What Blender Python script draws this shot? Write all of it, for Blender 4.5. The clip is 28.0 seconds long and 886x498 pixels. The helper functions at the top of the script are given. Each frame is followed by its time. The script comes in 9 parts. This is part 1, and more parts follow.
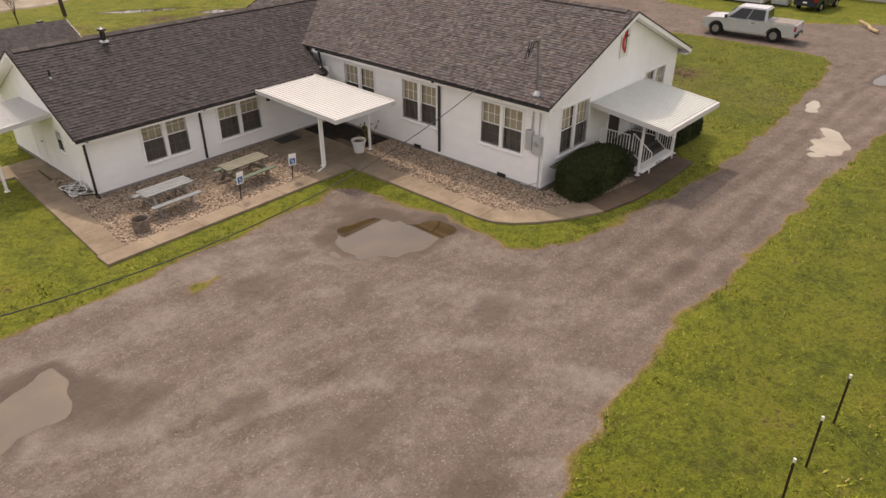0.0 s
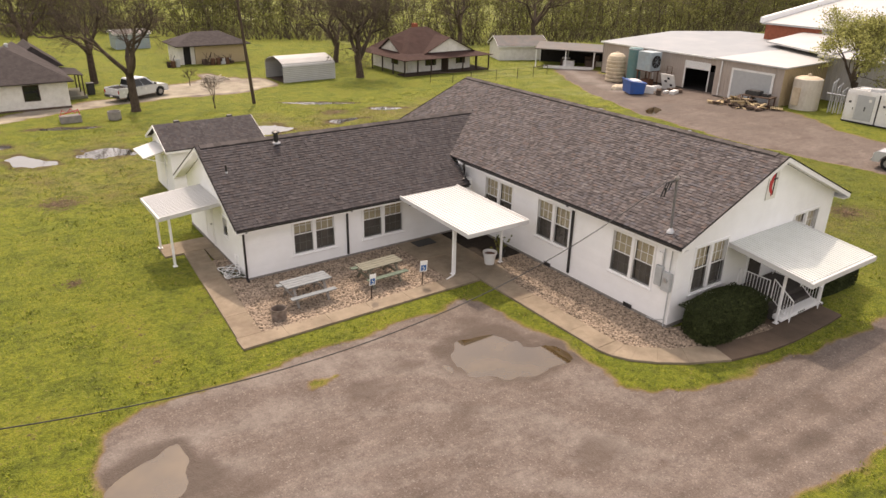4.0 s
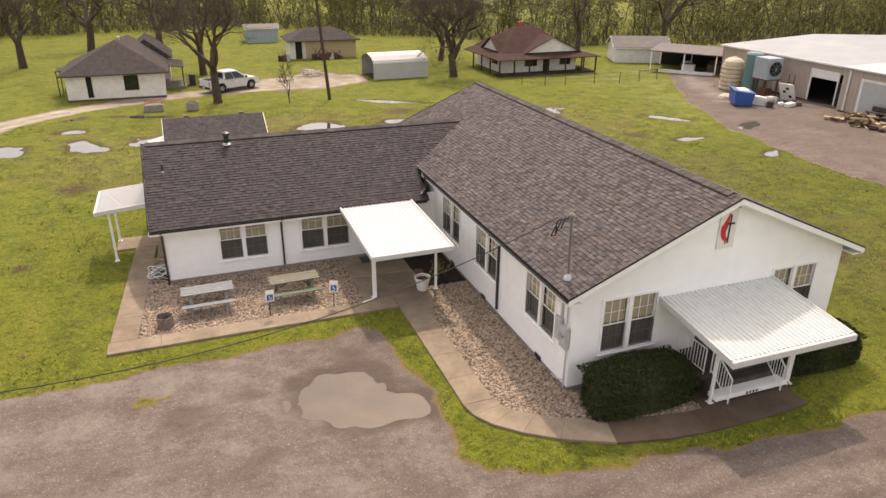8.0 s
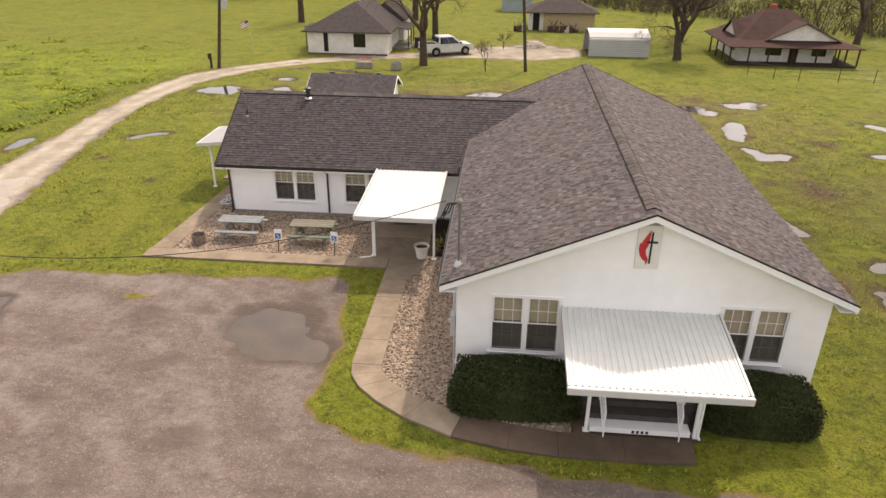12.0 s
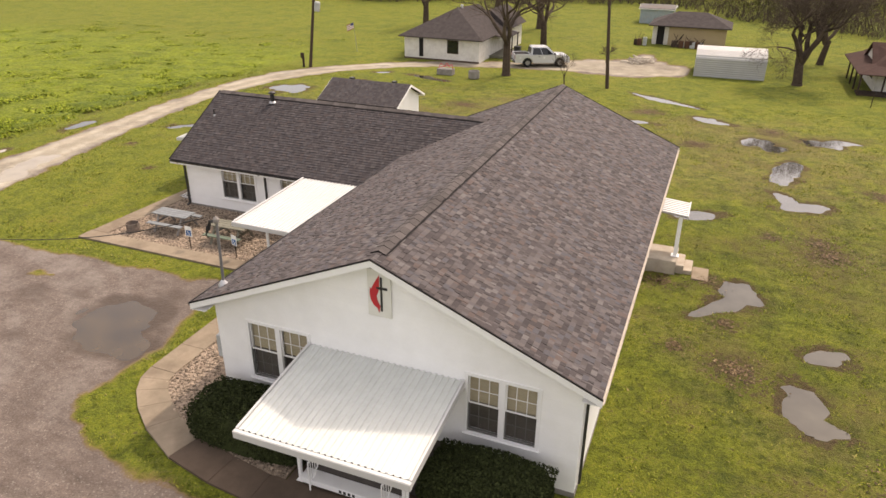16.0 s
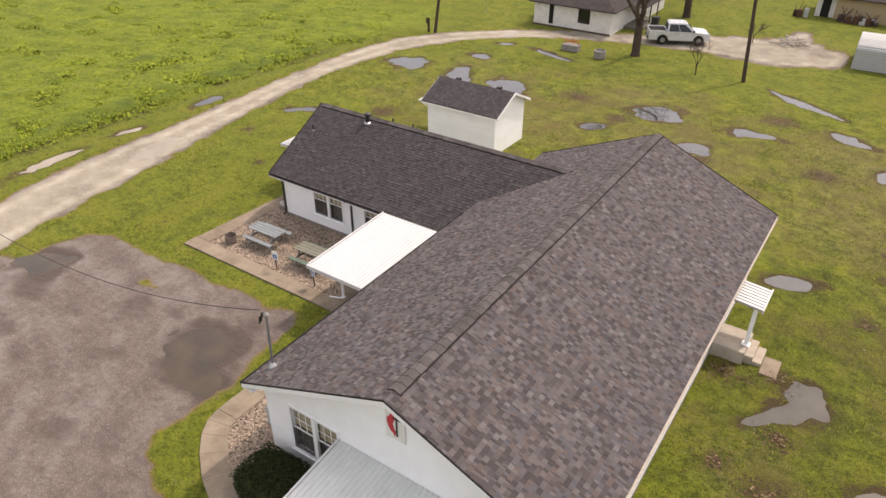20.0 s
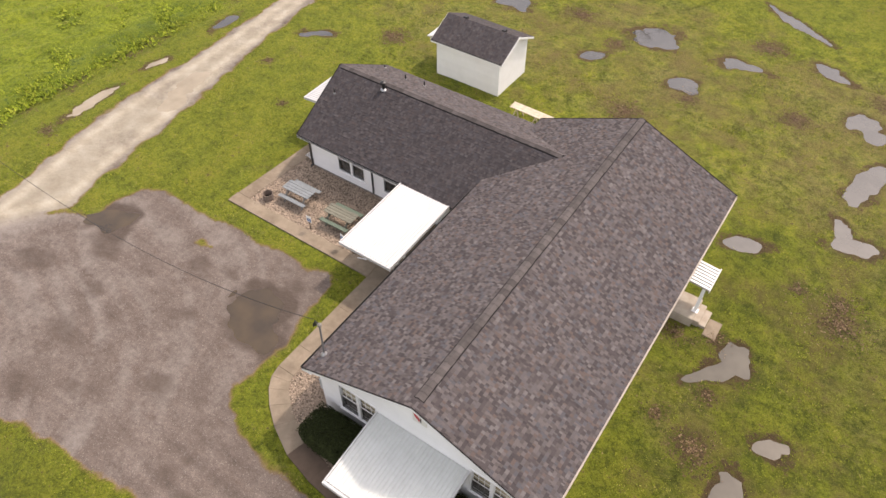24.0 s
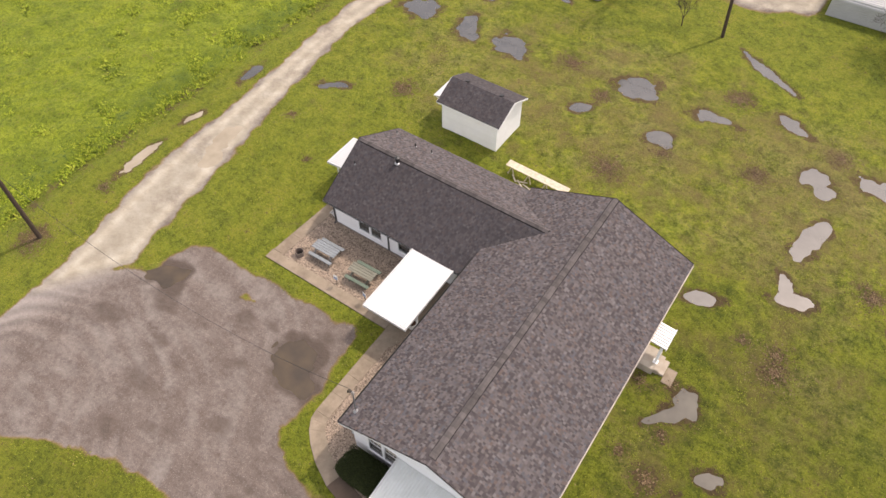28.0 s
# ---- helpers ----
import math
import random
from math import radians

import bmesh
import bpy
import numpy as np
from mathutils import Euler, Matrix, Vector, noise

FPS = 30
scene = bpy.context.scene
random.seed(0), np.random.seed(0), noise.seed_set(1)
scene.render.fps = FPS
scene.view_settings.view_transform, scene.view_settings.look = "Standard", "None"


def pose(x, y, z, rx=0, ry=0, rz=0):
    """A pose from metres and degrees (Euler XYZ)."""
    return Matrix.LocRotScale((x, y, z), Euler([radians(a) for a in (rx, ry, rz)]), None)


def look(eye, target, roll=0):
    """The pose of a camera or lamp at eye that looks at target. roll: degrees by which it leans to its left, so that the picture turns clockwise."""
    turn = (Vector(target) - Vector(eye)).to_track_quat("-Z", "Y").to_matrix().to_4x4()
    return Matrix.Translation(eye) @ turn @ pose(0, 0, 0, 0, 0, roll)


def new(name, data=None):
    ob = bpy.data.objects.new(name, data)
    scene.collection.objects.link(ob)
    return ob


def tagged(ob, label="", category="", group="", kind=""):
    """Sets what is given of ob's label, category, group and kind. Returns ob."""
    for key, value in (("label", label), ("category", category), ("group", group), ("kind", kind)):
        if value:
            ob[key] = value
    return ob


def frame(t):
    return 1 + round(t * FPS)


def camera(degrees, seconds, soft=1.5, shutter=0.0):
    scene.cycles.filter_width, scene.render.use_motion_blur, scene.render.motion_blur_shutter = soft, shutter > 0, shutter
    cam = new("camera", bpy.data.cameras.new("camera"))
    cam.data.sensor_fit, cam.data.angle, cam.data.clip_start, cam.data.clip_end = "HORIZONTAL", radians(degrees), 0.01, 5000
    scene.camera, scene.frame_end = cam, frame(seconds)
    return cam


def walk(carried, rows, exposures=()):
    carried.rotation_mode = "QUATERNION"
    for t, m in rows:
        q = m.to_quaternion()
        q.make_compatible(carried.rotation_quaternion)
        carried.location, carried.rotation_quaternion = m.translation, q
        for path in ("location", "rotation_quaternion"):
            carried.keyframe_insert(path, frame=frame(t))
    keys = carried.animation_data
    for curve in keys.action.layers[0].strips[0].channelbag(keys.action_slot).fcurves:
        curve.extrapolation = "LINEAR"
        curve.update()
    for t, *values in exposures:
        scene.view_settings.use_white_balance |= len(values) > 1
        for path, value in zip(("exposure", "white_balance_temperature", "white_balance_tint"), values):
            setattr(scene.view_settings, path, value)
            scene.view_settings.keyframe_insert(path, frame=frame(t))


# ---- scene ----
cam = camera(65.3, 28.0)
PATH = [
    (0, (-19.140, -12.262, 10.916), (-17.849, -11.110, 9.912), 0.06),
    (0.5, (-19.192, -12.183, 11.370), (-17.861, -11.001, 10.456), 0.27),
    (1, (-19.369, -12.129, 11.650), (-18.050, -10.892, 10.797), 0.62),
    (1.5, (-19.381, -12.110, 11.963), (-18.100, -10.800, 11.161), 0.77),
    (2, (-19.665, -12.003, 12.109), (-18.459, -10.612, 11.326), 1.12),
    (2.5, (-19.630, -12.152, 12.234), (-18.549, -10.667, 11.442), 1.08),
    (3, (-19.569, -12.246, 12.205), (-18.486, -10.762, 11.415), 1.04),
    (3.5, (-19.229, -12.390, 12.179), (-18.151, -10.902, 11.390), 1.18),
    (5.5, (-15.873, -13.152, 12.166), (-14.922, -11.584, 11.368), 0.85),
    (6, (-14.755, -13.327, 12.189), (-13.859, -11.728, 11.389), 0.79),
    (6.5, (-13.385, -13.519, 12.200), (-12.527, -11.900, 11.399), 0.53),
    (7, (-12.001, -13.734, 12.196), (-11.205, -12.083, 11.394), 0.58),
    (7.5, (-10.639, -14.104, 12.252), (-9.935, -12.414, 11.448), 0.62),
    (8, (-9.175, -14.489, 12.224), (-8.530, -12.776, 11.420), 0.47),
    (8.5, (-7.814, -14.868, 12.260), (-7.270, -13.120, 11.457), 0.52),
    (9, (-6.475, -15.299, 12.375), (-6.080, -13.513, 11.568), 0.47),
    (9.5, (-5.183, -15.637, 12.403), (-4.878, -13.832, 11.597), 0.49),
    (10, (-3.862, -15.916, 12.380), (-3.659, -14.105, 11.558), 0.61),
    (10.5, (-2.495, -16.116, 12.419), (-2.385, -14.322, 11.542), 0.52),
    (11, (-1.236, -16.283, 12.472), (-1.224, -14.486, 11.594), 0.55),
    (11.5, (0.130, -16.397, 12.499), (0.068, -14.601, 11.620), 0.58),
    (12, (1.511, -16.365, 12.466), (1.353, -14.575, 11.588), 0.51),
    (12.5, (2.826, -16.366, 12.526), (2.542, -14.592, 11.645), 0.55),
    (14.5, (8.964, -14.790, 12.177), (8.325, -13.103, 11.313), 0.70),
    (15, (10.387, -14.098, 12.295), (9.740, -12.417, 11.426), 0.40),
    (15.5, (11.465, -13.289, 12.352), (10.813, -11.612, 11.479), 0.32),
    (16, (12.097, -12.352, 12.680), (11.435, -10.678, 11.809), 0.35),
    (16.5, (12.533, -11.525, 13.533), (11.821, -9.871, 12.663), 0.47),
    (17, (12.849, -10.903, 14.274), (12.062, -9.348, 13.293), 0.50),
    (17.5, (13.037, -10.366, 14.802), (12.211, -8.839, 13.810), 0.50),
    (18, (13.188, -9.922, 15.203), (12.359, -8.454, 14.129), 0.40),
    (18.5, (13.354, -9.604, 15.635), (12.497, -8.150, 14.562), 0.40),
    (19, (13.395, -9.282, 16.074), (12.506, -7.846, 15.002), 0.30),
    (19.5, (13.355, -9.152, 16.818), (12.437, -7.730, 15.751), 0.23),
    (20, (13.350, -9.150, 17.715), (12.408, -7.757, 16.634), 0.07),
    (20.5, (13.266, -9.172, 18.539), (12.350, -7.835, 17.367), 0.00),
    (21, (13.253, -9.172, 19.404), (12.332, -7.837, 18.234), -0.10),
    (21.5, (13.318, -9.273, 20.442), (12.427, -7.990, 19.193), -0.10),
    (23.5, (12.930, -9.077, 25.242), (12.111, -7.883, 23.862), 0.10),
    (24, (12.959, -9.104, 26.644), (12.200, -7.996, 25.162), 0.00),
    (24.5, (12.839, -9.060, 27.983), (12.086, -7.955, 26.495), 0.20),
    (25, (12.891, -8.999, 29.317), (12.134, -7.895, 27.831), 0.10),
    (25.5, (12.934, -9.001, 30.623), (12.176, -7.897, 29.137), 0.00),
    (26, (12.923, -9.063, 31.669), (12.223, -8.045, 30.096), -0.10),
    (26.5, (12.764, -8.977, 32.686), (12.066, -7.961, 31.111), 0.00),
    (27, (12.719, -8.940, 33.825), (12.020, -7.926, 32.250), -0.20),
    (27.5, (12.632, -8.978, 34.886), (11.933, -7.961, 33.312), -0.20),
    (28, (12.548, -8.955, 35.866), (11.849, -7.941, 34.291), -0.20),
]
walk(cam, [(t, look(eye, target, roll)) for t, eye, target, roll in PATH], [(0.0, 0.04, 7450, 18), (0.9, 0.38, 7400, 18), (2.4, 0.42, 7450, 18), (12.0, 0.42, 7350, 17.5), (15.5, 0.39, 7350, 17.2), (18.5, 0.26, 7100, 17), (21.0, 0.28, 6800, 17), (25.0, 0.35, 6800, 17), (28.0, 0.36, 6700, 17)])

# ---- light ----
SUN = Vector((0.25, 0.66, 1.0)).normalized()
sun = new("sun", bpy.data.lights.new("sun", "SUN"))
sun.data.energy, sun.data.angle, sun.data.color = 2.35, radians(1.5), (1.0, 0.93, 0.84)
sun.matrix_world = look(SUN * 80, (0, 0, 0))
world = bpy.data.worlds.new("hazy_sky")
scene.world = world
world.use_nodes = True
wn, wl = world.node_tree.nodes, world.node_tree.links
sky = wn.new("ShaderNodeTexSky")
sky.sky_type, sky.sun_disc = "NISHITA", False
sky.sun_elevation, sky.sun_rotation = math.asin(SUN.z), math.atan2(SUN.x, SUN.y)
sky.air_density, sky.dust_density, sky.ozone_density = 1.0, 5.0, 1.0
haze = wn.new("ShaderNodeMix")
haze.data_type = "RGBA"
haze.inputs["Factor"].default_value = 0.36
wl.new(sky.outputs["Color"], haze.inputs["A"])
haze.inputs["B"].default_value = (9.3, 9.2, 9.0, 1)
wl.new(haze.outputs["Result"], wn["Background"].inputs["Color"])
wn["Background"].inputs["Strength"].default_value = 0.174


# ---- materials ----
def ramp_into(nt, value, stops, out):
    r = nt.nodes.new("ShaderNodeValToRGB")
    el = r.color_ramp.elements
    while len(el) < len(stops):
        el.new(0.5)
    for e, (p, c) in zip(el, stops):
        e.position, e.color = p, (*c, 1)
    nt.links.new(value, r.inputs[0])
    if out is not None:
        nt.links.new(r.outputs[0], out)
    return r


def noise_tex(nt, scale, detail=4, rough=0.6, stretch=None, pos=None):
    n = nt.nodes.new("ShaderNodeTexNoise")
    n.inputs["Scale"].default_value, n.inputs["Detail"].default_value, n.inputs["Roughness"].default_value = scale, detail, rough
    src = pos
    if src is None:
        src = nt.nodes.new("ShaderNodeNewGeometry").outputs["Position"]
    if stretch:
        v = nt.nodes.new("ShaderNodeVectorMath")
        v.operation = "MULTIPLY"
        v.inputs[1].default_value = stretch
        nt.links.new(src, v.inputs[0])
        src = v.outputs[0]
    nt.links.new(src, n.inputs["Vector"])
    return n.outputs["Fac"]


def mixc(nt, fac, a, b, mode="MIX"):
    m = nt.nodes.new("ShaderNodeMix")
    m.data_type, m.blend_type = "RGBA", mode
    for sock, v in ((m.inputs["Factor"], fac), (m.inputs["A"], a), (m.inputs["B"], b)):
        if isinstance(v, (int, float)):
            sock.default_value = v
        elif isinstance(v, tuple):
            sock.default_value = (*v, 1)
        else:
            nt.links.new(v, sock)
    return m.outputs["Result"]


def calc(nt, op, a, b=0.0, c=0.0, clamp=False):
    m = nt.nodes.new("ShaderNodeMath")
    m.operation, m.use_clamp = op, clamp
    for i, v in enumerate((a, b, c)):
        if isinstance(v, (int, float)):
            m.inputs[i].default_value = v
        else:
            nt.links.new(v, m.inputs[i])
    return m.outputs[0]


def attr(nt, name):
    a = nt.nodes.new("ShaderNodeAttribute")
    a.attribute_name = name
    return a.outputs["Fac"]


def blank(name):
    m = bpy.data.materials.new(name)
    m.use_nodes = True
    return m, m.node_tree, m.node_tree.nodes["Principled BSDF"]


def bumped(nt, bsdf, height, strength=0.4, dist=0.02):
    b = nt.nodes.new("ShaderNodeBump")
    b.inputs["Strength"].default_value, b.inputs["Distance"].default_value = strength, dist
    nt.links.new(height, b.inputs["Height"])
    nt.links.new(b.outputs[0], bsdf.inputs["Normal"])


def surf(name, base, vary=0.18, scale=3.0, fine=40.0, rough=0.7, metal=0.0, bump=0.3, dist=0.004, island=0.0, objrand=0.0, dirt=None, dirt_amt=0.4, dirt_scale=1.2, stretch=None):
    """A plain surface with two scales of variation, optional stains and random tint."""
    m, nt, bs = blank(name)
    big, small = noise_tex(nt, scale, 5, 0.65, stretch), noise_tex(nt, fine, 3, 0.6, stretch)
    lo, hi = tuple(c * (1 - vary) for c in base), tuple(min(1, c * (1 + vary)) for c in base)
    col = ramp_into(nt, big, [(0.3, lo), (0.7, hi)], None).outputs[0]
    g = calc(nt, "MULTIPLY_ADD", small, 2 * vary, 1 - vary)
    col = mixc(nt, 1.0, col, g, "MULTIPLY")
    if island or objrand:
        src = nt.nodes.new("ShaderNodeNewGeometry").outputs["Random Per Island"] if island else nt.nodes.new("ShaderNodeObjectInfo").outputs["Random"]
        amt = island or objrand
        col = mixc(nt, 1.0, col, calc(nt, "MULTIPLY_ADD", src, 2 * amt, 1 - amt), "MULTIPLY")
    if dirt:
        f = ramp_into(nt, noise_tex(nt, dirt_scale, 6, 0.7), [(0.45, (0, 0, 0)), (0.75, (1, 1, 1))], None).outputs[0]
        col = mixc(nt, calc(nt, "MULTIPLY", f, dirt_amt), col, dirt)
    nt.links.new(col, bs.inputs["Base Color"])
    nt.links.new(calc(nt, "MULTIPLY_ADD", big, 0.2, rough - 0.1, clamp=True), bs.inputs["Roughness"])
    bs.inputs["Metallic"].default_value = metal
    if rough > 0.65:
        bs.inputs["Specular IOR Level"].default_value = 0.12
    if bump:
        bumped(nt, bs, small, bump, dist)
    return m


def shingle_material(name, stops, ob=False):
    m, nt, bs = blank(name)
    rnd = nt.nodes.new("ShaderNodeObjectInfo").outputs["Random"] if ob else nt.nodes.new("ShaderNodeNewGeometry").outputs["Random Per Island"]
    r = ramp_into(nt, rnd, stops, None)
    r.color_ramp.interpolation = "CONSTANT"
    grit = noise_tex(nt, 160, 2, 0.7)
    streak = noise_tex(nt, 1.3, 4, 0.6)
    col = mixc(nt, 1.0, r.outputs[0], calc(nt, "MULTIPLY_ADD", grit, 0.7, 0.65), "MULTIPLY")
    col = mixc(nt, 1.0, col, calc(nt, "MULTIPLY_ADD", streak, 0.2, 0.9), "MULTIPLY")
    nt.links.new(col, bs.inputs["Base Color"])
    bs.inputs["Roughness"].default_value = 0.85
    bs.inputs["Specular IOR Level"].default_value = 0.2
    bumped(nt, bs, grit, 0.5, 0.004)
    return m


ROOF_STOPS = [(0.0, (0.055, 0.047, 0.047)), (0.16, (0.081, 0.069, 0.067)), (0.34, (0.093, 0.083, 0.083)), (0.5, (0.065, 0.055, 0.055)), (0.64, (0.109, 0.095, 0.091)), (0.78, (0.095, 0.073, 0.066)), (0.85, (0.078, 0.074, 0.080)), (0.93, (0.128, 0.116, 0.113)), (0.97, (0.046, 0.040, 0.040))]
M = {}
M["shingle"] = shingle_material("asphalt_shingle", ROOF_STOPS)
M["shingle_piece"] = shingle_material("asphalt_shingle_piece", ROOF_STOPS, True)
# the same shingles darkened: shade of slopes turned from the sun, put into colour
SHADED_STOPS = [(p, tuple(0.02 + v * 0.46 * k for v, k in zip(c, (1.02, 0.96, 1.0)))) for p, c in ROOF_STOPS]
M["shingle_dark"] = shingle_material("shaded_shingle", SHADED_STOPS)
M["shingle_dark_piece"] = shingle_material("shaded_shingle_piece", SHADED_STOPS, True)
M["roof_deck"] = surf("roof_felt", (0.05, 0.045, 0.045), rough=0.95)
M["ridge"] = surf("ridge_cap", (0.09, 0.079, 0.075), objrand=0.25, fine=120, rough=0.9)
M["white"] = surf("white_painted_siding", (0.88, 0.875, 0.868), vary=0.03, scale=1.5, fine=30, rough=0.55, bump=0.1, objrand=0.015, dirt=(0.7, 0.68, 0.63), dirt_amt=0.2, dirt_scale=0.9)
M["trim"] = surf("white_trim_paint", (0.84, 0.835, 0.825), vary=0.03, rough=0.45, bump=0.08)
M["canopy"] = surf("white_enamelled_aluminium", (0.55, 0.55, 0.538), vary=0.03, scale=2, rough=0.35, bump=0.05, dirt=(0.5, 0.49, 0.45), dirt_amt=0.25, dirt_scale=1.5)
M["canopy_aged"] = surf("aged_white_aluminium", (0.6, 0.62, 0.59), vary=0.04, scale=2, rough=0.4, bump=0.05, dirt=(0.48, 0.49, 0.45), dirt_amt=0.35, dirt_scale=1.5)
M["gutter_pale"] = surf("aged_pale_gutter", (0.5, 0.45, 0.39), vary=0.15, scale=2, rough=0.6, bump=0.05)
M["black"] = surf("black_gutter_paint", (0.02, 0.019, 0.019), rough=0.4, bump=0.05)
M["matt_black"] = surf("matt_black_strip", (0.022, 0.02, 0.02), rough=0.95)
M["concrete"] = surf("weathered_concrete", (0.25, 0.203, 0.148), vary=0.18, scale=1.1, fine=60, rough=0.9, bump=0.3, objrand=0.03, dirt=(0.13, 0.095, 0.068), dirt_amt=0.8, dirt_scale=0.7)
# wet brown stain, with the shade before the porch also put into the colour
M["concrete_dark"] = surf("wet_shaded_concrete", (0.112, 0.082, 0.06), vary=0.18, scale=1.1, fine=60, rough=0.85, bump=0.3, dirt=(0.06, 0.045, 0.034), dirt_amt=0.6, dirt_scale=0.8)
# concrete lightened for the east steps: their sunlit look is put into the colour
M["concrete_pale"] = surf("sunlit_pale_concrete", (0.4, 0.35, 0.285), vary=0.14, scale=2, fine=60, rough=0.9, bump=0.3, dirt=(0.26, 0.19, 0.13), dirt_amt=0.5, dirt_scale=1.2)
M["found"] = surf("grey_foundation", (0.25, 0.23, 0.21), rough=0.9)
M["porch_dark"] = surf("dark_porch_paint", (0.075, 0.066, 0.06), vary=0.2, scale=3, rough=0.8)
M["steel"] = surf("galvanised_steel", (0.45, 0.45, 0.45), rough=0.4, metal=0.7, bump=0.05)
M["pipe_grey"] = surf("weathered_grey_conduit", (0.16, 0.155, 0.15), rough=0.6, bump=0.05)
M["greybox"] = surf("grey_meter_paint", (0.42, 0.43, 0.43), rough=0.5, bump=0.05)
M["stone"] = surf("river_stone", (0.27, 0.212, 0.16), vary=0.25, fine=80, rough=0.85, island=0.62)
M["dark_ground"] = surf("near_black_ground", (0.03, 0.024, 0.019), vary=0.35, scale=4, rough=0.95, bump=0.6, dist=0.02)
M["blind"] = surf("cream_window_blind", (0.44, 0.38, 0.26), vary=0.08, rough=0.7, stretch=(1, 1, 8))
M["screen"] = surf("dark_insect_screen", (0.08, 0.069, 0.057), rough=0.6)
M["wood_old"] = surf("weathered_wood", (0.165, 0.16, 0.125), vary=0.25, scale=4, fine=50, rough=0.85, bump=0.4, objrand=0.12, stretch=(1, 6, 6))
M["wood_white"] = surf("flaking_white_paint_on_wood", (0.54, 0.47, 0.36), vary=0.15, scale=5, rough=0.8, bump=0.4, dirt=(0.3, 0.23, 0.16), dirt_amt=0.6, dirt_scale=4)
M["table_grey"] = surf("grey_painted_table", (0.2, 0.215, 0.22), vary=0.15, scale=5, rough=0.75)
M["bench_green"] = surf("faded_green_plank", (0.12, 0.15, 0.115), vary=0.2, scale=4, fine=50, rough=0.85, bump=0.4, stretch=(1, 6, 6))
M["drum_rust"] = surf("pale_rusted_drum", (0.19, 0.155, 0.13), vary=0.35, scale=6, rough=0.85, dirt=(0.1, 0.05, 0.03), dirt_amt=0.6, dirt_scale=4)
M["board_cream"] = surf("cream_sign_board", (0.7, 0.69, 0.64), vary=0.04, rough=0.5, bump=0.05)
M["rust"] = surf("rusted_steel", (0.11, 0.06, 0.04), vary=0.35, scale=8, rough=0.9)
M["red"] = surf("red_enamel", (0.5, 0.02, 0.03), vary=0.06, rough=0.5)
M["ink"] = surf("black_sign_paint", (0.015, 0.015, 0.015), rough=0.5)
M["signblue"] = surf("blue_sign_paint", (0.02, 0.11, 0.32), rough=0.4)
M["cable"] = surf("black_cable_sheath", (0.015, 0.015, 0.015), rough=0.6)


def glass_material(name):
    m, nt, bs = blank(name)
    bs.inputs["Base Color"].default_value = (1, 1, 1, 1)
    bs.inputs["Roughness"].default_value = 0.03
    bs.inputs["Transmission Weight"].default_value = 1.0
    bs.inputs["IOR"].default_value = 1.05
    bs.inputs["Specular IOR Level"].default_value = 0.8
    return m


M["glass"] = glass_material("window_glass")


def water_material(name, lo, hi, ior):
    m, nt, bs = blank(name)
    n = noise_tex(nt, 0.8, 3, 0.5)
    ramp_into(nt, n, [(0.3, lo), (0.7, hi)], bs.inputs["Base Color"])
    bs.inputs["Roughness"].default_value = 0.04
    bs.inputs["IOR"].default_value = ior
    bumped(nt, bs, noise_tex(nt, 9, 2, 0.5), 0.03, 0.002)
    return m


M["water"] = water_material("rain_water", (0.036, 0.034, 0.028), (0.06, 0.056, 0.047), 1.8)
M["muddy_water"] = water_material("muddy_water", (0.034, 0.022, 0.01), (0.07, 0.046, 0.02), 1.62)
M["milky_water"] = water_material("silty_water", (0.04, 0.036, 0.027), (0.07, 0.064, 0.048), 1.45)
M["clay_water"] = water_material("clay_water", (0.24, 0.195, 0.13), (0.32, 0.27, 0.19), 1.6)


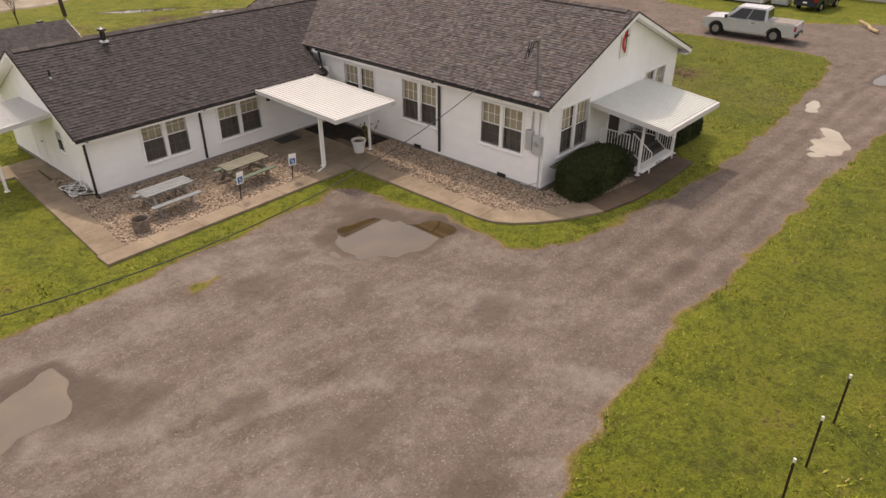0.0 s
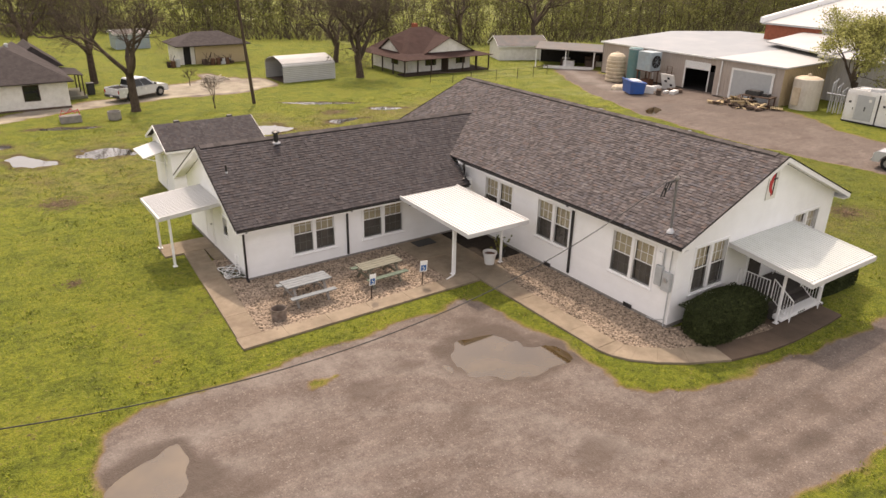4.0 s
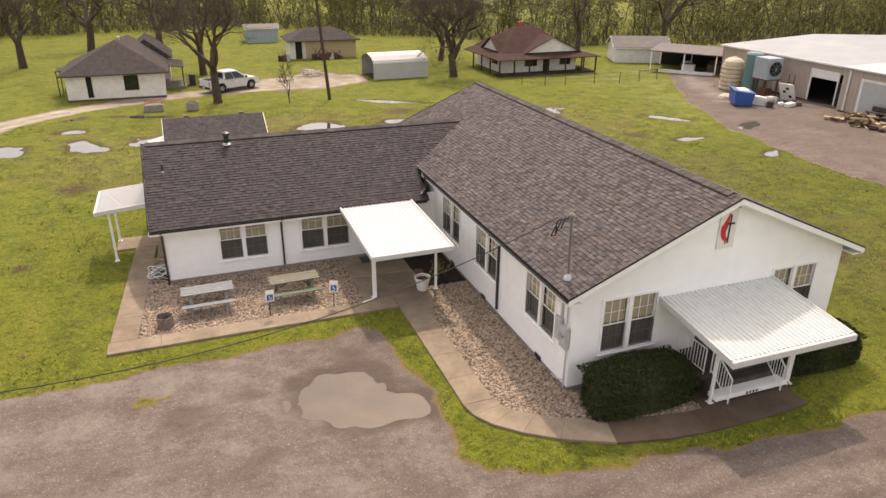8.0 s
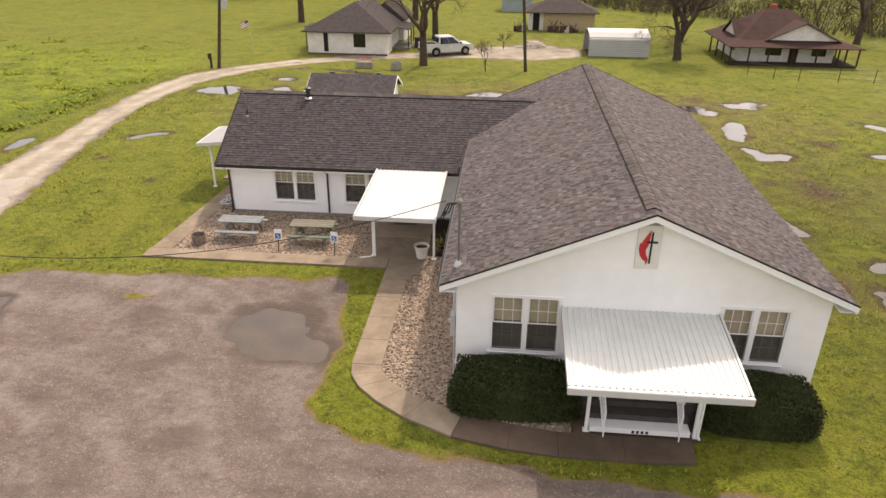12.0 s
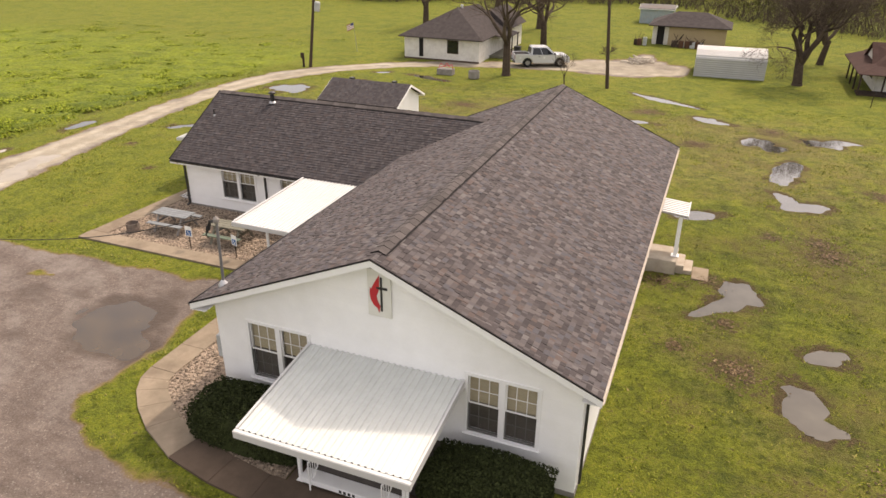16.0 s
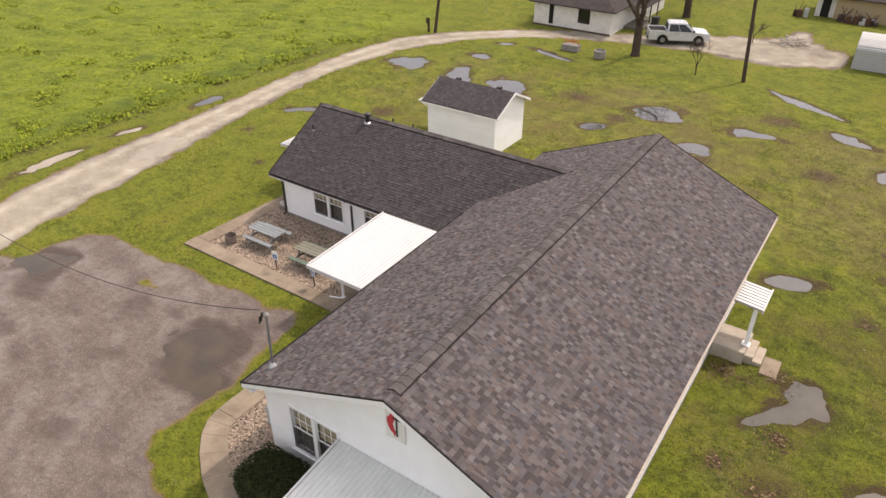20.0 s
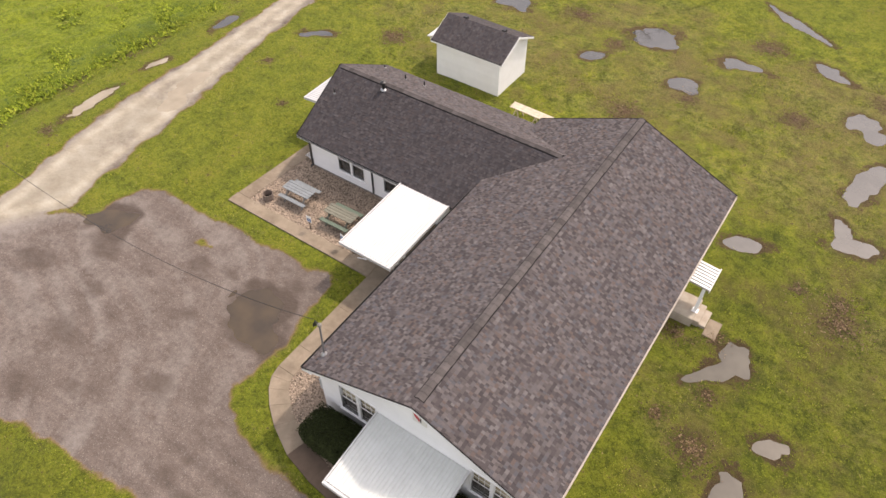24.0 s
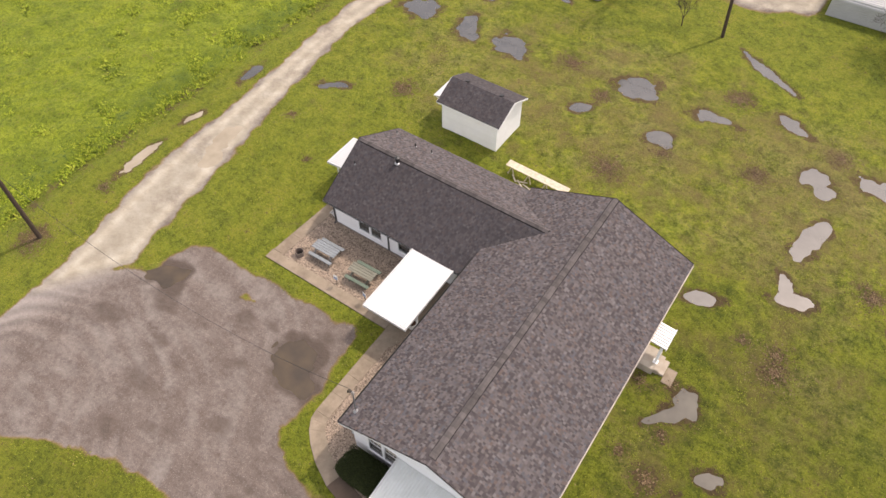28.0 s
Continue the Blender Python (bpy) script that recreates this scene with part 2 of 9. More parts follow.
def ground_material():
    m, nt, bs = blank("lawn_gravel_and_dirt")
    pos = nt.nodes.new("ShaderNodeNewGeometry").outputs["Position"]
    n1, n2, n3, n4 = (noise_tex(nt, s, d, 0.65, None, pos) for s, d in ((0.09, 4), (0.55, 5), (3.2, 5), (22, 3)))
    lush = ramp_into(nt, n2, [(0.3, (0.0748, 0.0943, 0.00712)), (0.5, (0.119, 0.135, 0.00979)), (0.7, (0.169, 0.174, 0.0151))], None).outputs[0]
    dry = ramp_into(nt, n3, [(0.3, (0.105, 0.0926, 0.0303)), (0.7, (0.16, 0.135, 0.0498))], None).outputs[0]
    patch = calc(nt, "MULTIPLY_ADD", n1, 1.0, calc(nt, "MULTIPLY", n3, 0.45))
    dryf = calc(nt, "SUBTRACT", calc(nt, "ADD", patch, attr(nt, "dryness")), 0.84)
    grass = mixc(nt, calc(nt, "MULTIPLY", dryf, 3.2, clamp=True), lush, dry)
    n5 = noise_tex(nt, 9, 4, 0.7, None, pos)
    deep = ramp_into(nt, noise_tex(nt, 0.4, 5, 0.7, None, pos), [(0.32, (0.0757, 0.105, 0.00623)), (0.48, (0.125, 0.158, 0.0089)), (0.66, (0.169, 0.198, 0.0125))], None).outputs[0]
    grass = mixc(nt, attr(nt, "rough"), grass, deep)
    clump = ramp_into(nt, n5, [(0.3, (0.45, 0.49, 0.45)), (0.5, (0.95, 0.96, 0.94)), (0.7, (1.5, 1.43, 1.32))], None).outputs[0]
    grass = mixc(nt, 1.0, grass, clump, "MULTIPLY")
    grass = mixc(nt, 1.0, grass, calc(nt, "MULTIPLY_ADD", n4, 1.5, 0.28), "MULTIPLY")
    grass = mixc(nt, 1.0, grass, calc(nt, "MULTIPLY_ADD", n3, 2.4, -0.17), "MULTIPLY")
    mott = calc(nt, "MULTIPLY_ADD", noise_tex(nt, 1.1, 6, 0.72, None, pos), 2.4, -0.2)
    grass = mixc(nt, calc(nt, "MULTIPLY_ADD", attr(nt, "dryness"), 4.5, 0.3, clamp=True), grass, mixc(nt, 1.0, grass, mott, "MULTIPLY"))
    thin = noise_tex(nt, 0.33, 7, 0.72, None, pos)
    grass = mixc(nt, calc(nt, "MULTIPLY", calc(nt, "SUBTRACT", calc(nt, "ADD", thin, calc(nt, "MULTIPLY", attr(nt, "dryness"), 0.8)), 0.59), 3.6, clamp=True), grass, (0.13, 0.095, 0.036))
    mudc = ramp_into(nt, n5, [(0.3, (0.038, 0.023, 0.012)), (0.7, (0.11, 0.068, 0.034))], None).outputs[0]
    brk = calc(nt, "MULTIPLY_ADD", n3, 3.0, calc(nt, "MULTIPLY_ADD", n5, 2.4, calc(nt, "MULTIPLY", n2, 1.6)))
    mudf = calc(nt, "MULTIPLY", calc(nt, "SUBTRACT", calc(nt, "ADD", attr(nt, "mud"), brk), 3.82), 2.4, clamp=True)
    grass = mixc(nt, mudf, grass, mudc)
    weedf = calc(nt, "MULTIPLY", calc(nt, "SUBTRACT", calc(nt, "ADD", attr(nt, "weed"), calc(nt, "MULTIPLY_ADD", n3, 3.8, calc(nt, "MULTIPLY", n5, 2.6))), 3.85), 2.2, clamp=True)
    grass = mixc(nt, weedf, grass, (0.045, 0.075, 0.01))
    grass = mixc(nt, 1.0, grass, calc(nt, "MULTIPLY_ADD", attr(nt, "lush"), -0.27, 1.0), "MULTIPLY")
    # compacted gravel, darker where damp, paler where dry limestone lies on top
    peb = nt.nodes.new("ShaderNodeTexVoronoi")
    peb.inputs["Scale"].default_value = 26
    nt.links.new(pos, peb.inputs["Vector"])
    grav = ramp_into(nt, n2, [(0.25, (0.106, 0.083, 0.069)), (0.5, (0.136, 0.109, 0.092)), (0.75, (0.168, 0.138, 0.119))], None).outputs[0]
    grav = mixc(nt, 1.0, grav, calc(nt, "MULTIPLY_ADD", n4, 1.3, 0.35), "MULTIPLY")
    grav = mixc(nt, 1.0, grav, calc(nt, "MULTIPLY_ADD", n3, 0.6, 0.7), "MULTIPLY")
    pebc = nt.nodes.new("ShaderNodeSeparateColor")
    nt.links.new(peb.outputs["Color"], pebc.inputs[0])
    chip = calc(nt, "MULTIPLY", calc(nt, "SUBTRACT", pebc.outputs[0], 0.92), 8.0, clamp=True)
    grav = mixc(nt, calc(nt, "MULTIPLY", chip, 0.42), grav, (0.42, 0.39, 0.35))
    streak = noise_tex(nt, 0.9, 6, 0.75, (1.0, 2.4, 1.0), pos)
    grav = mixc(nt, 1.0, grav, calc(nt, "MULTIPLY_ADD", streak, 0.8, 0.58), "MULTIPLY")
    palec = ramp_into(nt, noise_tex(nt, 0.9, 5, 0.6, None, pos), [(0.3, (0.25, 0.217, 0.162)), (0.5, (0.31, 0.275, 0.212)), (0.7, (0.37, 0.335, 0.268))], None).outputs[0]
    palec = mixc(nt, attr(nt, "tan"), mixc(nt, n4, (0.178, 0.154, 0.135), (0.29, 0.258, 0.232)), palec)
    palef = calc(nt, "MULTIPLY", calc(nt, "SUBTRACT", calc(nt, "ADD", attr(nt, "pale"), calc(nt, "MULTIPLY", n3, 0.5)), 0.62), 1.9, clamp=True)
    grav = mixc(nt, palef, grav, palec)
    damp = calc(nt, "MULTIPLY", calc(nt, "SUBTRACT", calc(nt, "ADD", attr(nt, "damp"), calc(nt, "MULTIPLY", n2, 0.8)), 0.8), 2.2, clamp=True)
    grav = mixc(nt, 1.0, grav, calc(nt, "MULTIPLY_ADD", attr(nt, "rut"), 0.26, 1.0), "MULTIPLY")
    grav = mixc(nt, calc(nt, "MULTIPLY", damp, 0.85), grav, (0.064, 0.046, 0.034))
    wash = ramp_into(nt, noise_tex(nt, 0.42, 9, 0.66, (1.0, 1.9, 1.0), pos), [(0.57, (0, 0, 0)), (0.66, (1, 1, 1))], None).outputs[0]
    grav = mixc(nt, calc(nt, "MULTIPLY", wash, calc(nt, "MULTIPLY_ADD", attr(nt, "pale"), -0.5, 0.5, clamp=True)), grav, (0.075, 0.052, 0.039))
    edge = calc(nt, "ADD", attr(nt, "gravel"), calc(nt, "MULTIPLY_ADD", n3, 0.7, -0.35))
    edge = calc(nt, "ADD", edge, calc(nt, "MULTIPLY_ADD", n4, 0.4, -0.2))
    edgef = calc(nt, "MULTIPLY_ADD", calc(nt, "SUBTRACT", edge, 0.5), 3.5, 0.5, clamp=True)
    fringe = mixc(nt, calc(nt, "MULTIPLY", calc(nt, "SUBTRACT", edge, 0.12), 2.2, clamp=True), grass, (0.165, 0.1, 0.045))
    nt.links.new(mixc(nt, edgef, fringe, grav), bs.inputs["Base Color"])
    nt.links.new(calc(nt, "MULTIPLY_ADD", damp, -0.35, 0.95), bs.inputs["Roughness"])
    bs.inputs["Specular IOR Level"].default_value = 0.2
    nt.links.new(calc(nt, "MULTIPLY_ADD", edgef, -0.1, 0.1), bs.inputs["Sheen Weight"])
    bs.inputs["Sheen Roughness"].default_value = 0.5
    bs.inputs["Sheen Tint"].default_value = (0.75, 0.85, 0.3, 1)
    h = calc(nt, "MULTIPLY_ADD", n4, calc(nt, "MULTIPLY_ADD", edgef, -0.7, 1.0), calc(nt, "MULTIPLY", n3, 0.8))
    bumped(nt, bs, h, 0.9, 0.09)
    return m


M["ground"] = ground_material()


# ---- mesh helpers ----
class Form:
    """Collects vertices and faces of one mesh."""

    def __init__(self):
        self.v, self.f = [], []

    def add(self, vs, fs):
        n = len(self.v)
        self.v += [tuple(p) for p in vs]
        self.f += [tuple(n + i for i in q) for q in fs]
        return self

    def box(self, x0, y0, z0, x1, y1, z1):
        return self.add([(x, y, z) for z in (z0, z1) for x, y in ((x0, y0), (x1, y0), (x1, y1), (x0, y1))],
                        [(3, 2, 1, 0), (4, 5, 6, 7), (0, 1, 5, 4), (1, 2, 6, 5), (2, 3, 7, 6), (3, 0, 4, 7)])

    def prism(self, outline, z0, z1):
        """Upright prism over an outline that runs counterclockwise."""
        n = len(outline)
        vs = [(x, y, z0) for x, y in outline] + [(x, y, z1) for x, y in outline]
        return self.add(vs, [tuple(range(n - 1, -1, -1)), tuple(range(n, 2 * n))] + [(i, (i + 1) % n, n + (i + 1) % n, n + i) for i in range(n)])

    def slab(self, corners, thick):
        """A sheet with four or more corners, thickened straight down."""
        n = len(corners)
        vs = [tuple(c) for c in corners] + [(c[0], c[1], c[2] - thick) for c in corners]
        return self.add(vs, [tuple(range(n)), tuple(range(2 * n - 1, n - 1, -1))] + [(i, n + i, n + (i + 1) % n, (i + 1) % n) for i in range(n)])

    def beam(self, a, b, w, h, up=(0, 0, 1)):
        """A square bar from a to b, w wide and h deep."""
        a, b = Vector(a), Vector(b)
        d = (b - a).normalized()
        u = Vector(up)
        if abs(d.dot(u)) > 0.95:
            u = Vector((1, 0, 0))
        s = d.cross(u).normalized() * w / 2
        u = s.cross(d).normalized() * h / 2
        vs = [p + i * s + j * u for p in (a, b) for i, j in ((-1, -1), (1, -1), (1, 1), (-1, 1))]
        return self.add(vs, [(0, 1, 2, 3), (7, 6, 5, 4), (0, 4, 5, 1), (1, 5, 6, 2), (2, 6, 7, 3), (3, 7, 4, 0)])

    def cone(self, a, b, r0, r1, n=10, caps=True):
        a, b = Vector(a), Vector(b)
        d = (b - a).normalized()
        s = d.orthogonal().normalized()
        u = d.cross(s)
        vs = []
        for p, r in ((a, r0), (b, r1)):
            vs += [p + r * (math.cos(2 * math.pi * i / n) * s + math.sin(2 * math.pi * i / n) * u) for i in range(n)]
        fs = [(i, (i + 1) % n, n + (i + 1) % n, n + i) for i in range(n)]
        if caps:
            fs += [tuple(range(n - 1, -1, -1)), tuple(range(n, 2 * n))]
        return self.add(vs, fs)

    def tube(self, pts, r, n=6):
        pts = [Vector(p) for p in pts]
        ring = []
        for i, p in enumerate(pts):
            d = (pts[min(i + 1, len(pts) - 1)] - pts[max(i - 1, 0)]).normalized()
            s = d.cross(Vector((0.13, 0.21, 0.97))).normalized()
            u = d.cross(s)
            ring += [p + r * (math.cos(2 * math.pi * k / n) * s + math.sin(2 * math.pi * k / n) * u) for k in range(n)]
        fs = [(i * n + k, i * n + (k + 1) % n, (i + 1) * n + (k + 1) % n, (i + 1) * n + k) for i in range(len(pts) - 1) for k in range(n)]
        fs += [tuple(range(n)), tuple(range(len(ring) - n, len(ring)))]
        return self.add(ring, fs)

    def lathe(self, profile, n=20, at=(0, 0, 0)):
        """Turns (radius, height) pairs round an upright axis."""
        vs = [(at[0] + r * math.cos(2 * math.pi * k / n), at[1] + r * math.sin(2 * math.pi * k / n), at[2] + z) for r, z in profile for k in range(n)]
        m = len(profile)
        fs = [(i * n + k, i * n + (k + 1) % n, (i + 1) * n + (k + 1) % n, (i + 1) * n + k) for i in range(m - 1) for k in range(n)]
        return self.add(vs, fs + [tuple(range(n - 1, -1, -1)), tuple(range((m - 1) * n, m * n))])

    def mesh(self, name, mat, bevel=0.0, smooth=False):
        me = bpy.data.meshes.new(name)
        me.from_pydata(self.v, [], self.f)
        if bevel:
            bm = bmesh.new()
            bm.from_mesh(me)
            bmesh.ops.bevel(bm, geom=list(bm.edges), offset=bevel, segments=2, affect="EDGES", clamp_overlap=True)
            bm.to_mesh(me)
            bm.free()
        me.materials.append(mat)
        if smooth:
            for p in me.polygons:
                p.use_smooth = True
        me.update()
        return me


def thing(name, label, category, m=None, group="", kind=""):
    ob = tagged(new(name), label, category, group, kind)
    ob.empty_display_size = 0.2
    if m is not None:
        ob.matrix_world = m
    return ob


def part(name, form, mat, parent, label="", bevel=0.0, smooth=False, category=""):
    """Links one mesh under a thing or a part."""
    ob = new(name, form.mesh(name, mat, bevel, smooth) if isinstance(form, Form) else form)
    ob.parent = parent
    return tagged(ob, label, category)


def solid(name, form, mat, label, category, kind="", bevel=0.0, smooth=False, group="", m=None):
    """Links one mesh as a thing of its own."""
    ob = new(name, form.mesh(name, mat, bevel, smooth))
    if m is not None:
        ob.matrix_world = m
    return tagged(ob, label, category, group, kind)


def smoothstep(a, b, x):
    s = np.clip((x - a) / (b - a), 0, 1)
    return s * s * (3 - 2 * s)


def lattice(x, y, cell, seed):
    """Smooth random values between -1 and 1 over the plan."""
    table = np.random.RandomState(seed).rand(256, 256) * 2 - 1
    u, v = x / cell, y / cell
    i, j = np.floor(u).astype(int), np.floor(v).astype(int)
    a, b = u - i, v - j
    a, b = a * a * (3 - 2 * a), b * b * (3 - 2 * b)
    t = lambda p, q: table[p % 256, q % 256]
    return (t(i, j) * (1 - a) + t(i + 1, j) * a) * (1 - b) + (t(i, j + 1) * (1 - a) + t(i + 1, j + 1) * a) * b


def outside(px, py, poly):
    """Signed distance to an outline: negative inside."""
    best, inside = np.full(px.shape, 1e9), np.zeros(px.shape, bool)
    n = len(poly)
    for k in range(n):
        (ax, ay), (bx, by) = poly[k], poly[(k + 1) % n]
        dx, dy = bx - ax, by - ay
        t = np.clip(((px - ax) * dx + (py - ay) * dy) / (dx * dx + dy * dy), 0, 1)
        best = np.minimum(best, np.hypot(px - ax - t * dx, py - ay - t * dy))
        if dy:
            inside ^= ((ay > py) != (by > py)) & (px < dx * (py - ay) / dy + ax)
    return np.where(inside, -best, best)


def base_height(y):
    return -0.75 * smoothstep(18, 55, np.asarray(y, float))


def gz(y):
    return float(base_height(y))


# ---- ground ----
LOT = [(-19.3, 1.3), (-17.9, 2.0), (-17.7, 3.8), (-17.3, 5.1), (-16.1, 5.7), (-14.4, 5.4), (-12.8, 5.7), (-9.9, 5.6), (-8.5, 5.8), (-5.9, 5.8), (-4.5, 6.0), (-4.0, 5.7), (-3.7, 4.4), (-3.75, 3.4), (-3.25, 1.7), (-3.5, 0.2),
       (-3.6, -1.0), (-3.2, -1.9), (-2.1, -2.6), (-1, -2.75), (0.5, -2.9), (3, -3.35), (9, -3.7), (16, -3.4), (24.8, -2.7), (27.6, -1.6), (28, 1), (27.9, 6), (27.4, 10), (27, 15.8), (28.6, 25), (32.6, 35), (38, 44), (43, 51.5),
       (47, 50), (44.5, 45), (44, 36), (44, 28), (41.5, 27), (41, 21), (39.5, 16.5), (37, 13), (36, 7), (36.5, 2), (40, -2.5), (60, -4), (60, -9), (30, -8.3), (16.6, -7.5), (10.8, -7.1), (3.8, -7.1),
       (-0.4, -7.0), (-3.9, -6.9), (-7.1, -7.1), (-8.9, -7.3), (-10.6, -7.7), (-12.2, -8.2), (-13.9, -8.9), (-16.1, -10.3), (-17, -14), (-16, -40), (-27, -40), (-25, -14), (-22.9, -6), (-22.7, -1.2)]
TRACK = [(-22.7, -3), (-23.0, -1.2), (-23.5, 1.5), (-24.2, 4.8), (-24.8, 8), (-25.1, 12.3), (-25.2, 17), (-25.6, 21.7), (-26.2, 27), (-26.7, 32), (-26.9, 37), (-26.4, 41.5), (-25.2, 44.6), (-23.6, 47), (-19.3, 51.2), (-15.2, 53.6), (-9, 56.2), (-5, 57), (-3, 60), (0, 61), (3.4, 62.7), (3.8, 65.6), (5.2, 65.8), (5.8, 62.5), (9.3, 60.6), (9, 56.2), (4.4, 53.9),
         (-1, 54.2), (-6.7, 53.8), (-10.5, 52.5), (-14.2, 51.2), (-17.6, 49.2), (-20.8, 45.6), (-22.6, 42.2), (-23.8, 38.6), (-24.2, 34.6), (-24.2, 30.5), (-23.6, 25.4), (-22.9, 21.4), (-22.3, 17.4), (-21.4, 13.5), (-20.9, 10.6), (-20.4, 7.2), (-20.0, 4.5), (-19.3, 1.8)]
# lobes of each puddle as centre, half-lengths and turn in degrees; then what it lies in
PUDDLES = [("muddy", (-5.9, 2.3, 1.75, 1.3, -30), (-4.5, 1.6, 1.0, 0.6, -40)), ("muddy", (-16.9, 2.3, 1.2, 0.85, 20), (-16.1, 2.9, 0.7, 0.5, 60)), ("clay", (12.3, -6.15, 1.9, 0.7, 5), (13.9, -5.8, 0.9, 0.4, 30)), ("clay", (17.2, -3.95, 1.1, 0.3, 10)), ("muddy", (24.9, -5.4, 1.4, 0.5, 0)),
           ("lawn", (-21.2, 36.5, 1.6, 1.3, 20), (-20.2, 36.0, 0.9, 0.8, 0)), ("lawn", (-16.0, 36.4, 0.9, 1.6, 20), (-15.3, 35.4, 1.1, 0.6, -10)), ("lawn", (-11.4, 36.1, 1.5, 1.4, 0), (-10.4, 35.4, 1.0, 0.6, -30)), ("lawn", (0.2, 37.1, 1.55, 1.5, 30), (1.1, 36.7, 1.0, 0.8, -20)), ("lawn", (5.9, 36.9, 1.1, 0.6, 15), (7.2, 37.1, 1.1, 0.4, 0)), ("lawn", (3.9, 32.5, 1.0, 0.7, 30), (4.6, 32.1, 0.6, 0.45, -40)),
           ("lawn", (7.7, 45.5, 1.6, 0.55, -25), (9.6, 44.5, 1.5, 0.35, -28), (6.2, 46.6, 0.9, 0.2, -35)), ("lawn", (11.7, 39.8, 0.9, 0.65, -20), (12.7, 39.3, 0.9, 0.45, -15)), ("lawn", (15.0, 34.7, 1.2, 0.9, 20), (15.8, 33.8, 0.8, 0.8, 60)), ("lawn", (18.9, 36.3, 1.4, 0.8, -20), (20.0, 36.9, 1.2, 0.6, 0)), ("lawn", (16.3, 28.2, 0.65, 1.7, -8), (16.6, 29.6, 0.7, 1.2, -20)), ("lawn", (17.0, 23.0, 1.2, 0.7, 15), (16.1, 24.0, 0.45, 0.8, 30)),
           ("milky", (14.2, 12.6, 0.65, 1.1, 25), (13.9, 11.8, 0.95, 0.5, 40), (12.9, 10.8, 0.8, 0.28, 48)), ("milky", (16.6, 9.2, 0.55, 0.45, 0), (17.1, 9.5, 0.35, 0.25, 30)), ("lawn", (12.1, 20.0, 1.1, 0.5, 15)), ("milky", (15.9, 6.4, 0.65, 1.1, 10), (16.1, 5.6, 0.8, 0.5, -20)), ("lawn", (-2.4, 32.2, 0.9, 0.5, 35)), ("lawn", (24.0, 23.9, 1.2, 0.4, 0)), ("lawn", (26.2, 18.9, 0.9, 0.35, 30)),
           ("clay", (-26.6, 8.3, 0.45, 1.7, 4), (-26.7, 9.9, 0.3, 1.2, -6)), ("clay", (-26.7, 14.0, 0.3, 1.0, -8)), ("lawn", (-26.8, 20.3, 0.5, 1.3, 0)), ("clay", (-22.9, 13.2, 0.75, 2.2, 10), (-22.2, 11.6, 0.7, 1.2, 0)), ("lawn", (-20.1, 23.2, 1.1, 0.35, 30), (-20.8, 22.5, 0.5, 0.25, 20)), ("lawn", (-17.2, 41.7, 0.8, 0.6, 0)), ("lawn", (26.5, 30.5, 1.6, 0.5, -50)),
           ("lawn", (-12.9, 46.0, 1.5, 0.45, -20), (-11.0, 45.3, 1.0, 0.3, -10)), ("clay", (-18.7, 49.6, 1.2, 0.35, 30)), ("lawn", (-17.4, 46.5, 0.6, 0.3, 30)), ("muddy", (30.8, 26.0, 1.7, 0.6, 30))]


def axis_steps(lo, hi, step, ends):
    xs = list(np.arange(lo, hi + step / 2, step))
    for end, sign in ((ends[0], -1), (ends[1], 1)):
        d, p, out = step, xs[0] if sign < 0 else xs[-1], []
        while p * sign < end * sign:
            d *= 1.09
            p += d * sign
            out.append(p)
        xs = out[::-1] + xs if sign < 0 else xs + out
    return np.array(xs)


def puddle_level(x, y, k):
    """One at a puddle's rim, less inside it."""
    best = np.full(np.shape(x), 99.0)
    for cx, cy, rx, ry, turn in PUDDLES[k][1:]:
        a = radians(turn)
        u, v = (x - cx) * math.cos(a) + (y - cy) * math.sin(a), -(x - cx) * math.sin(a) + (y - cy) * math.cos(a)
        best = np.minimum(best, np.hypot(u / rx, v / ry))
    return best


def puddle_span(k):
    """Middle and mean radius of a puddle."""
    lobes = PUDDLES[k][1:]
    return sum(p[0] for p in lobes) / len(lobes), sum(p[1] for p in lobes) / len(lobes), (lobes[0][2] * lobes[0][3]) ** 0.5


# worn brown patches under fallen leaves: centre and radius
LITTER = [(-5.8, 36.9, 1.3), (2.2, 27.2, 1.5), (11.4, 32.6, 1.2), (17.6, 17.4, 1.3), (17.3, 18.6, 0.9), (15.3, 18.5, 0.5), (14.1, 7.4, 0.9), (-1.7, 34.6, 1.0), (-15.6, 26.0, 1.2), (18.6, 3.2, 1.2), (13.6, 10.2, 0.5), (-26.5, -0.5, 1.3), (-26.4, 5.2, 0.6), (21.0, 26, 1.2), (7.5, 40.4, 1.2), (4.9, 30.9, 0.9), (16.0, 38.0, 1.2), (12.1, 8.2, 0.5), (11.3, 12.7, 0.8), (12.9, 13.3, 0.6), (-16.4, 15.4, 0.4), (-20.6, 18.5, 0.5)]


